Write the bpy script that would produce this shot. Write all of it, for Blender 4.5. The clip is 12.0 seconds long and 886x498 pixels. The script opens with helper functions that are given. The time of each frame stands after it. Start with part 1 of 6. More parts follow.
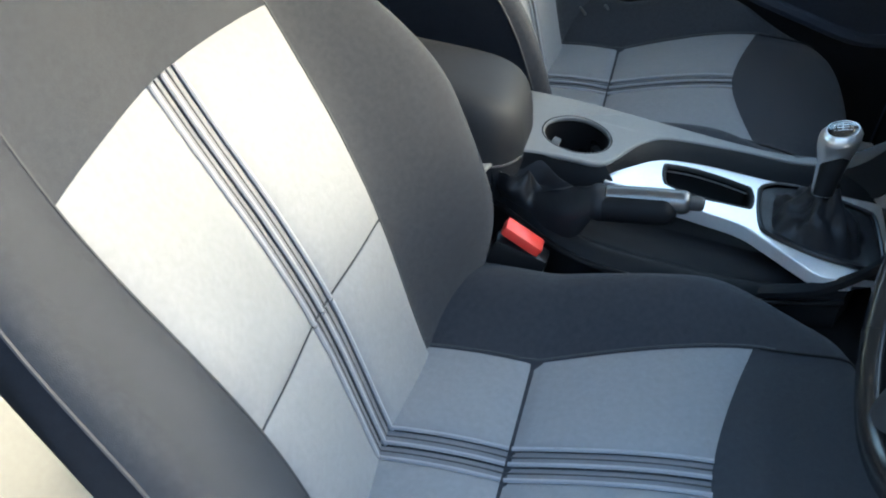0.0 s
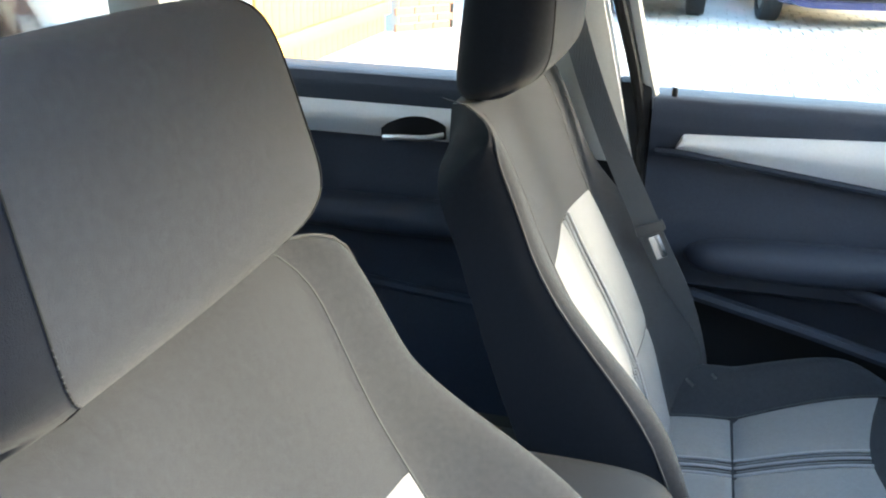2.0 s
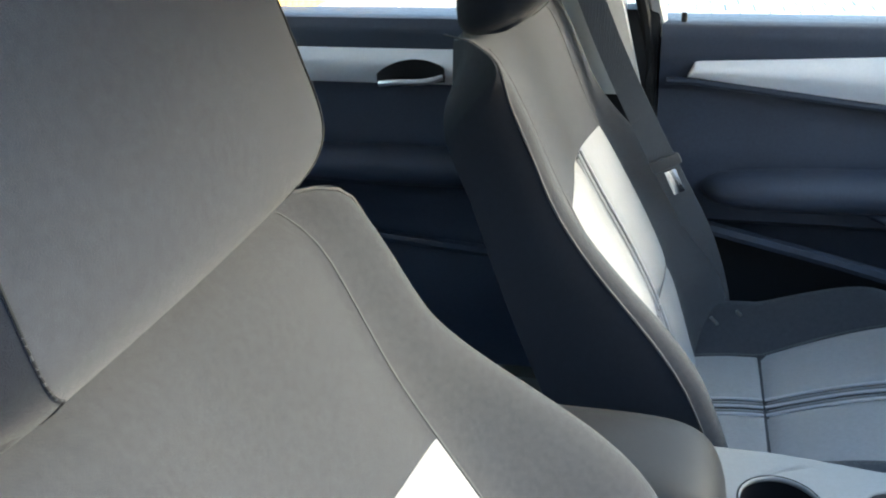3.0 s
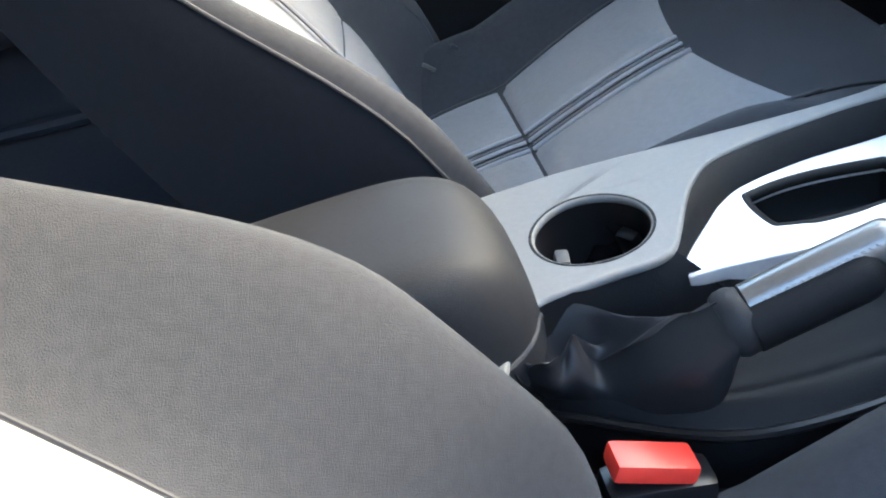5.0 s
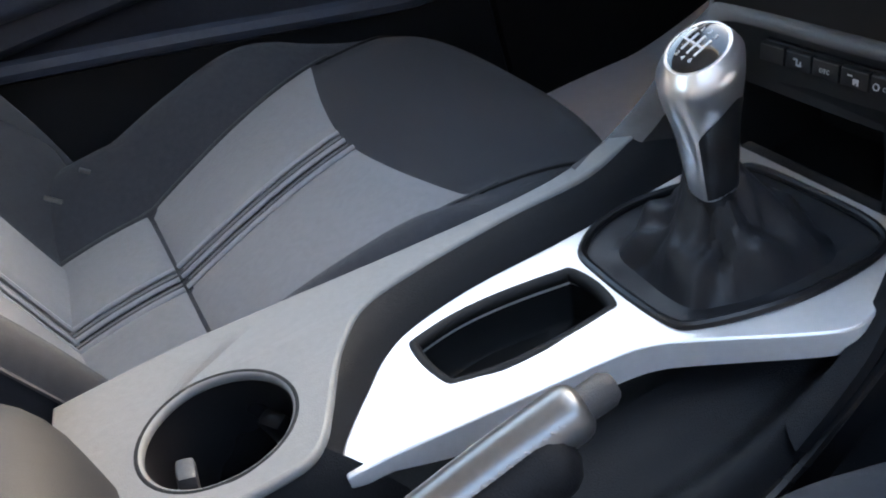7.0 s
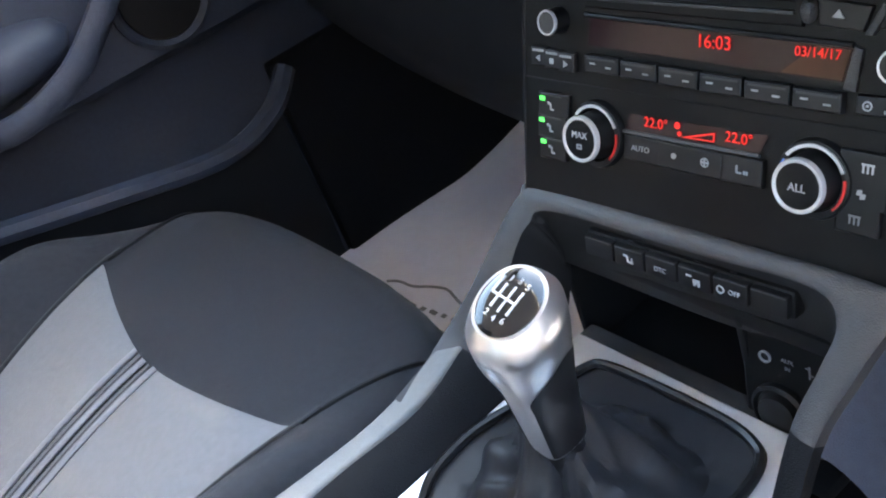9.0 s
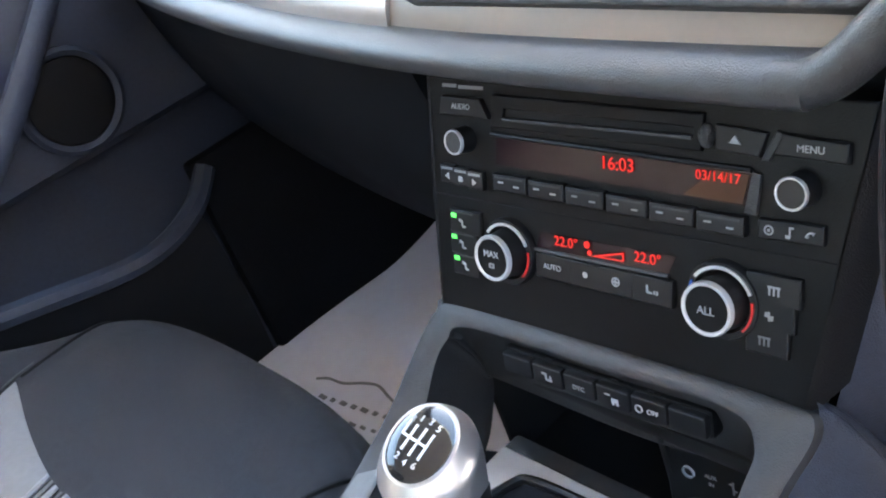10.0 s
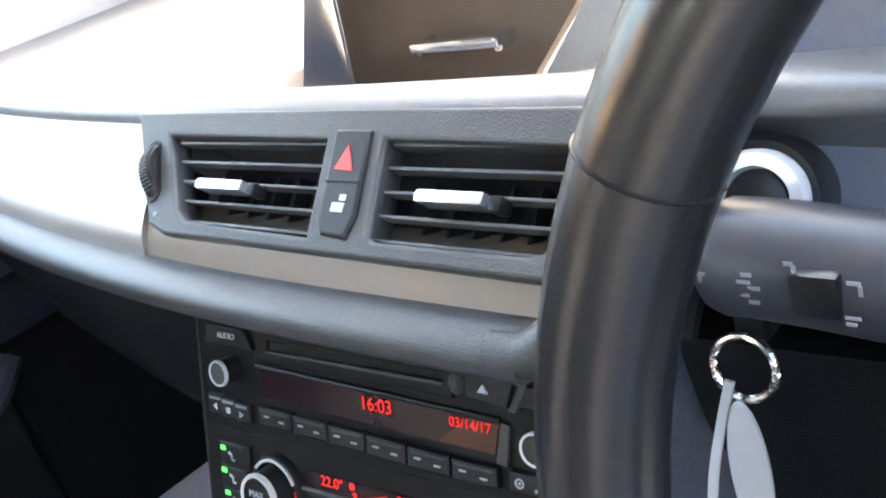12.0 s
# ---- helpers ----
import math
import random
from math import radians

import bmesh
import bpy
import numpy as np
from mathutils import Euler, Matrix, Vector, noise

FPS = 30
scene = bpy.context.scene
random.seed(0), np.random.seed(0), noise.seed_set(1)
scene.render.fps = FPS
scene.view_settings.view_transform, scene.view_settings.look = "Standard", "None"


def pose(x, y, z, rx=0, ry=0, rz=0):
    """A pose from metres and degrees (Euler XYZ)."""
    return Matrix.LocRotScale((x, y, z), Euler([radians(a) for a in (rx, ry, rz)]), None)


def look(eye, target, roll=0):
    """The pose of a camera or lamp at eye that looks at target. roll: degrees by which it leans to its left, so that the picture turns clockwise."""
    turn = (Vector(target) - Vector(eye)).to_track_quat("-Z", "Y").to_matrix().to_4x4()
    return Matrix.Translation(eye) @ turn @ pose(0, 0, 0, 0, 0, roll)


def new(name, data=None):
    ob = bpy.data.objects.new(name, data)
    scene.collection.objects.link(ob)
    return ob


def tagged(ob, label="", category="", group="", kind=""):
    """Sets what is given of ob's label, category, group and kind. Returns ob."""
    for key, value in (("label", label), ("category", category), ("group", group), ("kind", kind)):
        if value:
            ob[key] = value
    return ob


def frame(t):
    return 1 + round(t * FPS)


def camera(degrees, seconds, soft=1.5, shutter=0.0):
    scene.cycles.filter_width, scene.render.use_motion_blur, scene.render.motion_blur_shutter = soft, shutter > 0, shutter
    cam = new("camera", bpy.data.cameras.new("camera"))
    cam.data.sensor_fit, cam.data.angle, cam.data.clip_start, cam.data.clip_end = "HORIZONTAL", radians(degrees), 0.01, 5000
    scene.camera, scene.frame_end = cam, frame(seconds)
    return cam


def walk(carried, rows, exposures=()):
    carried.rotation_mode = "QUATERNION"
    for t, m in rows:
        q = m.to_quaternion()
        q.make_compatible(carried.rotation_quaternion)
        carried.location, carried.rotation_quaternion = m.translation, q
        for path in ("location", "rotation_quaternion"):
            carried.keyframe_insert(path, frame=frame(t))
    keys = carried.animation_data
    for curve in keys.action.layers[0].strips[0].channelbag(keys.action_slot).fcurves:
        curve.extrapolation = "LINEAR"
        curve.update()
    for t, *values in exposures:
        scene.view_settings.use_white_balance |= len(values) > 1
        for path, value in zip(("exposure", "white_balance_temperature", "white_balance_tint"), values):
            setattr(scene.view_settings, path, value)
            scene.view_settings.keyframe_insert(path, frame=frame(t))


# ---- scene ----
cam = camera(48.64, 12.0, soft=2.0)
# seconds, x, y, z, yaw, pitch, roll (x ahead of the car, y to its left, z up)
ROWS = [
    (0, 0.0321, -0.9507, 1.2748, 10.75, -37.43, 6.36),
    (0.3, 0.0238, -0.9491, 1.2896, 13.88, -35.33, 5.84),
    (0.5, 0.0081, -0.9402, 1.2997, 14.46, -34.28, 6.15),
    (0.8, 0.0110, -0.9414, 1.3145, 17.56, -31.50, 4.93),
    (1, -0.0074, -0.9289, 1.3262, 18.75, -29.84, 4.67),
    (1.5, -0.0656, -0.8801, 1.3382, 17.87, -24.43, 2.78),
    (2, -0.1073, -0.8323, 1.3411, 14.21, -20.55, 1.53),
    (2.2, -0.1290, -0.8090, 1.3405, 14.20, -18.95, 1.60),
    (2.4, -0.1385, -0.8030, 1.3398, 14.25, -19.60, 1.65),
    (2.5, -0.1408, -0.8013, 1.3396, 14.26, -20.42, 1.66),
    (3, -0.1353, -0.7783, 1.3161, 14.11, -23.46, -1.80),
    (3.3, -0.1160, -0.7385, 1.2930, 13.35, -25.55, -9.05),
    (3.5, -0.1208, -0.7079, 1.2792, 11.49, -27.80, -10.86),
    (3.7, -0.1134, -0.6776, 1.2514, 10.22, -29.69, -12.92),
    (5.3, -0.0955, -0.4492, 1.0432, -1.64, -32.70, -20.20),
    (5.5, -0.0860, -0.4282, 1.0384, -3.37, -32.85, -21.22),
    (6, -0.0499, -0.3863, 1.0239, -8.44, -33.08, -21.20),
    (6.5, -0.0211, -0.3659, 1.0126, -12.48, -33.07, -19.53),
    (7, 0.0065, -0.3507, 1.0052, -16.31, -33.20, -18.59),
    (7.2, 0.0107, -0.3484, 1.0111, -17.75, -33.09, -18.25),
    (8.8, 0.1020, -0.2701, 1.0187, -25.03, -32.26, -22.15),
    (9, 0.1043, -0.2651, 1.0182, -26.51, -31.79, -21.96),
    (9.5, 0.1177, -0.2604, 1.0251, -29.23, -30.71, -22.34),
    (10, 0.1310, -0.2597, 1.0296, -32.04, -29.37, -21.48),
    (10.5, 0.1390, -0.2591, 1.0369, -33.54, -28.08, -21.56),
    (11, 0.1493, -0.2571, 1.0446, -36.29, -26.08, -20.78),
    (11.5, 0.1635, -0.2633, 1.0416, -39.16, -24.74, -19.20),
    (12, 0.1906, -0.2747, 1.0395, -42.93, -23.80, -17.51),
]


def aimed(x, y, z, yaw, pitch, roll):
    return pose(x, y, z) @ pose(0, 0, 0, 0, 0, yaw) @ pose(0, 0, 0, 90 + pitch) @ pose(0, 0, 0, 0, 0, roll)


EXPOSURES = [(0, 3.50, 6050, 4), (1.5, 3.76, 6050, 4), (2.5, 3.92, 5850, 3), (3.5, 3.66, 5750, 4), (5.5, 4.42, 6450, 12), (7, 4.05, 7000, 16), (9, 5.02, 7150, 17), (10.5, 5.13, 7150, 17), (12, 5.24, 7100, 16)]
walk(cam, [(t, aimed(*row)) for t, *row in ROWS], EXPOSURES)
# ---- end of camera ----

# ---- light ----
SUN_EL, SUN_AZ = 18.5, 71.0
world = bpy.data.worlds.new("sky")
world.use_nodes = True
scene.world = world
wn = world.node_tree.nodes
sky = wn.new("ShaderNodeTexSky")
sky.sky_type, sky.sun_disc = "NISHITA", False
sky.sun_elevation, sky.sun_rotation = radians(SUN_EL), radians(SUN_AZ)
sky.dust_density, sky.air_density = 3.0, 1.2
wn["Background"].inputs["Strength"].default_value = 0.15
haze = wn.new("ShaderNodeHueSaturation")
haze.inputs["Saturation"].default_value = 1.10
world.node_tree.links.new(sky.outputs[0], haze.inputs["Color"])
world.node_tree.links.new(haze.outputs[0], wn["Background"].inputs[0])
sun = new("sun", bpy.data.lights.new("sun", "SUN"))
sun.data.energy, sun.data.angle, sun.data.color = 0.40, radians(10), (1.0, 0.92, 0.78)
sun.matrix_world = look((0, 0, 0), (-math.sin(radians(SUN_AZ)) * math.cos(radians(SUN_EL)), -math.cos(radians(SUN_AZ)) * math.cos(radians(SUN_EL)), -math.sin(radians(SUN_EL))))


# ---- materials ----
def mat(name, colour, rough=0.5, metal=0.0, vary=0.12, scale=40.0, bump=0.0, bump_scale=400.0, sheen=0.0, coat=0.0, weave=0.0, weave_scale=900.0, rib=0.0, spec=0.5):
    m = bpy.data.materials.new(name)
    m.use_nodes = True
    n, l = m.node_tree.nodes, m.node_tree.links
    b = n["Principled BSDF"]
    b.inputs["Roughness"].default_value, b.inputs["Metallic"].default_value = rough, metal
    b.inputs["Specular IOR Level"].default_value = spec
    if sheen:
        b.inputs["Sheen Weight"].default_value, b.inputs["Sheen Roughness"].default_value = sheen, 0.45
    if coat:
        b.inputs["Coat Weight"].default_value, b.inputs["Coat Roughness"].default_value = coat, 0.08
    tc = n.new("ShaderNodeTexCoord")
    big, small = n.new("ShaderNodeTexNoise"), n.new("ShaderNodeTexNoise")
    big.inputs["Scale"].default_value, big.inputs["Detail"].default_value = scale * 0.15, 4
    small.inputs["Scale"].default_value, small.inputs["Detail"].default_value = scale * 6, 3
    for t in (big, small):
        l.new(tc.outputs["Object"], t.inputs["Vector"])
    add = n.new("ShaderNodeMath")
    add.operation = "ADD"
    l.new(big.outputs["Fac"], add.inputs[0]), l.new(small.outputs["Fac"], add.inputs[1])
    ramp = n.new("ShaderNodeMapRange")
    ramp.inputs["From Min"].default_value, ramp.inputs["From Max"].default_value = 0.6, 1.4
    ramp.inputs["To Min"].default_value, ramp.inputs["To Max"].default_value = 1 - vary, 1 + vary
    l.new(add.outputs[0], ramp.inputs["Value"])
    mul = n.new("ShaderNodeVectorMath")
    mul.operation = "SCALE"
    mul.inputs[0].default_value = colour
    l.new(ramp.outputs[0], mul.inputs["Scale"])
    l.new(mul.outputs[0], b.inputs["Base Color"])
    rr = n.new("ShaderNodeMapRange")
    rr.inputs["From Min"].default_value, rr.inputs["From Max"].default_value = 0.3, 0.7
    rr.inputs["To Min"].default_value, rr.inputs["To Max"].default_value = max(0.02, rough * 0.88), min(1, rough * 1.12)
    l.new(big.outputs["Fac"], rr.inputs["Value"]), l.new(rr.outputs[0], b.inputs["Roughness"])
    height = None
    if bump:
        v = n.new("ShaderNodeTexVoronoi" if bump_scale < 1500 else "ShaderNodeTexNoise")
        v.inputs["Scale"].default_value = bump_scale
        l.new(tc.outputs["Object"], v.inputs["Vector"])
        height = v.outputs[0]
    if weave:
        a, c = n.new("ShaderNodeTexWave"), n.new("ShaderNodeTexWave")
        a.bands_direction, c.bands_direction = "DIAGONAL", "Y"
        for w in (a, c):
            w.inputs["Scale"].default_value = weave_scale / 6.28
            w.inputs["Distortion"].default_value = 0.6
            l.new(tc.outputs["Object"], w.inputs["Vector"])
        s = n.new("ShaderNodeMath")
        s.operation = "MULTIPLY_ADD"
        s.inputs[1].default_value = 0.8
        l.new(a.outputs["Fac"], s.inputs[0]), l.new(c.outputs["Fac"], s.inputs[2])
        height, bump = s.outputs[0], weave
    if height:
        bp = n.new("ShaderNodeBump")
        bp.inputs["Strength"].default_value, bp.inputs["Distance"].default_value = bump, 0.001
        l.new(height, bp.inputs["Height"]), l.new(bp.outputs[0], b.inputs["Normal"])
    return m


def glow(name, colour, strength):
    m = bpy.data.materials.new(name)
    m.use_nodes = True
    b = m.node_tree.nodes["Principled BSDF"]
    b.inputs["Base Color"].default_value = (*colour, 1)
    b.inputs["Emission Color"].default_value = (*colour, 1)
    b.inputs["Emission Strength"].default_value = strength
    return m


def glass(name, tint=(0.93, 0.96, 0.95)):
    m = bpy.data.materials.new(name)
    m.use_nodes = True
    n, l = m.node_tree.nodes, m.node_tree.links
    out = n["Material Output"]
    tr, gl, fr, mix = n.new("ShaderNodeBsdfTransparent"), n.new("ShaderNodeBsdfGlossy"), n.new("ShaderNodeFresnel"), n.new("ShaderNodeMixShader")
    tr.inputs[0].default_value, gl.inputs["Roughness"].default_value, fr.inputs[0].default_value = (*tint, 1), 0.02, 1.5
    l.new(fr.outputs[0], mix.inputs[0]), l.new(tr.outputs[0], mix.inputs[1]), l.new(gl.outputs[0], mix.inputs[2]), l.new(mix.outputs[0], out.inputs[0])
    return m


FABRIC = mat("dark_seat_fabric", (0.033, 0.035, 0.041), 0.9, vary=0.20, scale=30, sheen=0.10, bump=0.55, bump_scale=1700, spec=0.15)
# Dark side cloth, painted darker still for the weak light from the doorway.
SIDECLOTH = mat("navy_black_shaded_cloth", (0.0095, 0.0108, 0.0150), 0.9, vary=0.18, scale=30, sheen=0.08, bump=0.45, bump_scale=1700, spec=0.12)
INSERT = mat("grey_ribbed_fabric", (0.21, 0.21, 0.22), 0.75, vary=0.10, scale=30, sheen=0.12, bump=0.35, bump_scale=1600, spec=0.3)
BAND = mat("dark_grey_stripe_fabric", (0.145, 0.145, 0.155), 0.8, sheen=0.1, bump=0.35, bump_scale=1700)
CORD = mat("light_grey_piping", (0.27, 0.27, 0.285), 0.65, sheen=0.2)
PIPING = mat("grey_seam_piping", (0.040, 0.040, 0.044), 0.75, sheen=0.1)
LEATHER = mat("black_grained_leather", (0.0155, 0.0168, 0.0202), 0.6, vary=0.15, bump=0.15, bump_scale=1450, spec=0.25)
GRIPMETAL = mat("worn_satin_grip", (0.20, 0.194, 0.190), 0.34, 0.85, vary=0.12)
GAITER = mat("soft_black_leather", (0.019, 0.0195, 0.0225), 0.44, vary=0.15, bump=0.10, bump_scale=1450, spec=0.25)
PLASTIC = mat("dark_grained_plastic", (0.007, 0.0075, 0.009), 0.55, vary=0.15, bump=0.25, bump_scale=1300, spec=0.16)
DOORSKIN = mat("blue_black_door_plastic", (0.036, 0.043, 0.062), 0.5, vary=0.15, bump=0.25, bump_scale=1300, spec=0.28)
BLACK = mat("black_gloss_plastic", (0.008, 0.008, 0.009), 0.3, vary=0.1, spec=0.35)
CAPGLOSS = mat("glossy_black_cap", (0.008, 0.008, 0.009), 0.10, vary=0.05, coat=0.6)
FASCIA = mat("satin_black_panel", (0.005, 0.005, 0.0054), 0.45, vary=0.1, bump=0.1, bump_scale=1400, spec=0.16)
BUTTON = mat("charcoal_button_plastic", (0.008, 0.008, 0.0088), 0.45, vary=0.1, spec=0.3)
LEDGE = mat("grey_console_plastic", (0.17, 0.17, 0.168), 0.5, vary=0.1, bump=0.2, bump_scale=1400)
DASHTOP = mat("soft_dash_top", (0.12, 0.12, 0.125), 0.34, vary=0.12, bump=0.12, bump_scale=1400)
HOODBLUE = mat("blue_black_hood_plastic", (0.09, 0.10, 0.13), 0.5, vary=0.1)
RAILMAT = mat("grey_rail_plastic", (0.050, 0.049, 0.051), 0.48, vary=0.12, bump=0.2, bump_scale=1300)
LIPMAT = mat("soft_dark_dash_padding", (0.032, 0.032, 0.034), 0.42, vary=0.12, bump=0.2, bump_scale=1300, spec=0.5)
STALKMAT = mat("smooth_blue_black_plastic", (0.022, 0.023, 0.029), 0.42, vary=0.1)
SATINDARK = mat("dark_satin_plastic", (0.018, 0.018, 0.019), 0.5, vary=0.12, bump=0.2, bump_scale=1300, spec=0.25)
RIM = mat("graphite_rim_plastic", (0.040, 0.039, 0.040), 0.48, vary=0.12, bump=0.25, bump_scale=1300, spec=0.35)
KNOBMETAL = mat("satin_bright_metal", (0.74, 0.74, 0.75), 0.34, 1.0, vary=0.05)
SILVER = mat("brushed_silver_trim", (0.82, 0.82, 0.83), 0.33, 0.55, vary=0.05)
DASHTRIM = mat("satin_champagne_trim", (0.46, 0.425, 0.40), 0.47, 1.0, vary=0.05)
# Same trim as DASHTRIM; the beige paints in its dimmer reflection.
TRIMDIM = mat("shaded_champagne_trim", (0.21, 0.175, 0.15), 0.45, 0.3, vary=0.06)
WHEELHIDE = mat("smooth_black_wheel_leather", (0.014, 0.0138, 0.0145), 0.24, vary=0.06, bump=0.03, bump_scale=1450, spec=0.62)
PALE = mat("pale_satin_silver_paint", (0.55, 0.55, 0.56), 0.35, 0.3, vary=0.04)
CHROME = mat("chrome", (0.82, 0.82, 0.83), 0.14, 1.0, vary=0.04)
STEEL = mat("satin_steel", (0.19, 0.185, 0.185), 0.40, 0.95, vary=0.10)
WHITEMARK = mat("white_marking", (0.36, 0.36, 0.37), 0.5, vary=0.03)
GREYMARK = mat("grey_marking", (0.20, 0.20, 0.21), 0.5, vary=0.03)
REDPLASTIC = mat("red_plastic", (0.75, 0.045, 0.03), 0.4, vary=0.06)
REDMARK = mat("red_marking", (0.7, 0.03, 0.025), 0.45, vary=0.05)
BLUEMARK = mat("blue_marking", (0.08, 0.25, 0.8), 0.45, vary=0.05)
SCREEN = mat("smoked_display_glass", (0.016, 0.007, 0.009), 0.12, vary=0.1, spec=0.25)
SCREENLIT = mat("sunlit_display_glass", (0.055, 0.022, 0.012), 0.3, vary=0.1, spec=0.2)
REDGLOW = glow("red_display_glow", (0.8, 0.02, 0.012), 0.016)
GREENGLOW = glow("green_lamp_glow", (0.05, 1.0, 0.12), 0.05)
CARPET = mat("black_carpet", (0.007, 0.007, 0.008), 0.95, vary=0.3, bump=0.6, bump_scale=900, spec=0.1)
PAPER = mat("white_paper_mat", (0.90, 0.89, 0.99), 0.7, vary=0.04, scale=12)
INK = mat("dark_ink", (0.24, 0.24, 0.27), 0.6)
HEADLINER = mat("light_grey_headliner", (0.74, 0.73, 0.70), 0.9, vary=0.06, bump=0.2, bump_scale=900)
PILLARTRIM = mat("pale_grey_pillar_trim", (0.36, 0.36, 0.35), 0.6, vary=0.06, bump=0.2, bump_scale=1200)
RUBBER = mat("black_rubber_seal", (0.007, 0.007, 0.0075), 0.6, vary=0.1, spec=0.2)
BELT = mat("grey_belt_webbing", (0.085, 0.088, 0.096), 0.6, weave=0.5, weave_scale=3000, sheen=0.2)
BODYPAINT = mat("beige_body_paint", (0.095, 0.085, 0.066), 0.4, 0.1, vary=0.10, coat=0.2)
GLASS = glass("window_glass")
PAVING = mat("pale_block_paving", (0.46, 0.44, 0.41), 0.9, vary=0.25, scale=6, bump=0.5, bump_scale=40)
JOINT = mat("sandy_joint", (0.42, 0.40, 0.37), 0.95, vary=0.12, scale=8)
WOOD = mat("yellow_stained_timber", (0.55, 0.31, 0.08), 0.6, vary=0.2, scale=5, bump=0.3, bump_scale=60)
BROWNWOOD = mat("brown_stained_timber", (0.075, 0.05, 0.032), 0.6, vary=0.3, scale=5, bump=0.3, bump_scale=60)
BRICK = mat("red_brick", (0.36, 0.17, 0.12), 0.9, vary=0.3, scale=8, bump=0.4, bump_scale=90)
GREYWALL = mat("cool_grey_light_blocker", (0.10, 0.11, 0.13), 0.9, vary=0.2, scale=3, bump=0.3, bump_scale=60)
MORTAR = mat("grey_mortar", (0.42, 0.40, 0.37), 0.95, vary=0.15, scale=10)
RENDERED = mat("white_rendered_wall", (0.72, 0.71, 0.68), 0.9, vary=0.08, scale=3, bump=0.4, bump_scale=120)
BLUEPAINT = mat("dark_blue_car_paint", (0.02, 0.025, 0.14), 0.25, 0.2, vary=0.06, coat=1.0)
GREYPAINT = mat("grey_car_paint", (0.22, 0.23, 0.24), 0.3, 0.4, vary=0.06, coat=0.8)
PLATE = mat("white_plate", (0.75, 0.75, 0.72), 0.4, vary=0.03)
TYRE = mat("black_tyre", (0.02, 0.02, 0.021), 0.85, vary=0.2)
DARKGLASS = mat("dark_car_glass", (0.02, 0.025, 0.03), 0.08, vary=0.05)


# ---- building blocks ----
def smooth(a, b, x):
    t = min(1.0, max(0.0, (x - a) / (b - a)))
    return t * t * (3 - 2 * t)


def finish(me, angle=40):
    for p in me.polygons:
        p.use_smooth = True
    me.set_sharp_from_angle(angle=radians(angle))


def thing(name, at=(0, 0, 0), label="", category="", group="", kind="", m=None):
    ob = new(name)
    ob.empty_display_size = 0.05
    ob.matrix_world = m if m is not None else pose(*at)
    return tagged(ob, label, category, group, kind)


def part(name, bm, material, parent=None, label="", angle=40):
    me = bm
    if not isinstance(bm, bpy.types.Mesh):
        bmesh.ops.recalc_face_normals(bm, faces=bm.faces)
        me = bpy.data.meshes.new(name)
        bm.to_mesh(me)
        bm.free()
    finish(me, angle)
    me.materials.clear()
    me.materials.append(material)
    ob = new(name, me)
    ob.parent = parent
    return tagged(ob, label)


def box(size, at=(0, 0, 0), bevel=0.002, m=None, taper=1.0, segments=2):
    """A box with rounded edges; taper narrows its +z end."""
    bm = bmesh.new()
    bmesh.ops.create_cube(bm, size=1)
    for v in bm.verts:
        k = taper if v.co.z > 0 else 1.0
        v.co = Vector((v.co.x * size[0] * k, v.co.y * size[1] * k, v.co.z * size[2]))
    if bevel:
        bmesh.ops.bevel(bm, geom=bm.edges[:], offset=min(bevel, min(size) * 0.45), segments=segments, profile=0.6, affect="EDGES")
    bmesh.ops.transform(bm, matrix=pose(*at) @ (m if m is not None else Matrix()), verts=bm.verts)
    return bm


def shell(f, g, nu, nv, closed=True):
    """A closed skin: f(u, v) is its upper face, g(u, v) its lower one, u and v from 0 to 1."""
    bm = bmesh.new()
    top = [[bm.verts.new(f(i / nu, j / nv)) for j in range(nv + 1)] for i in range(nu + 1)]
    low = [[bm.verts.new(g(i / nu, j / nv)) for j in range(nv + 1)] for i in range(nu + 1)]
    for i in range(nu):
        for j in range(nv):
            bm.faces.new((top[i][j], top[i + 1][j], top[i + 1][j + 1], top[i][j + 1]))
            bm.faces.new((low[i][j], low[i][j + 1], low[i + 1][j + 1], low[i + 1][j]))
    rim = [(i, 0) for i in range(nu)] + [(nu, j) for j in range(nv)] + [(i, nv) for i in range(nu, 0, -1)] + [(0, j) for j in range(nv, 0, -1)]
    for a, b in zip(rim, rim[1:] + rim[:1]):
        bm.faces.new((top[a[0]][a[1]], low[a[0]][a[1]], low[b[0]][b[1]], top[b[0]][b[1]]))
    return bm


def column_of(i, nu, nv):
    """Across which part of a shell's width its face i lies, from -1 to 1."""
    k = i - 2 * nu * nv
    if k < 0:
        return 2 * (i // 2 % nv + 0.5) / nv - 1
    if k < nu:
        return -1.0
    if k < nu + nv:
        return 2 * (k - nu + 0.5) / nv - 1
    if k < 2 * nu + nv:
        return 1.0
    return 1 - 2 * (k - 2 * nu - nv + 0.5) / nv


def sides_apart(bm, nu, nv, limit):
    """Splits a shell into its middle and its two sides."""
    pieces = [bm, bm.copy(), bm.copy()]
    for piece, k in zip(pieces, (0, -1, 1)):
        piece.faces.ensure_lookup_table()
        cut = []
        for i, f in enumerate(piece.faces):
            c = column_of(i, nu, nv)
            if (0 if abs(c) < limit else math.copysign(1, c)) != k:
                cut.append(f)
        bmesh.ops.delete(piece, geom=cut, context="FACES")
    return pieces


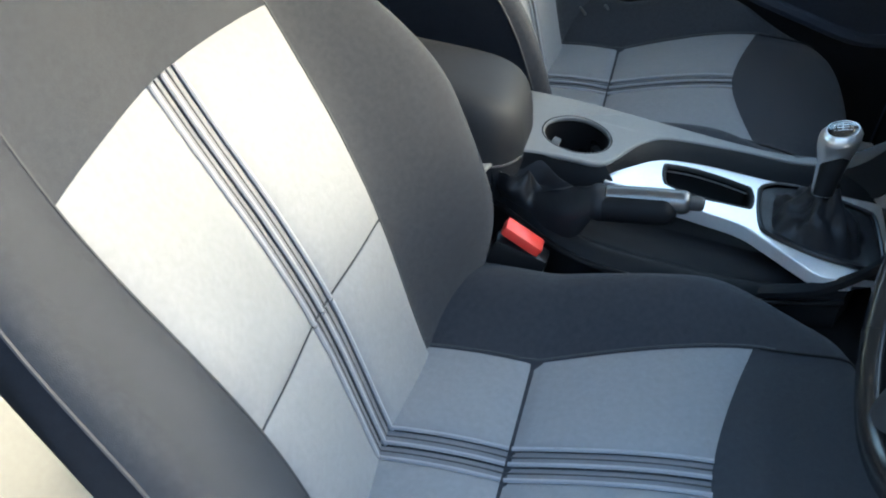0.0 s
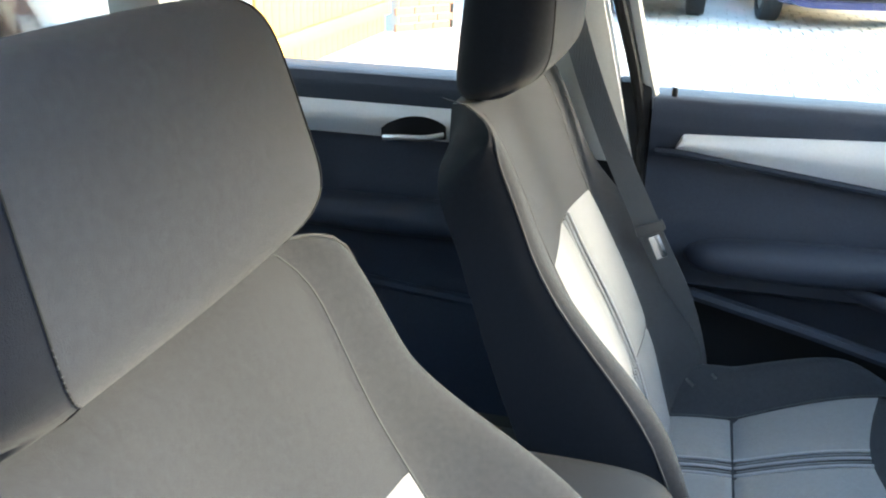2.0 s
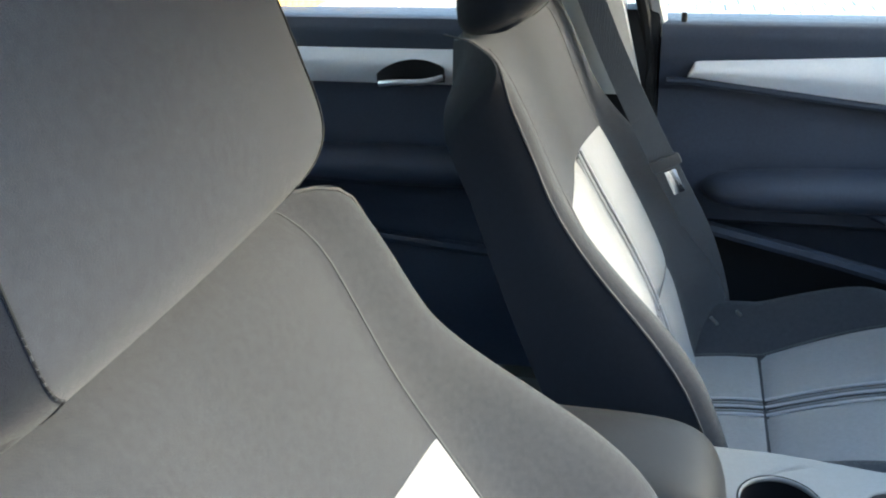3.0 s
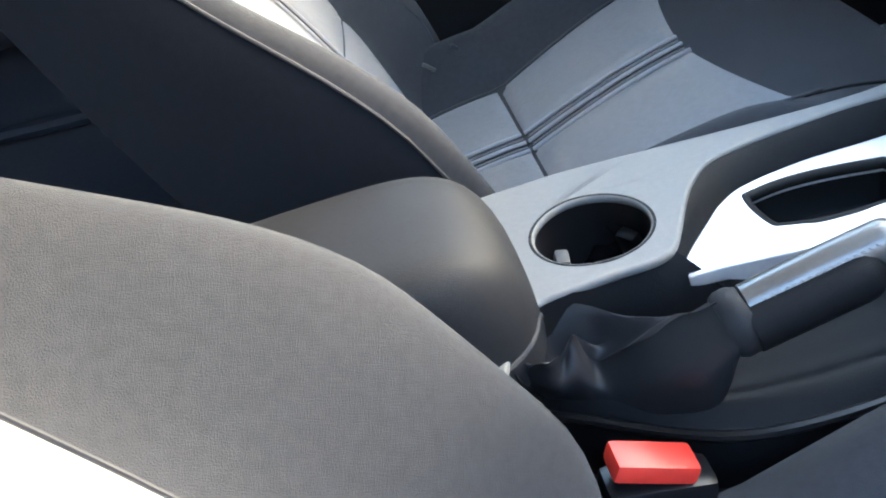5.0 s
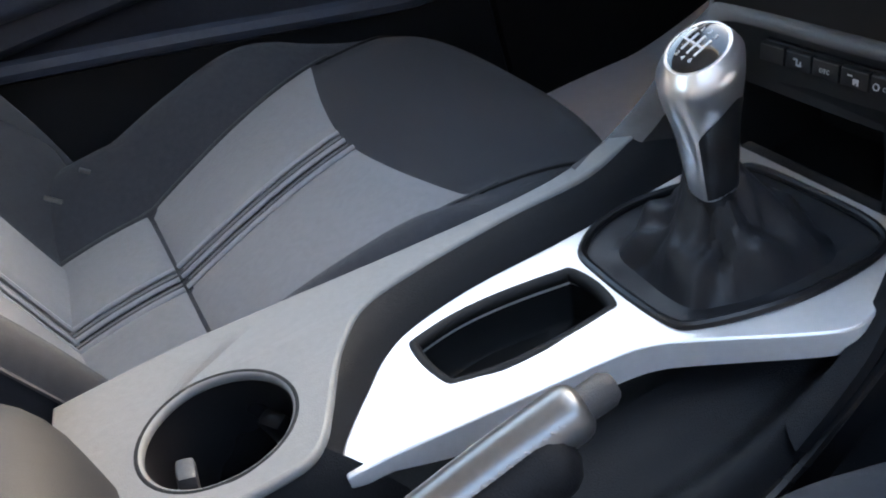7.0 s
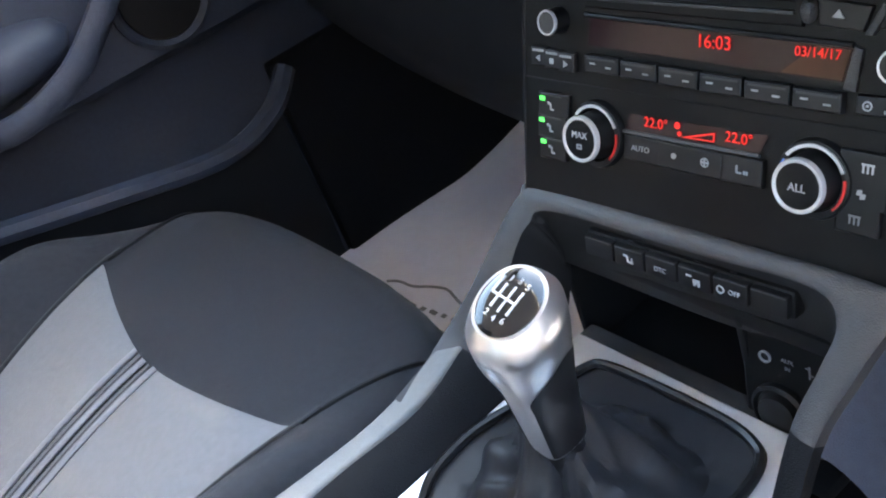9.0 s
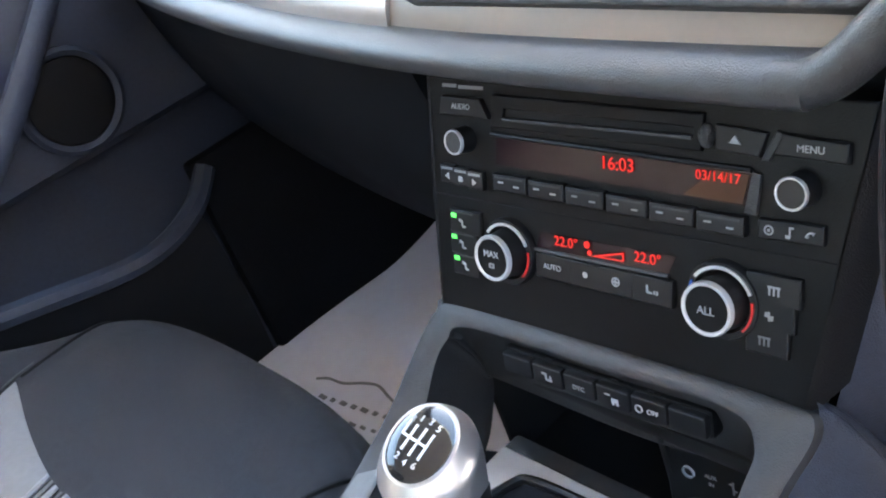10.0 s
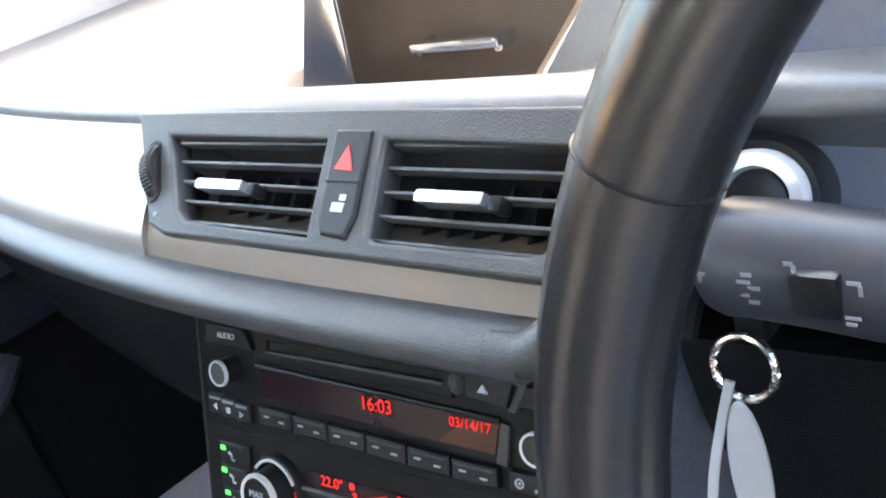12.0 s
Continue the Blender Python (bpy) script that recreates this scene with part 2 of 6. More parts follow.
def curve_points(pts, n=8, closed=False):
    """A smooth line through the points."""
    pts = [Vector(p) for p in pts]
    out, k = [], len(pts)
    for i in range(k if closed else k - 1):
        p0, p1, p2, p3 = (pts[(i + d) % k] if closed else pts[min(max(i + d, 0), k - 1)] for d in (-1, 0, 1, 2))
        for j in range(n):
            t = j / n
            out.append(0.5 * ((2 * p1) + (p2 - p0) * t + (2 * p0 - 5 * p1 + 4 * p2 - p3) * t * t + (3 * p1 - p0 - 3 * p2 + p3) * t ** 3))
    if not closed:
        out.append(pts[-1])
    return out


def tube(pts, r, sides=10, closed=False, up=(0, 0, 1), flat=1.0, bm=None):
    """A rod along the points; r is one radius or one for each point, flat squeezes it along up."""
    bm = bm or bmesh.new()
    pts = [Vector(p) for p in pts]
    k, rings = len(pts), []
    for i, p in enumerate(pts):
        a, b = (pts[(i - 1) % k], pts[(i + 1) % k]) if closed else (pts[max(i - 1, 0)], pts[min(i + 1, k - 1)])
        d = (b - a).normalized()
        side = d.cross(Vector(up))
        side = side.normalized() if side.length > 1e-4 else d.orthogonal().normalized()
        top = side.cross(d).normalized()
        rad = r[i] if isinstance(r, (list, tuple)) else r
        rings.append([bm.verts.new(p + rad * (math.cos(6.2831853 * s / sides) * side + flat * math.sin(6.2831853 * s / sides) * top)) for s in range(sides)])
    for i in range(k if closed else k - 1):
        a, b = rings[i], rings[(i + 1) % k]
        for s in range(sides):
            bm.faces.new((a[s], a[(s + 1) % sides], b[(s + 1) % sides], b[s]))
    if not closed:
        bm.faces.new(rings[0][::-1]), bm.faces.new(rings[-1])
    return bm


def turned(profile, sides=40, m=None):
    """A body turned round z from (radius, height) pairs."""
    bm = bmesh.new()
    rings = []
    for r, z in profile:
        rings.append([bm.verts.new((r * math.cos(6.2831853 * s / sides), r * math.sin(6.2831853 * s / sides), z)) for s in range(sides)] if r > 1e-6 else [bm.verts.new((0, 0, z))])
    for a, b in zip(rings, rings[1:]):
        for s in range(sides):
            t = (s + 1) % sides
            if len(a) == 1 and len(b) > 1:
                bm.faces.new((a[0], b[s], b[t]))
            elif len(b) == 1 and len(a) > 1:
                bm.faces.new((a[s], a[t], b[0]))
            elif len(a) > 1:
                bm.faces.new((a[s], a[t], b[t], b[s]))
    if m is not None:
        bmesh.ops.transform(bm, matrix=m, verts=bm.verts)
    return bm


def plate(loops, thick, bevel=0.0, z=0.0, warp=None, m=None):
    """A flat plate from closed outlines in x, y (the later ones are holes), its top at z; warp(x, y) lifts it."""
    cu = bpy.data.curves.new("plate", "CURVE")
    cu.dimensions, cu.fill_mode = "2D", "BOTH"
    cu.extrude, cu.bevel_depth, cu.bevel_resolution = max(1e-5, thick / 2 - bevel), bevel, 2
    for loop in loops:
        sp = cu.splines.new("POLY")
        sp.points.add(len(loop) - 1)
        for q, p in zip(sp.points, loop):
            q.co = (p[0], p[1], 0, 1)
        sp.use_cyclic_u = True
    ob = bpy.data.objects.new("plate", cu)
    scene.collection.objects.link(ob)
    me = bpy.data.meshes.new_from_object(ob.evaluated_get(bpy.context.evaluated_depsgraph_get()))
    bpy.data.objects.remove(ob)
    bpy.data.curves.remove(cu)
    for v in me.vertices:
        v.co.z += z - thick / 2 + (warp(v.co.x, v.co.y) if warp else 0)
    if m is not None:
        me.transform(m)
    return me


def lettering(text, size, m, depth=0.0002):
    """Raised letters, their middle at the origin of m."""
    cu = bpy.data.curves.new("letters", "FONT")
    cu.body, cu.size, cu.align_x, cu.align_y, cu.extrude = text, size, "CENTER", "CENTER", depth
    ob = bpy.data.objects.new("letters", cu)
    scene.collection.objects.link(ob)
    me = bpy.data.meshes.new_from_object(ob.evaluated_get(bpy.context.evaluated_depsgraph_get()))
    bpy.data.objects.remove(ob)
    bpy.data.curves.remove(cu)
    me.transform(m)
    return me


def bars(rects, m, depth=0.0003):
    """Small raised bars (x, y, width, height) joined in one mesh."""
    bm = bmesh.new()
    for x, y, w, h in rects:
        b = bmesh.ops.create_cube(bm, size=1, matrix=pose(x, y, depth / 2) @ Matrix.Diagonal((w, h, depth, 1)))
    bmesh.ops.transform(bm, matrix=m, verts=bm.verts)
    return bm


def rounded(x0, y0, x1, y1, r, n=5):
    out = []
    for cx, cy, a in ((x1 - r, y1 - r, 0), (x0 + r, y1 - r, 90), (x0 + r, y0 + r, 180), (x1 - r, y0 + r, 270)):
        out += [(cx + r * math.cos(radians(a + 90 * i / n)), cy + r * math.sin(radians(a + 90 * i / n))) for i in range(n + 1)]
    return out


def circle(cx, cy, r, n=48):
    return [(cx + r * math.cos(6.2831853 * i / n), cy + r * math.sin(6.2831853 * i / n)) for i in range(n)]


def well(loop, z, depth, shrink=0.9, wall=0.0015, warp=None):
    """A cup-like hollow with walls, its mouth on the outline at height z."""
    bm = bmesh.new()
    n = len(loop)
    cx, cy = sum(p[0] for p in loop) / n, sum(p[1] for p in loop) / n
    rings = []
    for k, dz in ((1.0, 0.0), ((1 + shrink) / 2, -depth * 0.5), (shrink, -depth * 0.93), (shrink * 0.93, -depth), (0.02, -depth), (0.02, -depth - wall), (shrink + 0.01, -depth - wall), (1.02, -0.001)):
        rings.append([bm.verts.new((cx + (x - cx) * k, cy + (y - cy) * k, z + dz + (warp(x, y) if warp else 0))) for x, y in loop])
    for a, b in zip(rings, rings[1:] + rings[:1]):
        for s in range(n):
            bm.faces.new((a[s], a[(s + 1) % n], b[(s + 1) % n], b[s]))
    return bm

# ---- the car's shell ----
FLOOR = 0.40


tagged(part("floor", box((2.6, 1.42, 0.04), (-0.30, 0, FLOOR - 0.02), 0.004), CARPET), "black carpeted car floor", "floor", kind="structure")
tagged(part("wall_footwell_left", box((0.46, 0.02, 0.29), (0.685, 0.662, 0.550), 0.008), CARPET), "black carpeted side of the passenger footwell", "side lining", kind="structure")
tagged(part("firewall", box((0.04, 1.42, 0.62), (0.93, 0, 0.70), 0.004), CARPET), "black carpeted footwell bulkhead", "bulkhead", kind="structure")
tagged(part("ceiling", shell(lambda u, v: (-1.75 + 2.02 * u, -0.60 + 1.2 * v, 1.50 - 0.05 * (2 * v - 1) ** 2 - 0.05 * (2 * u - 1) ** 4),
                             lambda u, v: (-1.75 + 2.02 * u, -0.60 + 1.2 * v, 1.46 - 0.05 * (2 * v - 1) ** 2 - 0.05 * (2 * u - 1) ** 4), 16, 12), HEADLINER), "light grey woven car headliner", "headliner", kind="structure")
tagged(part("tailgate_panel", box((0.05, 1.36, 0.66), (-1.74, 0, 0.72), 0.02), PLASTIC), "dark plastic tailgate lining", "tailgate", kind="structure")


def pillar(name, foot, head, width, deep, material, label):
    """A leaning roof pillar from foot to head."""
    a, b = Vector(foot), Vector(head)

    def at(u, v, off):
        c = a.lerp(b, u)
        return (c.x + (v - 0.5) * width * (1 - 0.25 * u), c.y + off - 0.012 * math.cos((v - 0.5) * 3.0) * (1 if foot[1] > 0 else -1), c.z)
    s = 1 if foot[1] > 0 else -1
    return tagged(part(name, shell(lambda u, v: at(u, v, -s * deep / 2), lambda u, v: at(u, v, s * deep / 2), 10, 8), material), label, "pillar", kind="structure")


for side, tag in ((1, "left"), (-1, "right")):
    pillar(f"pillar_b_{tag}", (-0.235 if side > 0 else -0.40, side * 0.675, 0.95), (-0.345 if side > 0 else -0.50, side * 0.575, 1.46), 0.095, 0.07, PILLARTRIM, "pale grey centre roof pillar with plastic trim")
    pillar(f"pillar_a_{tag}", (0.80, side * 0.655, 0.98), (0.22, side * 0.55, 1.46), 0.09, 0.07, PILLARTRIM, "pale grey windscreen pillar trim")
    pillar(f"pillar_c_{tag}", (-1.00, side * 0.665, 1.00), (-0.98, side * 0.575, 1.46), 0.10, 0.07, PILLARTRIM, "pale grey rear door pillar trim")
    pillar(f"pillar_d_{tag}", (-1.52, side * 0.66, 0.95), (-1.40, side * 0.575, 1.46), 0.34, 0.08, PILLARTRIM, "cream rear quarter pillar trim")
    tagged(part(f"roof_rail_{tag}", tube([(0.24, side * 0.575, 1.45), (-0.4, side * 0.60, 1.475), (-1.0, side * 0.60, 1.465), (-1.72, side * 0.58, 1.42)], 0.035, 10), HEADLINER), "light grey headliner edge over the doors", "roof rail", kind="structure")
    tagged(part(f"sill_{tag}", box((2.3, 0.10, 0.10), (-0.45, side * 0.70, FLOOR + 0.0), 0.015), BODYPAINT), "painted door sill", "sill", kind="structure")
tagged(part("roof_front_rail", tube([(0.25, -0.56, 1.45), (0.28, 0, 1.485), (0.25, 0.56, 1.45)], 0.035, 10), HEADLINER), "light grey header rail over the windscreen", "roof rail", kind="structure")
# lower part of the right centre pillar, in body paint
tagged(part("door_jamb", shell(lambda u, v: (-0.217 - 0.67 * (0.72 + 0.30 * v - 0.839) - 0.045 * u, -0.655 - 0.02 * u, 0.72 + 0.30 * v), lambda u, v: (-0.217 - 0.67 * (0.72 + 0.30 * v - 0.839) - 0.055 * u - 0.02, -0.700, 0.72 + 0.30 * v), 4, 8), BODYPAINT), "beige painted centre pillar beside the open doorway", "door jamb", kind="structure")
tagged(part("door_seal_right", tube([(-0.217 - 0.67 * (z - 0.839) - 0.040, -0.672, z) for z in (0.70, 0.80, 0.90, 1.02)], 0.010, 10), RUBBER), "black rubber seal along the pillar", "door seal", kind="structure")
tagged(part("rear_door_right", box((0.70, 0.05, 0.62), (-0.93, -0.70, 0.74), 0.02), DOORSKIN), "closed rear door with dark plastic lining", "door", kind="structure")


def pane(name, pts, label):
    bm = bmesh.new()
    a, b, c, d = (Vector(p) for p in pts)
    n = (b - a).cross(d - a).normalized() * 0.004
    vs = [bm.verts.new(p + o) for o in (Vector(), n) for p in (a, b, c, d)]
    for f in ((0, 1, 2, 3), (7, 6, 5, 4), (0, 4, 5, 1), (1, 5, 6, 2), (2, 6, 7, 3), (3, 7, 4, 0)):
        bm.faces.new([vs[i] for i in f])
    ob = tagged(part(name, bm, GLASS), label, "window", kind="structure")
    ob.visible_shadow = False
    return ob


pane("window_1", ((-0.20, 0.685, 1.03), (0.72, 0.685, 1.03), (0.20, 0.585, 1.45), (-0.30, 0.585, 1.46)), "clear front passenger window glass")
pane("window_2", ((-0.98, 0.685, 1.03), (-0.27, 0.685, 1.03), (-0.37, 0.585, 1.46), (-0.96, 0.585, 1.46)), "clear rear passenger window glass")
pane("window_3", ((-1.40, 0.68, 1.05), (-1.04, 0.68, 1.03), (-1.01, 0.59, 1.46), (-1.30, 0.59, 1.44)), "small clear rear quarter window glass")
pane("window_4", ((-0.98, -0.685, 1.03), (-0.48, -0.685, 1.03), (-0.55, -0.585, 1.46), (-0.96, -0.585, 1.46)), "clear rear right window glass")
pane("windscreen", ((0.95, -0.64, 0.97), (0.95, 0.64, 0.97), (0.27, 0.55, 1.47), (0.27, -0.55, 1.47)), "clear sloping windscreen glass")


# ---- left doors ----
def door(name, x0, x1, ypanel, label, front):
    d = thing(name, ((x0 + x1) / 2, ypanel, FLOOR), label, "door", kind="structure")
    cx = (x0 + x1) / 2

    def w(x, y, z):
        return (x - cx, y - ypanel, z - FLOOR)

    prof = [(0.0, 1.050), (-0.012, 1.046), (-0.020, 1.030), (-0.022, 1.00), (-0.014, 0.975), (-0.006, 0.955), (-0.008, 0.90), (-0.014, 0.86), (-0.010, 0.80), (0.012, 0.76), (0.016, 0.70), (0.008, 0.66), (-0.004, 0.60), (0.0, 0.45)]

    if front:
        prof = prof[:8] + [(-0.012, 0.80), (-0.014, 0.752), (0.034, 0.738), (0.038, 0.69), (0.034, 0.65), (0.018, 0.60), (0.0, 0.45)]

    def skin(u, v):
        k = v * (len(prof) - 1)
        i = min(int(k), len(prof) - 2)
        y = prof[i][0] + (prof[i + 1][0] - prof[i][0]) * (k - i)
        z = prof[i][1] + (prof[i + 1][1] - prof[i][1]) * (k - i)
        return w(x0 + (x1 - x0) * u, ypanel + y, z)
    part("panel", shell(skin, lambda u, v: (skin(u, v)[0], 0.06, skin(u, v)[2]), 10, 52), DOORSKIN, d)

    def trim(pts, zs):
        def top(u, v):
            x = pts[0] + (pts[1] - pts[0]) * u
            open_end = smooth(0, 0.010, u)
            zt, zb = zs(x)
            z = zt + (zb - zt) * v
            z = zb + (z - zb) * (0.12 + 0.88 * math.sqrt(open_end))
            return w(x, ypanel - 0.0235 - 0.006 * math.sin(3.14159265 * v), z)
        return shell(top, lambda u, v: (top(u, v)[0], 0.0, top(u, v)[2]), 120, 6)
    if front:
        part("silver_strip", trim((-0.125, x1), lambda x: (0.998 + 0.045 * min(0.30, x + 0.10), 0.974 - 0.118 * min(0.30, x + 0.12))), SILVER, d, "silver trim strip")
        part("panel_seam", tube([w(x, ypanel - 0.019, 0.968 - 0.118 * min(0.30, max(0.0, x + 0.12))) for x in (-0.155, -0.12, -0.06, 0.0, 0.06, 0.12, 0.18, 0.24, 0.30)], 0.0055, 8), DOORSKIN, d, "raised seam under the silver strip")
    else:
        part("silver_strip", trim((x1 - 0.03, x0), lambda x: (1.002, 0.948)), SILVER, d, "silver trim strip")

    def rest(u, v):
        x = (-0.10 + 0.40 * u) if front else (-0.30 - 0.55 * u)
        a = 6.2831853 * v
        bulge = math.sqrt(max(0.0, 1 - (2 * u - 1) ** 6)) * (0.85 + 0.15 * math.sin(3.14 * u))
        return x, a, bulge
    def armrest_shape():
        bm = bmesh.new()
        rings = []
        for i in range(29):
            u = i / 28
            x, _, bulge = rest(u, 0)
            zc = 0.808 + 0.012 * u if front else 0.815
            rings.append([bm.verts.new(w(x, ypanel - 0.005 - bulge * 0.060 * max(0, math.cos(a)) ** 0.6 if math.cos(a) > 0 else ypanel + 0.01, zc + bulge * 0.032 * math.sin(a))) for a in (6.2831853 * k / 16 for k in range(16))])
        for a, b in zip(rings, rings[1:]):
            for s in range(16):
                bm.faces.new((a[s], a[(s + 1) % 16], b[(s + 1) % 16], b[s]))
        return bm
    part("armrest", armrest_shape(), DOORSKIN, d, "padded dark door armrest")
    if front:
        part("pocket_rib", tube(curve_points([w(-0.08, ypanel - 0.012, 0.742), w(0.02, ypanel - 0.02, 0.722), w(0.12, ypanel - 0.03, 0.702), w(0.25, ypanel - 0.045, 0.674), w(0.36, ypanel - 0.045, 0.650), w(0.43, ypanel - 0.03, 0.658), w(0.47, ypanel - 0.015, 0.685)], 6), 0.011, 8), DOORSKIN, d, "curved rim of the door pocket")
        def pocket(u, v):
            x = -0.08 + 0.53 * u
            top = 0.725 - 0.235 * (x + 0.08) + 0.9 * max(0.0, x - 0.30) ** 2 * 3
            return w(x, ypanel + 0.004 - 0.012 * math.sin(3.14159265 * v), 0.42 + (top - 0.42) * v)
        # Darker plastic than the door panel paints in the footwell's shade.
        part("pocket_face", shell(pocket, lambda u, v: (pocket(u, v)[0], pocket(u, v)[1] + 0.004, pocket(u, v)[2]), 16, 8), PLASTIC, d, "outer face of the door pocket, darkened for footwell shade")
        part("speaker_ring", turned([(0.050, -0.004), (0.050, 0.003), (0.046, 0.006), (0.041, 0.003), (0.041, -0.004)], 40, pose(*w(0.384, ypanel - 0.018, 0.8085), 90)), DOORSKIN, d, "round speaker surround")
        part("speaker_grille", turned([(0.041, -0.002), (0.040, 0.003), (0.03, 0.005), (0, 0.006)], 40, pose(*w(0.384, ypanel - 0.018, 0.8085), 90)), RUBBER, d, "black round speaker grille")
        part("pull_handle", tube(curve_points([w(0.14, ypanel - 0.02, 0.79), w(0.20, ypanel - 0.055, 0.775), w(0.265, ypanel - 0.058, 0.790), w(0.315, ypanel - 0.052, 0.822), w(0.37, ypanel - 0.04, 0.868), w(0.43, ypanel - 0.012, 0.915)], 6), 0.009, 10, flat=1.4), DOORSKIN, d, "slim blue-black pull handle")
        part("lock_pin", turned([(0.0045, 0), (0.0045, 0.012), (0.003, 0.016), (0, 0.016)], 14, pose(*w(-0.135, ypanel + 0.0, 1.046))), BLACK, d, "black lock pin")
        part("window_frame", tube(curve_points([w(-0.168, ypanel + 0.012, 1.03), w(-0.215, ypanel - 0.02, 1.20), w(-0.275, ypanel - 0.075, 1.44)], 8), 0.020, 8, flat=0.7), PILLARTRIM, d, "pale window frame")
        part("door_seal", tube(curve_points([w(-0.175, ypanel - 0.006, 0.55), w(-0.178, ypanel - 0.01, 0.90), w(-0.186, ypanel - 0.010, 1.04), w(-0.235, ypanel - 0.045, 1.22), w(-0.295, ypanel - 0.095, 1.44)], 8), 0.009, 8), RUBBER, d, "black rubber door seal")
    else:
        def cup_face(u, v, deep):
            return w(-0.592 + 0.108 * u, ypanel - 0.0335 + deep + 0.004 * math.cos(3 * (u - 0.5)), 0.944 + 0.010 * u + (0.020 + 0.018 * math.sin(3.14159265 * u) ** 0.7) * v)
        part("handle_cup", shell(lambda u, v: cup_face(u, v, 0), lambda u, v: cup_face(u, v, 0.028), 16, 6), BLACK, d, "black recess behind the inner handle")
        part("inner_handle", tube(curve_points([w(-0.588, ypanel - 0.034, 0.949), w(-0.560, ypanel - 0.043, 0.954), w(-0.515, ypanel - 0.046, 0.957), w(-0.486, ypanel - 0.036, 0.962)], 6), 0.0036, 10, flat=1.3), KNOBMETAL, d, "satin metal inner handle")
        part("pocket_rib", tube(curve_points([w(-0.75, ypanel - 0.012, 0.70), w(-0.60, ypanel - 0.02, 0.688), w(-0.42, ypanel - 0.02, 0.672), w(-0.34, ypanel - 0.01, 0.668)], 6), 0.010, 8), DOORSKIN, d, "curved rim of the door pocket")
        part("window_frame", tube(curve_points([w(-0.99, ypanel + 0.0, 1.03), w(-0.985, ypanel - 0.03, 1.20), w(-0.965, ypanel - 0.085, 1.44)], 8), 0.018, 8), RUBBER, d, "black window frame")
    return d


door("door_1", -0.165, 0.95, 0.665, "closed front passenger door, dark blue-black lining with silver strip", True)
door("door_2", -1.05, -0.225, 0.685, "closed rear door, dark lining with silver strip", False)
BPOST = part("pillar_lining", box((0.10, 0.05, 0.70), (-0.215, 0.675, 0.72), 0.015, pose(0, 0, 0, 0, 0, 0)), PLASTIC)
tagged(BPOST, "dark plastic lower lining of the centre pillar", "pillar lining", kind="structure")


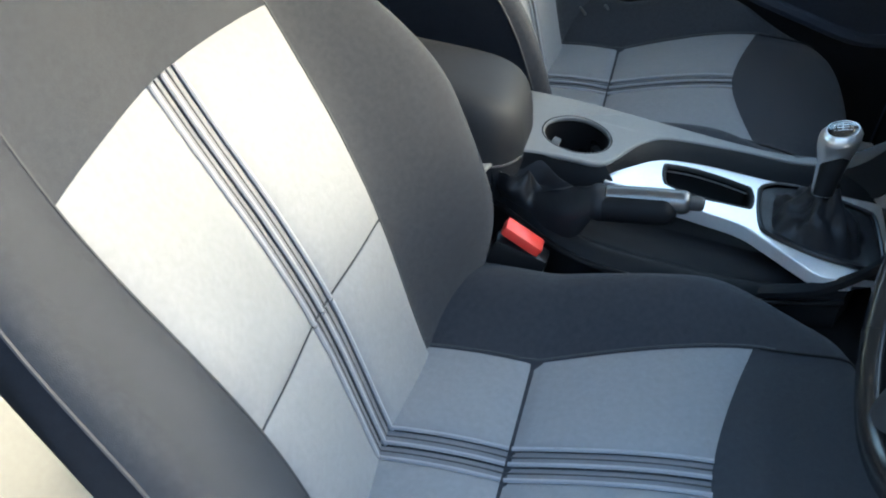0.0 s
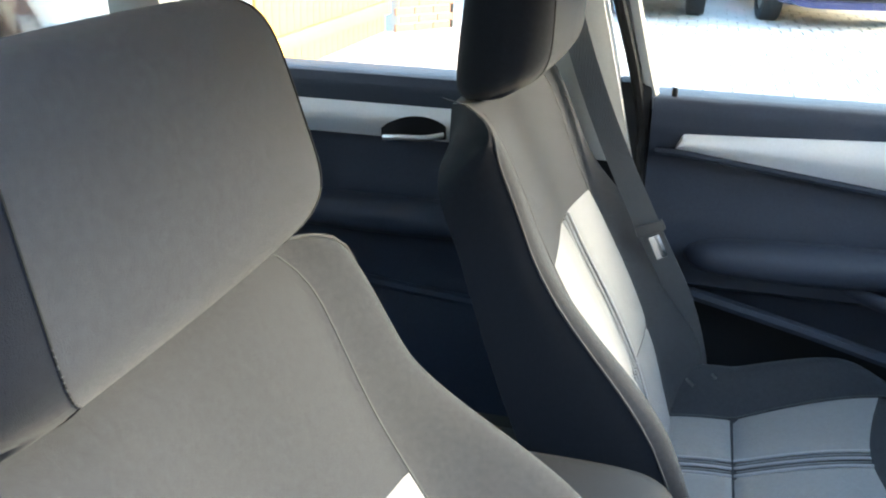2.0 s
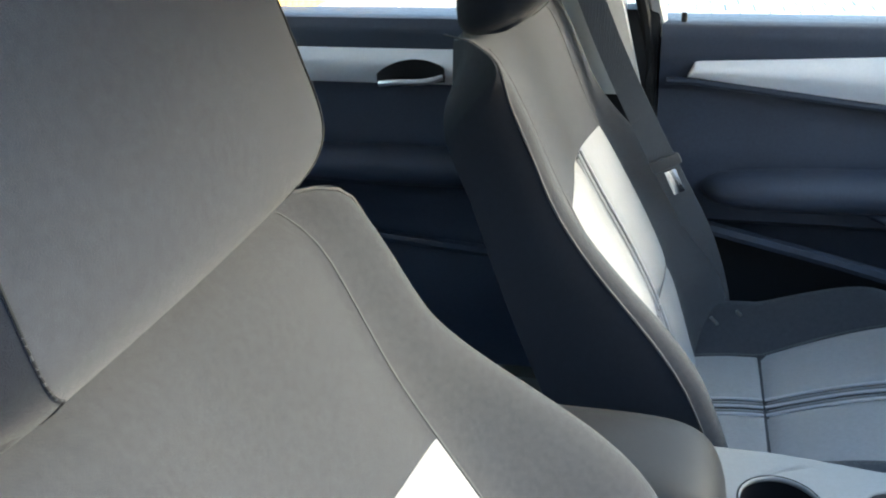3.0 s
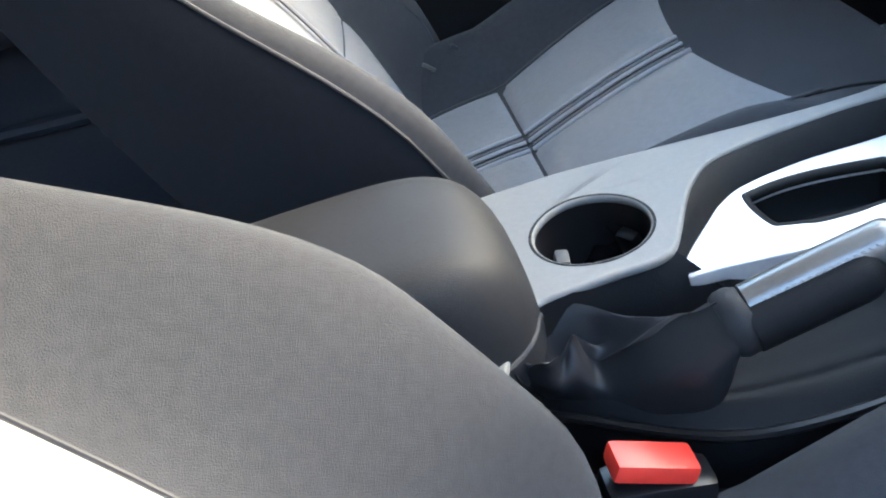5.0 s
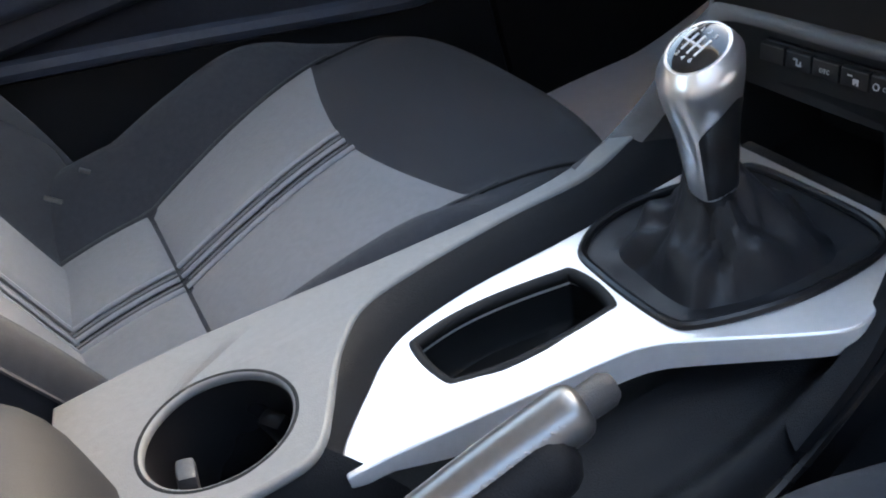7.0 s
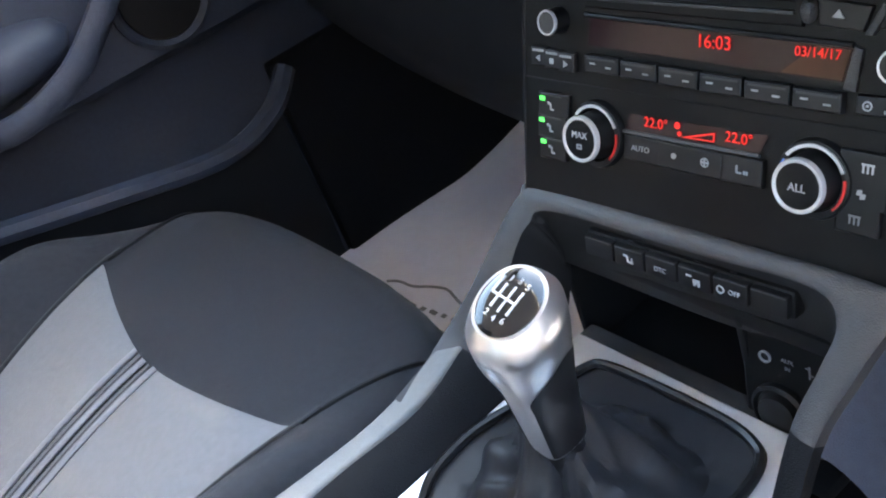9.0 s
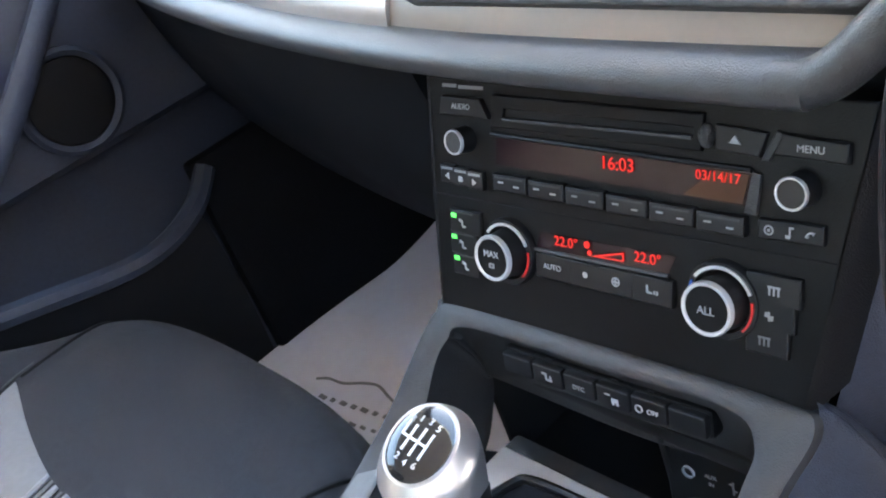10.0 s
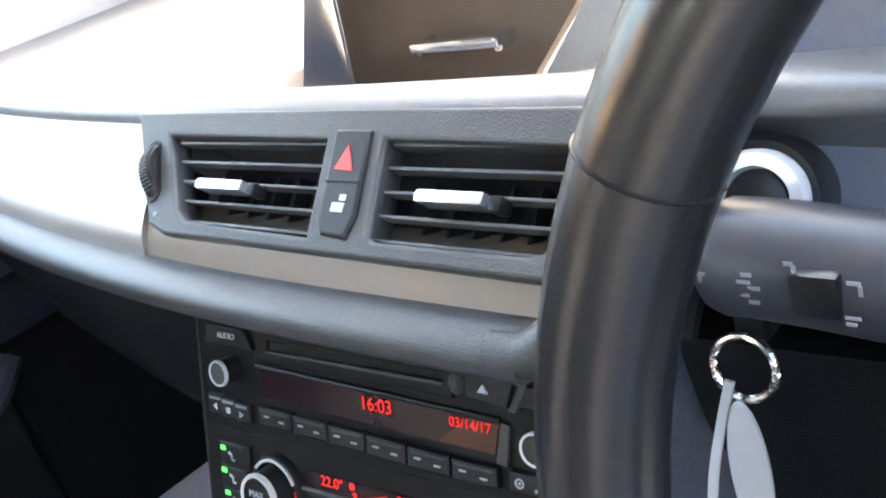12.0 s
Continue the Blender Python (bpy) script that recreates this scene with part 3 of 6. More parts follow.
# ---- front seats ----
def front_seat(yc, recline, set_back, label):
    seat = thing("front_seat", (0, yc, FLOOR), label, "car seat", "front seats")

    narrow = 0.018 if yc < 0 else 0.046  # how far each side draws in towards the front

    def half(x):  # half width of the light insert
        return 0.132 + 0.040 * min(1.0, max(0.0, x / 0.21))

    def ctop(x, y):
        z = 0.603 + (0.053 * math.sin(min(1.0, x / 0.23) * 1.5708) if x > 0 else -0.012 * (x / 0.11) ** 2)
        w = half(x)
        rise = smooth(w - 0.012, w + 0.075, abs(y)) * (0.060 - 0.040 * smooth(0.14, 0.31, x))
        return z + rise

    def cedge(x, y):
        wid = 0.274 - narrow * smooth(0.12, 0.32, x)
        xf = 0.350 - 0.058 * (abs(y) / 0.24) ** 3
        e = max(0.0, 1 - min(1, abs(y) / wid) ** 9) ** 0.4
        f = max(0.0, 1 - min(1, max(0, (x - 0.16) / (xf - 0.16))) ** 14) ** 0.4
        return e * f

    ZB = 0.47

    def cplan(u, v):
        vv = 2 * v - 1
        vv = math.copysign(1 - (1 - abs(vv)) ** 1.8, vv)
        uu = 1 - (1 - u) ** 1.6
        xb = -0.16
        y0 = vv * 0.274
        xf = 0.350 - 0.058 * (abs(y0) / 0.24) ** 3
        x = xb + (xf - xb) * uu
        return x, vv * (0.274 - narrow * smooth(0.12, 0.32, x))

    def cface(u, v):
        x, y = cplan(u, v)
        return (x, y, ZB + (ctop(x, y) - ZB) * cedge(x, y) - FLOOR)
    part("cushion", shell(cface, lambda u, v: (*cplan(u, v), ZB - 0.01 - FLOOR), 44, 56), FABRIC, seat, "dark fabric seat cushion with raised bolsters")

    def cpatch(name, xa, xb, ya, yb, material, puff=0.004, nu=14, nv=14, label=""):
        """A stitched panel on the cushion between x lines xa, xb and y lines ya, yb."""
        def at(u, v, up):
            y_guess = (ya(0.1) + (yb(0.1) - ya(0.1)) * v)
            x = xa(y_guess) + (xb(y_guess) - xa(y_guess)) * u
            y = ya(x) + (yb(x) - ya(x)) * v
            b = (1 - abs(2 * u - 1) ** 8) * (1 - abs(2 * v - 1) ** 8)
            return (x, y, ctop(x, y) + (0.0006 + puff * b ** 0.5 if up else -0.006) - FLOOR)
        return part(name, shell(lambda u, v: at(u, v, True), lambda u, v: at(u, v, False), nu, nv), material, seat, label)

    def front_line(y):
        return 0.168 + 0.038 * (abs(y) / 0.17) ** 1.6
    S = 0.0185
    for a, b in ((lambda y: -0.145, lambda y: -0.0014), (lambda y: 0.0014, front_line)):
        cpatch("cushion_insert", a, b, lambda x: S, lambda x: half(x), INSERT, 0.0055, 20, 18)
        cpatch("cushion_insert", a, b, lambda x: -half(x), lambda x: -S, INSERT, 0.0055, 20, 18)
        for k in (-1, 1):
            cpatch("stripe", a, b, (lambda x: 0.003) if k > 0 else (lambda x: -S + 0.002), (lambda x: S - 0.002) if k > 0 else (lambda x: -0.003), BAND, 0.001, 14, 4)
        for y in (-S, 0.0, S):
            xs = [a(y) + (b(y) - a(y)) * i / 16 for i in range(17)]
            part("piping", tube([(x, y, ctop(x, y) + 0.0032 - FLOOR) for x in xs], 0.0021, 6), CORD, seat)
        for y in (-S / 2, S / 2):
            xs = [a(y) + (b(y) - a(y)) * i / 16 for i in range(17)]
            part("stripe_thread", tube([(x, y, ctop(x, y) + 0.0014 - FLOOR) for x in xs], 0.0009, 6), PIPING, seat)
    for k in (-1, 1):
        line = []
        for i in range(25):
            x = 0.205 + 0.132 * i / 24
            y = 0.174 + 0.030 * (i / 24) ** 1.5
            line.append((x, k * y, ZB + (ctop(x, y) - ZB) * cedge(x, y) + 0.0004 - FLOOR))
        part("thigh_seam", tube(line, 0.0018, 6), RUBBER, seat, "dark sewn seam")
    for k in (-1, 1):
        ys = [(x, k * (half(x) + 0.003)) for x in (-0.11 + 0.33 * i / 20 for i in range(21))]
        part("side_seam", tube([(x, y, ctop(x, y) + 0.0006 - FLOOR) for x, y in ys], 0.0012, 6), PIPING, seat)
        part("side_valance", box((0.46, 0.03, 0.10), (0.06, k * 0.235, 0.45 - FLOOR), 0.012), PLASTIC, seat, "dark plastic seat side trim")
        part("seat_rail", box((0.50, 0.035, 0.035), (0.04, k * 0.19, 0.0175), 0.004), STEEL, seat, "steel seat rail")
    # backrest: s runs up it, d out of it
    base, up, out = Vector((-0.098 - set_back, 0, 0.605)), Vector((-math.sin(radians(recline)), 0, math.cos(radians(recline)))), Vector((math.cos(radians(recline)), 0, math.sin(radians(recline))))

    def w(s, y, d):
        p = base + up * s + out * d
        return (p.x, y, p.z - FLOOR)

    def bhalf(s):
        return 0.126 + 0.034 * smooth(0.0, 0.36, s) + 0.012 * smooth(0.40, 0.56, s)

    def bwide(s, y=0.0):
        return (1.055 if yc < 0 and y < 0 else 0.985 if yc < 0 else 1.0) * bmid(s)

    def bmid(s):
        return 0.238 + 0.032 * math.sin(3.14159265 * min(1, max(0, s / 0.42))) - 0.004 * smooth(0.30, 0.52, s)

    TOP = 0.566

    def bd(s, y):
        wv = bhalf(s)
        d = 0.014 * math.exp(-((s - 0.14) / 0.13) ** 2) - 0.010 * smooth(0.22, 0.42, s) - 0.002 * smooth(0.45, 0.58, s)
        d += smooth(wv - 0.008, bwide(s, y) * 0.985, abs(y)) * (0.78 if yc < 0 and y < 0 else 1.0) * (0.094 - 0.068 * smooth(0.19, 0.45, s) - 0.011 * math.exp(-((s - 0.14) / 0.11) ** 2) if yc < 0 else 0.066 - 0.052 * smooth(0.15, 0.42, s)) * smooth(-0.10, 0.10 if yc < 0 else 0.04, s)
        return d - 0.008 * math.exp(-(y / 0.07) ** 2)

    def bback(s):
        return -0.083

    def bplan(u, v):
        vv = 2 * v - 1
        vv = math.copysign(1 - (1 - abs(vv)) ** 2.3, vv)
        s = -0.10 + (TOP + 0.10) * (1 - (1 - u) ** 1.5)
        k = 1.0
        if s > 0.47:
            k = max(0.0, 1 - ((s - 0.47) / (TOP - 0.47 + 0.003)) ** 4.0) ** (1 / 4.0)
        return s, vv * bwide(s, vv) * max(k, 0.02)

    def bfall(s, y):
        e = max(0.0, 1 - min(1, abs(y) / (bwide(s, y) * 1.001)) ** 34) ** 0.35
        f = max(0.0, 1 - min(1, max(0, (s - 0.36) / (TOP - 0.36))) ** 9) ** 0.4
        return e * f

    def bface(u, v):
        s, y = bplan(u, v)
        b = bback(s)
        return w(s, y, b * 0.75 + (bd(s, y) - b * 0.75) * bfall(s, y))
    back = shell(bface, lambda u, v: w(bplan(u, v)[0] - 0.045 * smooth(0.40, TOP, bplan(u, v)[0]), bplan(u, v)[1], bback(bplan(u, v)[0])), 56, 60)
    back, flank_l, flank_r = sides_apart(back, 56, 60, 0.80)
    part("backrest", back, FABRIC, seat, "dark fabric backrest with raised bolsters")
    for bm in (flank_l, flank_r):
        part("side_cloth", bm, SIDECLOTH, seat, "dark cloth on the backrest's side, with shade in its colour")

    def bpatch(name, sa, sb, ya, yb, material, puff=0.004, nu=16, nv=14, label=""):
        def at(u, v, upper):
            yg = ya(0.2) + (yb(0.2) - ya(0.2)) * v
            s = sa(yg) + (sb(yg) - sa(yg)) * u
            y = ya(s) + (yb(s) - ya(s)) * v
            b = (1 - abs(2 * u - 1) ** 8) * (1 - abs(2 * v - 1) ** 8)
            return w(s, y, bd(s, y) + (0.0006 + puff * b ** 0.5 if upper else -0.006))
        return part(name, shell(lambda u, v: at(u, v, True), lambda u, v: at(u, v, False), nu, nv), material, seat, label)

    def top_line(y):
        return 0.367 - 0.012 * (abs(y) / 0.14) ** 2
    for a, b in ((lambda y: -0.040, lambda y: 0.1365), (lambda y: 0.1393, top_line)):
        bpatch("backrest_insert", a, b, lambda s: S, lambda s: bhalf(s), INSERT, 0.0055, 20, 18)
        bpatch("backrest_insert", a, b, lambda s: -bhalf(s), lambda s: -S, INSERT, 0.0055, 20, 18)
        for k in (-1, 1):
            bpatch("stripe", a, b, (lambda s: 0.003) if k > 0 else (lambda s: -S + 0.002), (lambda s: S - 0.002) if k > 0 else (lambda s: -0.003), BAND, 0.001, 16, 4)
        for y in (-S, 0.0, S):
            ss = [a(y) + (b(y) - a(y)) * i / 18 for i in range(19)]
            part("piping", tube([w(s, y, bd(s, y) + 0.0032) for s in ss], 0.0021, 6), CORD, seat)
        for y in (-S / 2, S / 2):
            ss = [a(y) + (b(y) - a(y)) * i / 18 for i in range(19)]
            part("stripe_thread", tube([w(s, y, bd(s, y) + 0.0014) for s in ss], 0.0009, 6), PIPING, seat)
    for k in (-1, 1):
        line = []
        for i in range(38):
            s = 0.578 * i / 37
            y = bhalf(s) + 0.002 - 0.016 * smooth(0.50, 0.59, s)
            b = bback(s)
            line.append(w(s, k * y, b * 0.75 + (bd(s, y) - b * 0.75) * bfall(s, y) + 0.0002))
        part("side_seam", tube(line, 0.0011, 6), PIPING, seat)
        line = []
        for i in range(34):
            s, y = bplan(0.03 + 0.93 * i / 33, 0.5 + 0.5 * k * 0.80)
            b = bback(s)
            line.append(w(s, y * 1.0, b * 0.75 + (bd(s, y) - b * 0.75) * bfall(s, y) + 0.0008))
        part("edge_piping", tube(line, 0.0014, 6), PIPING, seat, "raised grey edge piping")
        part("recliner_cover", turned([(0.055, -0.01), (0.055, 0.008), (0.045, 0.014), (0, 0.016)], 28, pose(-0.13, k * 0.243, 0.555 - FLOOR, -90 * k)), PLASTIC, seat, "round plastic hinge cover")

    # headrest
    HY = -0.024 if yc < 0 else 0.0

    def hplan(u, v):
        a, c = 2 * u - 1, 2 * v - 1
        a, c = math.copysign(1 - (1 - abs(a)) ** 1.7, a), math.copysign(1 - (1 - abs(c)) ** 1.7, c)
        wide = 0.174 - 0.016 * (a + 1) / 2 - 0.012 * max(0, a) ** 3
        k = (1 - abs(a) ** 6) ** (1 / 5)
        return 0.652 + 0.089 * a - (0.008 if yc > 0 else 0.009 * (1 + a)), c * wide * max(0.80, k) + HY, a, c

    def hd(a, c, front):
        e = (1 - abs(a) ** 6) ** 0.42 * (1 - abs(c) ** 16) ** 0.40
        return (0.006 + (0.062 - 0.016 * c * c - 0.008 * a) * e) if front else (0.006 - ((0.058 if yc < 0 else 0.076) - 0.02 * c * c) * e)
    def nod(s):  # the headrest stands more upright than the back
        return (0.30 if yc < 0 else 0.50) * (s - 0.575)
    pad = shell(lambda u, v: w(*hplan(u, v)[:2], hd(*hplan(u, v)[2:], True) + nod(hplan(u, v)[0])), lambda u, v: w(*hplan(u, v)[:2], hd(*hplan(u, v)[2:], False) + nod(hplan(u, v)[0])), 34, 40)
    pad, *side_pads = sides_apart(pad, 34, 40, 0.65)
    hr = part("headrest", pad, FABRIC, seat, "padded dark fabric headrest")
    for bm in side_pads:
        part("headrest_side", bm, SIDECLOTH, hr, "dark cloth on the headrest's side, with shade in its colour")
    for k in (-1, 1):
        line = []
        for i in range(30):
            s, y, a, c = hplan(0.04 + 0.92 * i / 29, 0.5 + 0.5 * k * 0.65)
            line.append(w(s, y, hd(a, c, True) + nod(s) + 0.0006))
        part("headrest_seam", tube(line, 0.0007, 6), RUBBER, hr, "dark sewn seam")
        thread = bmesh.new()
        for p, q in zip(curve_points(line, 3)[::2], curve_points(line, 3)[1::2]):
            tube([p, q], 0.0006, 6, bm=thread)
        part("stitches", thread, PIPING, hr, "row of grey stitches")
        part("headrest_post", tube([w(0.545, k * 0.07 + HY, -0.060), w(0.63, k * 0.07 + HY, -0.005)], 0.0060, 12), KNOBMETAL, hr, "chrome headrest post")
        part("post_collar", turned([(0.014, -0.01), (0.014, 0.006), (0.011, 0.010), (0, 0.010)], 18, Matrix.Translation(w(0.572, k * 0.07 + HY, -0.044)) @ pose(0, 0, 0, 0, -recline)), BLACK, seat, "black plastic post collar")
    return seat


front_seat(-0.3725, 28.0, 0.018, "dark fabric driver seat with grey striped insert, reclined")
front_seat(0.3725, 22.5, 0.0, "dark fabric passenger seat with grey striped insert, upright")

# rear bench
bench = thing("rear_bench", (-0.95, 0, FLOOR), "dark fabric rear bench seat behind the front seats", "car seat")
part("bench_cushion", shell(lambda u, v: (-0.22 + 0.50 * u, -0.62 + 1.24 * v, 0.08 + 0.12 * (1 - abs(2 * u - 1) ** 5) ** 0.4 * (1 - abs(2 * v - 1) ** 10) ** 0.4 + 0.01 * math.cos(12.566 * v)), lambda u, v: (-0.22 + 0.50 * u, -0.62 + 1.24 * v, 0.0), 20, 40), FABRIC, bench)
part("bench_back", shell(lambda u, v: (-0.20 - 0.22 * u + 0.10 * (1 - abs(2 * u - 1) ** 5) ** 0.4 * (1 - abs(2 * v - 1) ** 10) ** 0.4, -0.62 + 1.24 * v, 0.14 + 0.56 * u), lambda u, v: (-0.30 - 0.22 * u, -0.62 + 1.24 * v, 0.14 + 0.56 * u), 20, 40), FABRIC, bench)

# passenger seat belt
beltset = thing("seat_belt", (-0.22, 0.60, FLOOR), "grey-black seat belt hanging against the centre pillar", "seat belt")


def strap(pts, wide, across):
    pts = curve_points(pts, 8)
    bm = bmesh.new()
    a = Vector(across).normalized()
    rows = []
    for i, p in enumerate(pts):
        d = (pts[min(i + 1, len(pts) - 1)] - pts[max(i - 1, 0)]).normalized()
        n = d.cross(a).normalized() * 0.0006
        rows.append([bm.verts.new(p + a * o * wide / 2 + n * q) for o, q in ((-1, -1), (1, -1), (1, 1), (-1, 1))])
    for r, q in zip(rows, rows[1:]):
        for s in range(4):
            bm.faces.new((r[s], r[(s + 1) % 4], q[(s + 1) % 4], q[s]))
    bm.faces.new(rows[0][::-1]), bm.faces.new(rows[-1])
    return bm


def bl(x, y, z):
    return (x + 0.22, y - 0.60, z - FLOOR)


part("webbing", strap([bl(-0.325, 0.592, 1.28), bl(-0.27, 0.585, 1.12), bl(-0.215, 0.575, 0.995), bl(-0.150, 0.555, 0.875), bl(-0.100, 0.570, 0.777), bl(-0.070, 0.595, 0.69), bl(-0.05, 0.615, 0.60)], 0.037, (1, -0.15, 0.35)), BELT, beltset, "grey-black woven webbing")
part("tongue", box((0.043, 0.008, 0.017), (0, 0, 0), 0.005, pose(*bl(-0.147, 0.548, 0.876), 0, -26, 0)), RAILMAT, beltset, "dark grey plastic belt tongue")
part("tongue_blade", box((0.017, 0.003, 0.036), (0, 0, 0), 0.002, pose(*bl(-0.133, 0.546, 0.850), 0, -26, 0)), CHROME, beltset, "chrome belt tongue blade")
part("belt_loop", box((0.06, 0.012, 0.05), (0, 0, 0), 0.006, pose(*bl(-0.33, 0.598, 1.29), 0, 15, 0)), BLACK, beltset, "black upper belt guide")

# driver seat buckle
buckle = thing("seat_belt_buckle", (-0.045, -0.134, FLOOR - 0.009), "black seat belt buckle with red release button", "seat belt buckle")
part("buckle_body", box((0.060, 0.026, 0.20), (-0.018, 0, 0.18), 0.006, pose(0, 0, 0, 0, 14, 0)), BLACK, buckle)
part("release_button", box((0.046, 0.021, 0.012), (0, 0, 0), 0.003, pose(0.004, 0, 0.286, 0, 26, 0)), REDPLASTIC, buckle, "bright red release button")

# bright guides in the crease of the passenger seat
guides = thing("belt_anchor", (-0.05, 0.51, 0.655), "bright metal belt anchor in the passenger seat crease", "belt anchor")
part("bracket", box((0.016, 0.004, 0.004), (-0.016, -0.008, 0.006), 0.0012, pose(0, 0, 0, 0, 45, 0)), STEEL, guides)
part("bracket", box((0.010, 0.004, 0.004), (0.018, 0.018, 0.008), 0.0012, pose(0, 0, 0, 0, 45, 0)), STEEL, guides)

# ---- centre console ----
console = thing("centre_console", (0, 0, FLOOR), "dark centre console with grey plastic surround between the seats", "console")


def cz(x):  # height of the console's top
    return 0.713 - 0.060 * max(0.0, x + 0.02)


part("console_body", box((0.74, 0.225, 0.205), (-0.02, -0.020, 0.1025), 0.012), PLASTIC, console)
ledge_loop = [(p.x, p.y) for p in curve_points([(-0.085, 0.114, 0), (0.006, 0.113, 0), (0.111, 0.108, 0), (0.186, 0.107, 0), (0.235, 0.113, 0), (0.290, 0.134, 0)], 6)]
ledge_in = [(p.x, p.y) for p in curve_points([(0.286, 0.120, 0), (0.24, 0.103, 0), (0.18, 0.097, 0), (0.121, 0.089, 0), (0.081, 0.078, 0), (0.060, 0.058, 0), (0.046, 0.036, 0), (0.034, 0.012, 0), (0.024, -0.006, 0), (0.012, -0.015, 0), (-0.012, -0.0175, 0), (-0.045, -0.0195, 0), (-0.062, -0.021, 0), (-0.074, -0.028, 0), (-0.086, -0.046, 0), (-0.096, -0.066, 0), (-0.103, -0.090, 0), (-0.114, -0.092, 0), (-0.112, -0.05, 0)], 6)]
CUP = (-0.015, 0.035)
part("console_surround", plate([ledge_loop + ledge_in, circle(*CUP, 0.0395)], 0.006, 0.0022, 0, lambda x, y: cz(x) - FLOOR), LEDGE, console, "grey plastic console surround")
cup = part("cup_holder", well(circle(*CUP, 0.0388), 0, 0.075, 0.88, warp=lambda x, y: cz(x) - 0.001 - FLOOR), BLACK, console, "deep black cup holder")
part("cup_rim", tube([(x, y, cz(x) - 0.0024 - FLOOR) for x, y in circle(*CUP, 0.0400, 60)], 0.0026, 10, True), RUBBER, cup)
# Light inside the cup is put into the grips: one paler, one black.
for a, r, deep, material in ((172, 0.025, 0.027, RAILMAT), (30, 0.031, 0.034, BLACK)):
    c, s = math.cos(radians(a)), math.sin(radians(a))
    part("cup_grip", box((0.010, 0.016, 0.024), (0, 0, 0), 0.003, pose(CUP[0] + c * r, CUP[1] + s * r, cz(CUP[0]) - deep - FLOOR, 0, -14, a)), material, cup, "spring grip inside the cup holder")
# the sloping dark wall between surround and silver panel
silver_left = curve_points([(0.028, -0.014, 0), (0.034, 0.000, 0), (0.056, 0.025, 0), (0.075, 0.046, 0), (0.098, 0.060, 0), (0.143, 0.071, 0), (0.203, 0.076, 0), (0.284, 0.087, 0), (0.342, 0.094, 0)], 6)
wall_left = curve_points([(0.016, -0.010, 0), (0.022, 0.005, 0), (0.044, 0.036, 0), (0.062, 0.062, 0), (0.084, 0.080, 0), (0.125, 0.090, 0), (0.20, 0.099, 0), (0.25, 0.107, 0), (0.295, 0.120, 0)], 6)


def sz(x):  # height of the silver panel
    return 0.693 - 0.085 * max(0.0, x - 0.05)


def strip(a, b, za, zb, drop=0.004):
    n = min(len(a), len(b)) - 1

    def at(u, v, d):
        i = min(int(u * n + 0.5), n)
        p = a[i].lerp(b[i], v)
        z = (za(p.x) * (1 - v) + zb(p.x) * v) + 0.003 * math.sin(3.14159265 * v)
        return (p.x, p.y, z - d - FLOOR)
    return shell(lambda u, v: at(u, v, 0), lambda u, v: at(u, v, drop), n, 6)


part("console_wall", strip(wall_left, silver_left, lambda x: cz(x) - 0.001, lambda x: sz(x) - 0.004, 0.02), PLASTIC, console, "dark sloping wall beside the silver panel")
tray_loop = [(p.x, p.y) for p in curve_points([(0.095, 0.050, 0), (0.120, 0.0555, 0), (0.150, 0.0555, 0), (0.182, 0.051, 0), (0.189, 0.048, 0), (0.192, 0.028, 0), (0.189, 0.008, 0), (0.182, 0.005, 0), (0.150, 0.001, 0), (0.120, 0.001, 0), (0.097, 0.006, 0), (0.092, 0.010, 0), (0.089, 0.028, 0), (0.090, 0.046, 0)], 4, True)]
boot_loop = [(p.x, p.y) for p in curve_points([(0.201, 0.054, 0), (0.209, 0.065, 0), (0.226, 0.076, 0), (0.255, 0.0815, 0), (0.288, 0.077, 0), (0.322, 0.070, 0), (0.331, 0.062, 0), (0.3335, 0.028, 0), (0.3335, -0.014, 0), (0.329, -0.034, 0), (0.320, -0.044, 0), (0.299, -0.049, 0), (0.263, -0.049, 0), (0.233, -0.043, 0), (0.209, -0.034, 0), (0.201, -0.024, 0), (0.1985, 0.005, 0), (0.199, 0.034, 0)], 4, True)]
silver_loop = [(p.x, p.y) for p in silver_left] + [(0.343, -0.046), (0.338, -0.052)] + [(p.x, p.y) for p in curve_points([(0.307, -0.064, 0), (0.278, -0.0765, 0), (0.262, -0.0775, 0), (0.244, -0.068, 0), (0.223, -0.054, 0), (0.200, -0.039, 0), (0.186, -0.031, 0), (0.169, -0.027, 0), (0.130, -0.0245, 0), (0.085, -0.022, 0), (0.028, -0.0185, 0)], 5)]
part("silver_panel", plate([silver_loop, tray_loop, boot_loop], 0.010, 0.0014, 0, lambda x, y: sz(x) - 0.10 * max(0, -0.02 - y) * 0.5 - FLOOR), SILVER, console, "brushed silver gear panel")
tray = part("tray", well(tray_loop, 0, 0.032, 0.92, warp=lambda x, y: sz(x) - 0.0015 - FLOOR), RUBBER, console, "black oddments tray")
part("tray_rim", tube([(x, y, sz(x) - 0.0036 - FLOOR) for x, y in tray_loop], 0.0042, 10, True), RUBBER, tray)
part("boot_frame", tube([(x, y, sz(x) + 0.0 - FLOOR) for x, y in boot_loop], 0.0028, 8, True), BLACK, console, "black rubber frame round the gear lever boot")


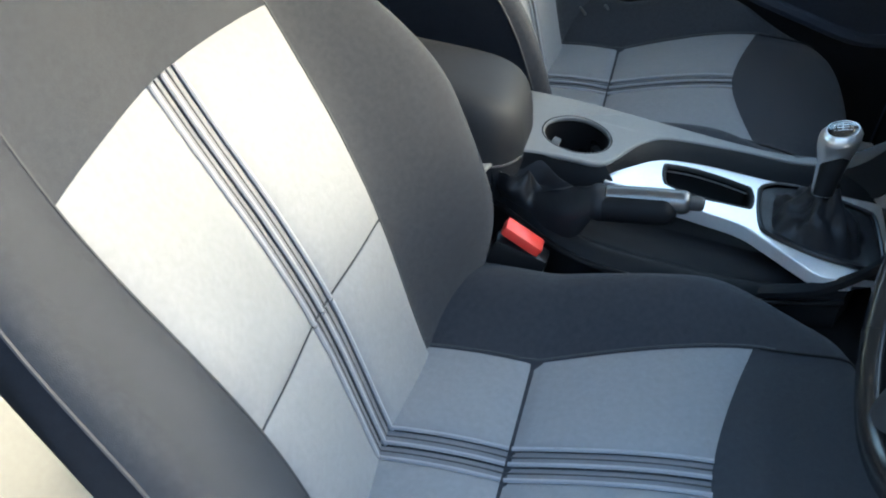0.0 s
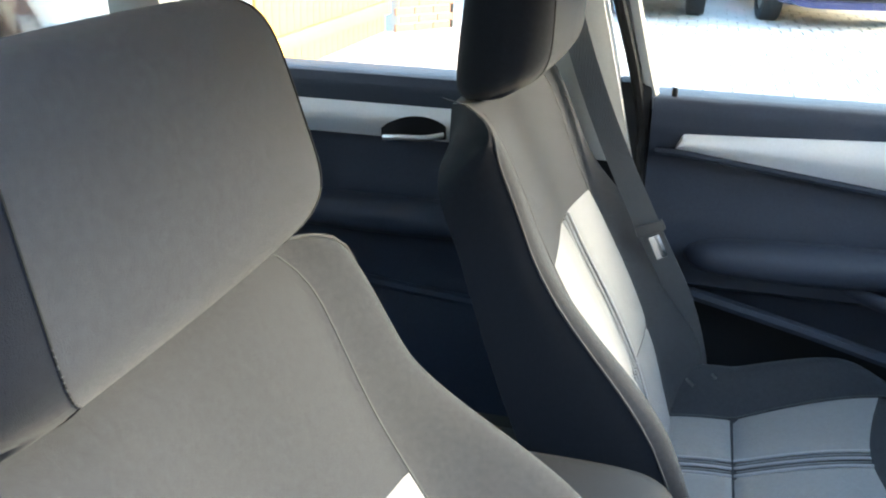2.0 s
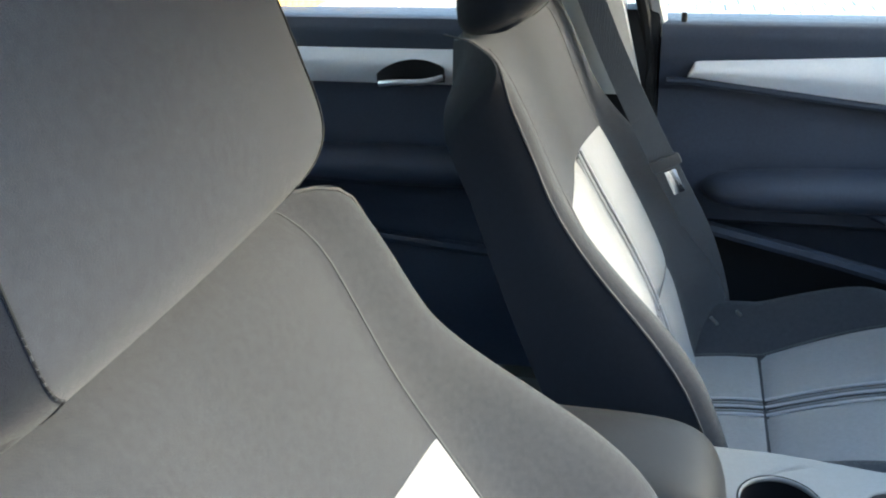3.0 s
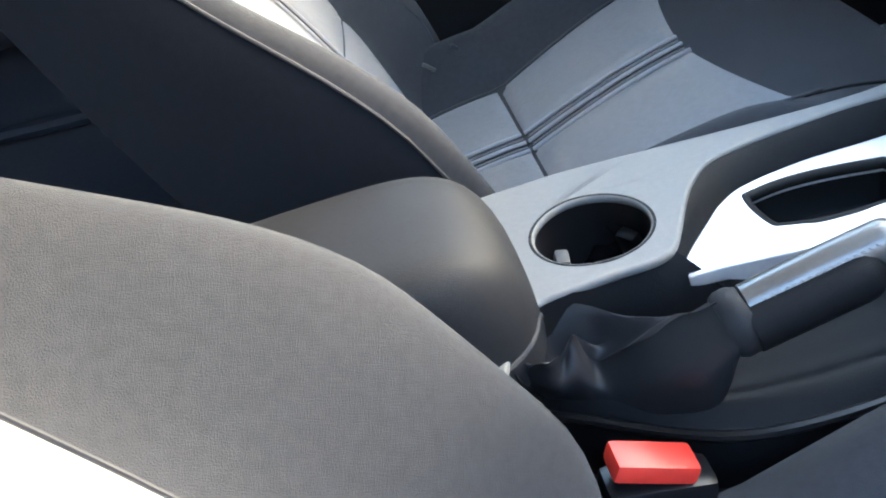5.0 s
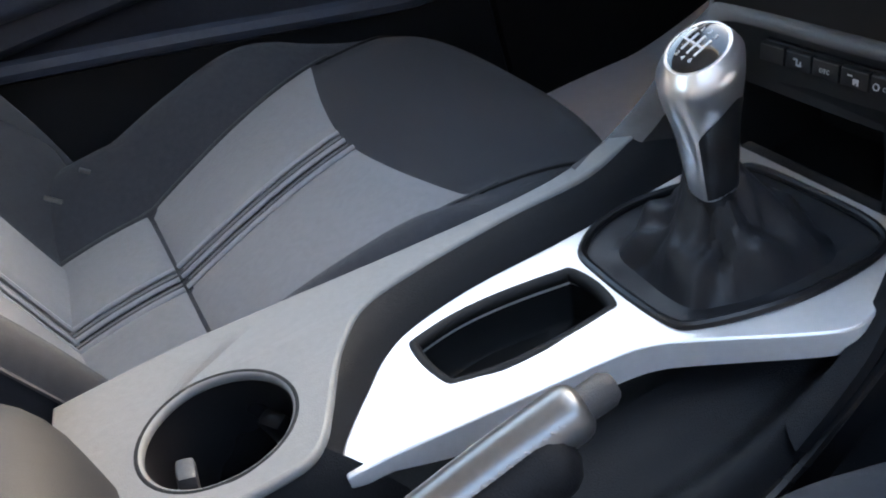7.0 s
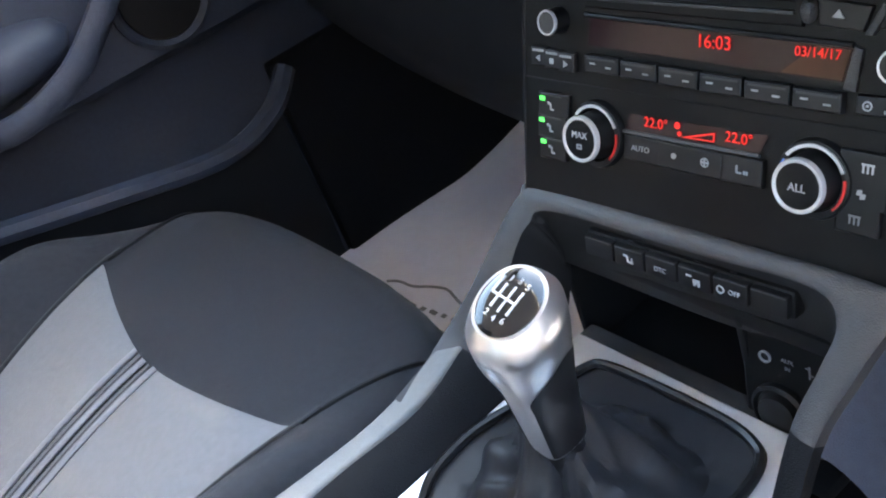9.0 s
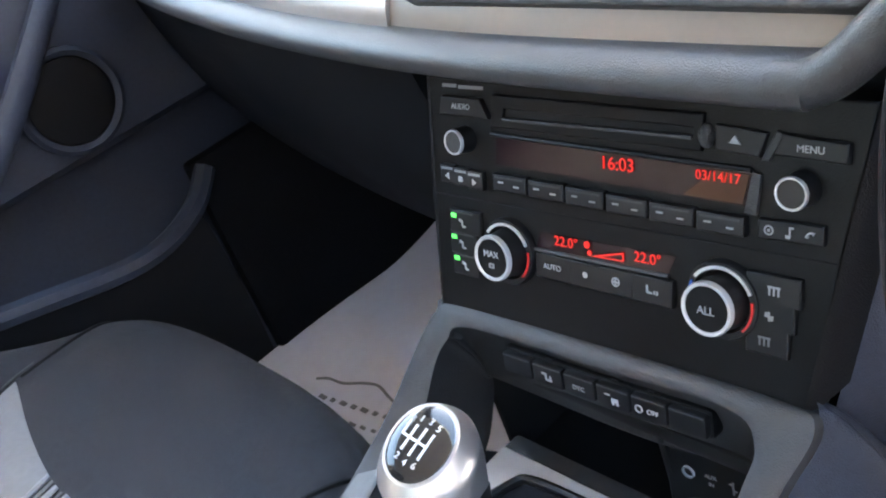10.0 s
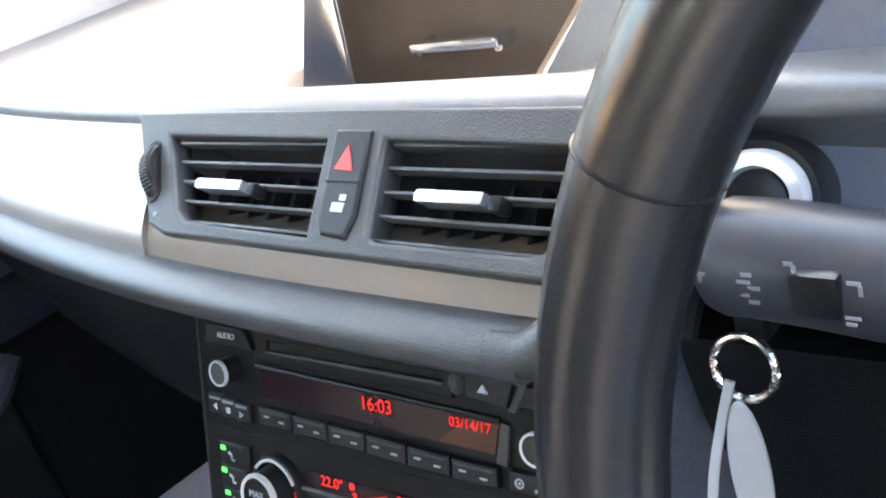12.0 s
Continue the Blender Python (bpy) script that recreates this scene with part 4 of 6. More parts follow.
def boot_skin():
    bm = bmesh.new()
    n, rings = len(boot_loop), []
    hx, hy = 0.254, 0.000
    for k in range(15):
        t = k / 14
        q = 1 - (1 - 0.17) * (t ** 0.55)
        z = 0.006 * math.sin(6 * t) - 0.010 * math.exp(-((t - 0.16) / 0.12) ** 2) + 0.062 * t ** 1.6
        ring = []
        for i, (x, y) in enumerate(boot_loop):
            a = math.atan2(y - hy, x - hx)
            wr = (0.0034 * math.sin(4 * a + 3 * t) + 0.0022 * abs(math.sin(5 * a - 5 * t + 0.7)) + 0.0010 * math.sin(13 * a - 9 * t)) * math.sin(3.14159265 * t)
            px, py = hx + (x - hx) * q, hy + (y - hy) * q
            ring.append(bm.verts.new((px + wr * math.cos(a), py + wr * math.sin(a), sz(x) * (1 - t) + sz(hx) * t + z + wr - FLOOR)))
        rings.append(ring)
    for a, b in zip(rings, rings[1:]):
        for s in range(n):
            bm.faces.new((a[s], a[(s + 1) % n], b[(s + 1) % n], b[s]))
    return bm


part("gear_boot", boot_skin(), GAITER, console, "creased black leather gear lever boot")

# gear lever
NECK, HEAD = Vector((0.2520, -0.0030, 0.7260)), Vector((0.2470, -0.0130, 0.8070))
lever = thing("gear_lever", (0.2520, -0.0030, 0.700), "silver and black gear lever with a six-speed shift pattern", "gear lever")
LEVER_AT = Vector((0.2520, -0.0030, 0.700))
AXIS = (HEAD - NECK).normalized()
CAPN = Vector((-0.34, -0.16, 0.93)).normalized()
FORE = Vector((0.93, -0.05, 0.34))
part("lever_stem", tube([NECK - LEVER_AT - AXIS * 0.03, NECK - LEVER_AT + AXIS * 0.01], [0.012, 0.010], 14), BLACK, lever)


def knob_point(t, a, grow=0.0):
    """A point of the knob's skin: t from the neck to the crown, a round it, 0 ahead and 90 to the left."""
    n = AXIS.lerp(CAPN, smooth(0.10, 1.0, t)).normalized()
    fore = (FORE - n * FORE.dot(n)).normalized()
    side = n.cross(fore)
    swell = 0.45 * min(1.0, t / 0.75) + 0.55 * smooth(0.38, 0.90, t)
    shut = 1 - 0.24 * smooth(0.88, 1.0, t) ** 2
    rx = (0.0108 + 0.0102 * swell + grow) * shut
    ry = (0.0102 + 0.0088 * swell + grow) * shut
    edge = 0.60 + 0.34 * smooth(0.35, 0.80, t)
    c = NECK.lerp(HEAD, t)
    ca, sa = math.cos(radians(a)), math.sin(radians(a))
    return c + fore * rx * math.copysign(abs(ca) ** edge, ca) + side * ry * math.copysign(abs(sa) ** edge, sa) - LEVER_AT


def knob_skin(a0, a1, t0, t1, grow=0.0, n=40, rows=22, close=True):
    bm = bmesh.new()
    grid = [[bm.verts.new(knob_point(t0 + (t1 - t0) * i / rows, a0 + (a1 - a0) * k / n, grow)) for k in range(n + 1)] for i in range(rows + 1)]
    for r, q in zip(grid, grid[1:]):
        for k in range(n):
            bm.faces.new((r[k], r[k + 1], q[k + 1], q[k]))
    if close:
        for r in (grid[0], grid[-1]):
            mid = bm.verts.new(sum((v.co for v in r[:-1]), Vector()) / n)
            for k in range(n):
                bm.faces.new((r[k], r[k + 1], mid))
    bmesh.ops.remove_doubles(bm, verts=bm.verts, dist=1e-6)
    return bm


def knob_inlay(mid):
    """A dark side panel, pointed at its top, let into the knob; mid is its direction round the knob."""
    bm = bmesh.new()
    rows, n = 20, 12
    grid = []
    for i in range(rows + 1):
        t = 0.015 + 0.70 * i / rows
        half = 60 * (1 - smooth(0.50, 0.725, t)) ** 0.6 + 2
        grid.append([bm.verts.new(knob_point(t, mid + half * (2 * k / n - 1), 0.00035)) for k in range(n + 1)])
    for r, q in zip(grid, grid[1:]):
        for k in range(n):
            bm.faces.new((r[k], r[k + 1], q[k + 1], q[k]))
    return bm


part("knob", knob_skin(0, 360, 0.0, 1.0), KNOBMETAL, lever, "satin chrome knob body")
for mid in (-80, 88):
    part("knob_side", knob_inlay(mid), BLACK, lever, "smooth black side inlay")
CAPF = (FORE - CAPN * FORE.dot(CAPN)).normalized()
CAPS = CAPN.cross(CAPF)
KT = Matrix.Translation(HEAD - LEVER_AT + CAPN * 0.0002) @ Matrix(((CAPF.x, CAPS.x, CAPN.x, 0), (CAPF.y, CAPS.y, CAPN.y, 0), (CAPF.z, CAPS.z, CAPN.z, 0), (0, 0, 0, 1)))
part("knob_cap", turned([(0.0132, -0.003), (0.0132, 0.0004), (0.0115, 0.0013), (0.007, 0.0019), (0, 0.0021)], 40, KT @ Matrix.Diagonal((1.12, 0.98, 1, 1))), CAPGLOSS, lever, "glossy black shift pattern cap")
pattern = bmesh.new()
for x, y, a, b in ((0, -0.0048, 0.0120, 0.0011), (0, 0.0, 0.0130, 0.0011), (0, 0.0048, 0.0120, 0.0011), (0, 0.0018, 0.0011, 0.0142), (0.0030, 0.0088, 0.0065, 0.0011)):
    bmesh.ops.create_cube(pattern, size=1, matrix=KT @ pose(0.88 * x, 0.88 * y, 0.0020) @ Matrix.Diagonal((0.88 * a, 0.88 * b, 0.0008, 1)))
part("shift_pattern", pattern, PALE, lever, "white shift gate lines")
for i, (x, y) in enumerate(((0.0088, 0.0048), (-0.0088, 0.0048), (0.0096, 0.0), (-0.0096, 0.0), (0.0088, -0.0048), (-0.0088, -0.0048))):
    part("shift_number", lettering(str(i + 1), 0.0036, KT @ pose(0.88 * x, 0.88 * y, 0.0017, 0, 0, -90), 0.0005), PALE, lever)
part("shift_number", lettering("R", 0.0030, KT @ pose(0.0064, 0.0076, 0.0015, 0, 0, -90), 0.0005), PALE, lever)

# handbrake
brake = thing("handbrake", (-0.05, -0.095, FLOOR + 0.25), "handbrake lever with silver grip and black leather gaiter", "handbrake")


def hb(x, y, z):
    return (x + 0.05, y + 0.095, z - FLOOR - 0.25)


part("grip_top", tube(curve_points([hb(0.034, -0.091, 0.7190), hb(0.072, -0.092, 0.7270), hb(0.104, -0.093, 0.7326), hb(0.117, -0.094, 0.7350)], 6), [0.0124] * 14 + [0.0121, 0.0114, 0.0101, 0.0078, 0.0040], 18), GRIPMETAL, brake, "satin silver handbrake grip")
part("grip_under", tube(curve_points([hb(0.032, -0.0980, 0.7112), hb(0.072, -0.0990, 0.7188), hb(0.104, -0.1000, 0.7248)], 6), [0.0150] * 10 + [0.0142, 0.0115, 0.006], 18), PLASTIC, brake, "black leather grip underside")
part("release_button", tube([hb(0.108, -0.094, 0.7340), hb(0.126, -0.095, 0.7370), hb(0.129, -0.095, 0.7370)], [0.0075, 0.0075, 0.0055], 14), RIM, brake, "graphite release button")
STITCH = [(hb(0.040 + 0.0040 * i, -0.1012 - 0.0001 * i, 0.7292 + 0.00074 * i), hb(0.0420 + 0.0040 * i, -0.1020 - 0.0001 * i, 0.7286 + 0.00074 * i)) for i in range(16)]
seam = bmesh.new()
for p, q in STITCH:
    tube([p, q], 0.0005, 6, bm=seam)
part("grip_stitching", seam, GREYMARK, brake, "row of pale stitches along the grip")
part("collar", tube([hb(0.020, -0.092, 0.7100), hb(0.024, -0.092, 0.7110), hb(0.030, -0.092, 0.7125), hb(0.035, -0.092, 0.7140)], [0.0175, 0.0195, 0.0195, 0.017], 18), LEATHER, brake, "black leather collar")


def gaiter():
    """Leather sleeve from the collar back to a raised foot; its rear end is tucked in a deep S-shaped fold."""
    far = [(-0.088, -0.046, 0.701), (-0.070, -0.024, 0.705), (-0.056, -0.020, 0.705), (-0.037, -0.028, 0.702), (-0.015, -0.046, 0.699), (0.004, -0.062, 0.702), (0.014, -0.072, 0.707), (0.022, -0.0745, 0.711)]
    fold = [(-0.084, -0.061, 0.702), (-0.0745, -0.0635, 0.703), (-0.0645, -0.0575, 0.698), (-0.054, -0.0510, 0.706), (-0.044, -0.0495, 0.681), (-0.022, -0.0660, 0.699), (0.000, -0.0800, 0.715), (0.018, -0.0920, 0.729)]
    near = [(-0.092, -0.052, 0.686), (-0.082, -0.060, 0.684), (-0.070, -0.064, 0.681), (-0.057, -0.064, 0.683), (-0.044, -0.066, 0.672), (-0.020, -0.090, 0.684), (0.002, -0.105, 0.697), (0.020, -0.1105, 0.710)]
    foot = [(-0.097, -0.038, 0.667), (-0.088, -0.044, 0.666), (-0.073, -0.053, 0.664), (-0.058, -0.062, 0.663), (-0.044, -0.070, 0.661), (-0.020, -0.088, 0.660), (0.008, -0.100, 0.666), (0.023, -0.100, 0.694)]
    rail = [curve_points([Vector(p) for p in r], 9) for r in (far, fold, near, foot)]
    n = len(rail[0])
    columns = []
    for i in range(n):
        u = i / (n - 1)
        e, f, g, h = (r[i] for r in rail)
        bowl = e.lerp(f, 0.5)
        bowl.z += -0.026 * (1 - smooth(0.38, 0.62, u)) * smooth(0.0, 0.14, u) + 0.004 * smooth(0.6, 0.9, u)
        lip = f.lerp(g, 0.10)
        lip.z -= 0.003 * (1 - smooth(0.55, 0.7, u))
        back = Vector((e.x - 0.002, e.y + 0.004, 0.668))
        column = curve_points([back, e, bowl, f, lip, g, h], 6)
        for k, p in enumerate(column):
            slack = math.sin(3.14159265 * k / (len(column) - 1)) * smooth(0.05, 0.2, u) * (1 - smooth(0.85, 1.0, u))
            p.z += slack * (0.0012 * math.sin(31 * u + 0.30 * k) + 0.0022 * (0.5 - abs(math.sin(9 * u - 0.11 * k + 0.5))))
            p.y += slack * 0.0012 * math.sin(23 * u - 0.25 * k)
        columns.append(column)
    bm = bmesh.new()
    grid = [[bm.verts.new(hb(*p)) for p in c] for c in columns]
    for a, b in zip(grid, grid[1:]):
        for k in range(len(a) - 1):
            bm.faces.new((a[k], a[k + 1], b[k + 1], b[k]))
    return bm


part("gaiter", gaiter(), GAITER, brake, "creased black leather handbrake gaiter")
# trim on the driver side of the console
SKIRT = curve_points([(-0.125, -0.036, 0.669), (-0.079, -0.054, 0.664), (-0.023, -0.091, 0.660), (0.015, -0.109, 0.657), (0.058, -0.114, 0.654), (0.111, -0.112, 0.651), (0.175, -0.109, 0.648), (0.248, -0.089, 0.648), (0.296, -0.075, 0.652)], 6)


def skirt(u, v, z=None):
    k = u * (len(SKIRT) - 1)
    i = min(int(k), len(SKIRT) - 2)
    p = SKIRT[i].lerp(SKIRT[i + 1], k - i)
    roll = 0.005 * math.exp(-((v - 0.80) / 0.10) ** 2) - 0.006 * math.exp(-((v - 0.55) / 0.16) ** 2)
    return (p.x + 0.020 * (1 - v), -0.030 + (p.y + 0.030) * v, (p.z + 0.003 * (1 - v) - 0.006 * max(0.0, v - 0.9) / 0.1 + roll if z is None else z) - FLOOR)


part("side_skirt", shell(lambda u, v: skirt(u, v), lambda u, v: skirt(u, v, 0.60), 40, 24), PLASTIC, console, "dark console skirt beside the handbrake")
part("skirt_rim", tube([(p.x, p.y - 0.002, p.z - 0.008 - FLOOR) for p in SKIRT], 0.0035, 8), BLACK, console, "thin black edge of the console skirt")
part("handbrake_wall", strip(curve_points([(-0.094, -0.064, 0), (-0.074, -0.029, 0), (-0.03, -0.0195, 0), (0.022, -0.008, 0)], 8), curve_points([(-0.087, -0.064, 0), (-0.066, -0.033, 0), (-0.02, -0.026, 0), (0.05, -0.024, 0)], 8), lambda x: cz(x) - 0.002, lambda x: 0.672, 0.01), PLASTIC, console)

# armrest
arm = thing("armrest", (-0.217, 0.001, 0.663), "padded black leather centre armrest with stitched edge", "armrest")


def arm_plan(u, v):
    a, c = 2 * u - 1, 2 * v - 1
    a, c = math.copysign(1 - (1 - abs(a)) ** 1.7, a), math.copysign(1 - (1 - abs(c)) ** 1.7, c)
    k = (1 - max(0, a) ** 5) ** (1 / 2.6) if a > 0 else 1.0
    return 0.152 * a, 0.078 * c * max(0.38, k), a, c


def arm_top(u, v):
    x, y, a, c = arm_plan(u, v)
    e = (1 - abs(a) ** 8) ** 0.36 * (1 - abs(c) ** 8) ** 0.36
    return (x, y, 0.028 + (0.096 - 0.004 * max(0, a) ** 2 - 0.006 * c * c) * e)


part("pad", shell(arm_top, lambda u, v: (*arm_plan(u, v)[:2], 0.024), 34, 34), LEATHER, arm)
part("stitching", tube([(x, y * 1.004, 0.045) for x, y, *_ in [arm_plan(0.03 + 0.955 * i / 30, 0.999) for i in range(31)]], 0.0016, 6), PIPING, arm)
part("stitching", tube([(x, y * 1.004, 0.045) for x, y, *_ in [arm_plan(0.03 + 0.955 * i / 30, 0.001) for i in range(31)]], 0.0016, 6), PIPING, arm)
part("box", box((0.22, 0.13, 0.26), (-0.03, 0, -0.115), 0.012), PLASTIC, arm, "dark storage box under the armrest")

# rim framing the pocket below the radio
RAIL_OUT = curve_points([(0.235, 0.113, 0.699), (0.262, 0.124, 0.696), (0.283, 0.1325, 0.697), (0.305, 0.128, 0.713), (0.333, 0.120, 0.741), (0.347, 0.1135, 0.7545), (0.3525, 0.102, 0.7605), (0.3555, 0.0, 0.7615), (0.3575, -0.078, 0.762), (0.3545, -0.0955, 0.7575), (0.337, -0.0885, 0.736), (0.319, -0.079, 0.709), (0.298, -0.079, 0.682), (0.262, -0.0895, 0.660), (0.205, -0.1035, 0.650)], 8)
RAIL_IN = curve_points([(0.241, 0.106, 0.693), (0.268, 0.110, 0.688), (0.294, 0.112, 0.695), (0.313, 0.108, 0.713), (0.328, 0.1025, 0.737), (0.3365, 0.0975, 0.7475), (0.344, 0.086, 0.7540), (0.3480, 0.0, 0.7550), (0.350, -0.060, 0.7565), (0.345, -0.0745, 0.748), (0.334, -0.0725, 0.732), (0.320, -0.067, 0.711), (0.303, -0.065, 0.682), (0.268, -0.0765, 0.664), (0.212, -0.0900, 0.654)], 8)
RAIL_DEEP = curve_points([(0.300, 0.094, 0.666), (0.318, 0.097, 0.668), (0.335, 0.100, 0.676), (0.347, 0.102, 0.690), (0.353, 0.103, 0.700), (0.354, 0.102, 0.7065), (0.354, 0.096, 0.7085), (0.354, 0.0, 0.7100), (0.356, -0.046, 0.7135), (0.356, -0.058, 0.710), (0.354, -0.0585, 0.698), (0.348, -0.055, 0.682), (0.333, -0.053, 0.664), (0.275, -0.0740, 0.652), (0.215, -0.0880, 0.644)], 8)


def moulding(a, b, swell, deep):
    """A rounded moulding between two lines in space."""
    n = len(a) - 1

    def at(u, v, d):
        i = min(int(u * n + 0.5), n)
        p = a[i].lerp(b[i], v)
        k = swell * math.sin(3.14159265 * v) ** 0.7 - d
        return (p.x - 0.8 * k, p.y, p.z + 0.6 * k - FLOOR)
    return shell(lambda u, v: at(u, v, 0), lambda u, v: at(u, v, deep), n, 10)


part("pocket_rim", moulding(RAIL_OUT[:90], RAIL_IN[:90], 0.0025, 0.010), RAILMAT, console, "graphite plastic rim round the pocket")
part("rim_leg", moulding(RAIL_OUT[89:], RAIL_IN[89:], 0.0015, 0.008), PLASTIC, console, "dark foot of the rim along the console's edge")
part("recess_skin", moulding(RAIL_IN, RAIL_DEEP, -0.004, 0.004), SATINDARK, console, "dark graphite face set back inside the rim")
part("pocket_back", box((0.012, 0.26, 0.115), (0.425, 0.012, 0.690 - FLOOR), 0.003), RUBBER, console)
part("pocket_roof", box((0.075, 0.175, 0.010), (0.392, 0.022, 0.7175 - FLOOR), 0.003), RUBBER, console)
part("pocket_floor", box((0.09, 0.175, 0.010), (0.385, 0.026, 0.640 - FLOOR), 0.003), RUBBER, console)
part("pocket_lip", box((0.016, 0.150, 0.010), (0.350, 0.026, 0.657 - FLOOR), 0.003), RIM, console, "low lip in front of the pocket")
for y in (0.105, -0.014):
    part("pocket_cheek", box((0.075, 0.004, 0.080), (0.392, y, 0.680 - FLOOR), 0.001), RUBBER, console)
# button strip
BT = pose(0.3450, 0.0045, 0.7440 - FLOOR, 0, 0, 3) @ pose(0, 0, 0, 90, 0, -90) @ pose(0, 0, 0, -12)
strip_panel = part("button_strip", box((0.1145, 0.0135, 0.008), (0, 0, -0.0050), 0.002, None), FASCIA, console, "strip of square switches")
strip_panel.matrix_basis = BT
for i in range(6):
    x = -0.0470 + 0.0188 * i
    b = part("switch", box((0.0178, 0.0105, 0.006), (x, 0, -0.0005), 0.0012), BUTTON, strip_panel)
    part("switch_edge", box((0.0164, 0.0007, 0.0006), (x, 0.0044, 0.0025), 0.0002), RIM, b)
    if i in (2, 4):
        part("switch_mark", lettering("DTC" if i == 2 else "OFF", 0.0034, pose(x + (0.0022 if i == 4 else 0), -0.0008, 0.0026)), WHITEMARK, b)
    if i == 1:
        part("switch_mark", bars([(x - 0.0016, 0.0012, 0.0024, 0.0010), (x - 0.0004, -0.0004, 0.0010, 0.0034), (x + 0.0016, -0.0018, 0.0026, 0.0010), (x + 0.0022, -0.0004, 0.0008, 0.0020)], pose(0, 0, 0.0025)), WHITEMARK, b)
    if i == 3:
        part("switch_mark", bars([(x - 0.0026, 0.0014, 0.0030, 0.0008), (x + 0.0014, -0.0008, 0.0036, 0.0020), (x + 0.0004, -0.0024, 0.0012, 0.0012), (x + 0.0026, -0.0024, 0.0012, 0.0012)], pose(0, 0, 0.0025)), WHITEMARK, b)
    if i == 4:
        part("switch_mark", turned([(0.0020, 0), (0.0020, 0.0004), (0.0014, 0.0004), (0.0014, 0)], 18, pose(x - 0.0048, -0.0006, 0.0025)), WHITEMARK, b)
    if i in (1, 3, 4):
        part("switch_lamp", bars([(x, 0.0078, 0.0034, 0.0008)], pose(0, 0, -0.0008)), BUTTON, b)
# socket panel
AX = pose(0.3545, -0.0345, 0.6830 - FLOOR, 0, 0, 3) @ pose(0, 0, 0, 90, 0, -90) @ pose(0, 0, 0, -8)
aux = part("socket_panel", plate([rounded(-0.0210, -0.034, 0.0225, 0.0290, 0.009)], 0.008, 0.001), FASCIA, console, "black panel with audio socket and power socket")
aux.matrix_basis = AX
part("power_socket", turned([(0.0150, 0), (0.0150, 0.0030), (0.0132, 0.0040), (0.0122, 0.0020), (0.0105, 0.0020), (0.0096, 0.0058), (0.006, 0.0070), (0, 0.0072)], 36, pose(-0.0020, -0.0135, 0)), BUTTON, aux, "round power socket cover")
part("audio_socket", turned([(0.0032, 0), (0.0032, 0.001), (0.0024, 0.001), (0.0022, -0.001), (0, -0.001)], 20, pose(-0.0095, 0.0145, 0)), GREYMARK, aux)
part("socket_mark", lettering("AUX", 0.0030, pose(0.0020, 0.0160, 0.0004)), GREYMARK, aux)
part("socket_mark", lettering("IN", 0.0028, pose(0.0020, 0.0118, 0.0004)), GREYMARK, aux)
part("socket_mark", bars([(0.0130, 0.0140, 0.0009, 0.0070), (0.0120, 0.0160, 0.002, 0.0007), (0.0138, 0.0128, 0.002, 0.0007)], Matrix()), GREYMARK, aux)

# driver-side flank of the console, and the silver panel's lower flange
FLANK = RAIL_OUT[8 * 8:8 * 11 + 4]


def flank(u, v, d):
    k = u * (len(FLANK) - 1)
    i = min(int(k), len(FLANK) - 2)
    p = FLANK[i].lerp(FLANK[i + 1], k - i)
    return (p.x + 0.007 + 0.020 * v + d, p.y - 0.052 * v + 0.006 * v * v + 0.002, p.z - 0.10 * v * v - 0.030 * v - FLOOR - d)


part("console_flank", shell(lambda u, v: flank(u, v, 0), lambda u, v: flank(u, v, 0.008), 26, 10), DOORSKIN, console, "blue-black flank of the console")
EDGE = curve_points([(0.300, -0.068, 0), (0.278, -0.0775, 0), (0.262, -0.0785, 0), (0.244, -0.069, 0), (0.223, -0.055, 0), (0.200, -0.040, 0), (0.186, -0.032, 0), (0.169, -0.028, 0), (0.130, -0.0255, 0), (0.085, -0.023, 0), (0.030, -0.0195, 0)], 5)
part("silver_flange", strip(EDGE, [Vector((p.x, p.y - 0.0010, 0)) for p in EDGE], lambda x: sz(x) - 0.0030, lambda x: sz(x) - 0.0035 - 0.0110 * smooth(0.030, 0.085, x), 0.0030), SILVER, console, "lower flange of the silver panel")

# ---- radio and climate panel ----
# local axes: x to the car's right, y up the face, z out of it; the face leans back and turns a little to the driver
TILT = math.degrees(math.atan(0.35))
FACE = Matrix.Translation((0.3545, 0, 0.759)) @ pose(0, 0, 0, 0, 0, 3) @ Matrix(((0, 0, -1, 0), (-1, 0, 0, 0), (0, 1, 0, 0), (0, 0, 0, 1))) @ pose(0, 0, 0, -TILT)
radio = thing("car_radio", label="black car radio with CD slot and red dot display, switched on", category="car radio", m=FACE)
climate = thing("climate_panel", label="black climate control panel with two round dials and red display", category="climate control", m=FACE)
part("front_panel", plate([[(-0.1075, 0.0602), (0.0995, 0.0602), (0.1105, 0.1160), (-0.1050, 0.1160)]], 0.02, 0.0012), FASCIA, radio)
part("front_panel", plate([[(-0.1080, -0.0040), (0.0880, -0.0040), (0.0992, 0.0590), (-0.1075, 0.0590)]], 0.02, 0.0012), FASCIA, climate)


def key(parent, name, corners, high=0.003, material=None, label=""):
    """A raised key from its corners, with softened edges."""
    return part(name, plate([corners], high + 0.004, 0.0008, high), material or BUTTON, parent, label)


def quad(x0, y0, x1, y1):
    return [(x0, y0), (x1, y0), (x1, y1), (x0, y1)]


def mark(parent, text, x, y, size, high=0.0033, material=None):
    return part("mark", lettering(text, size, pose(x, y, high)), material or WHITEMARK, parent)


def ring_mark(x, y, r, wide_, high):
    return turned([(r, 0), (r, 0.0003), (r - wide_, 0.0003), (r - wide_, 0)], 24, pose(x, y, high))


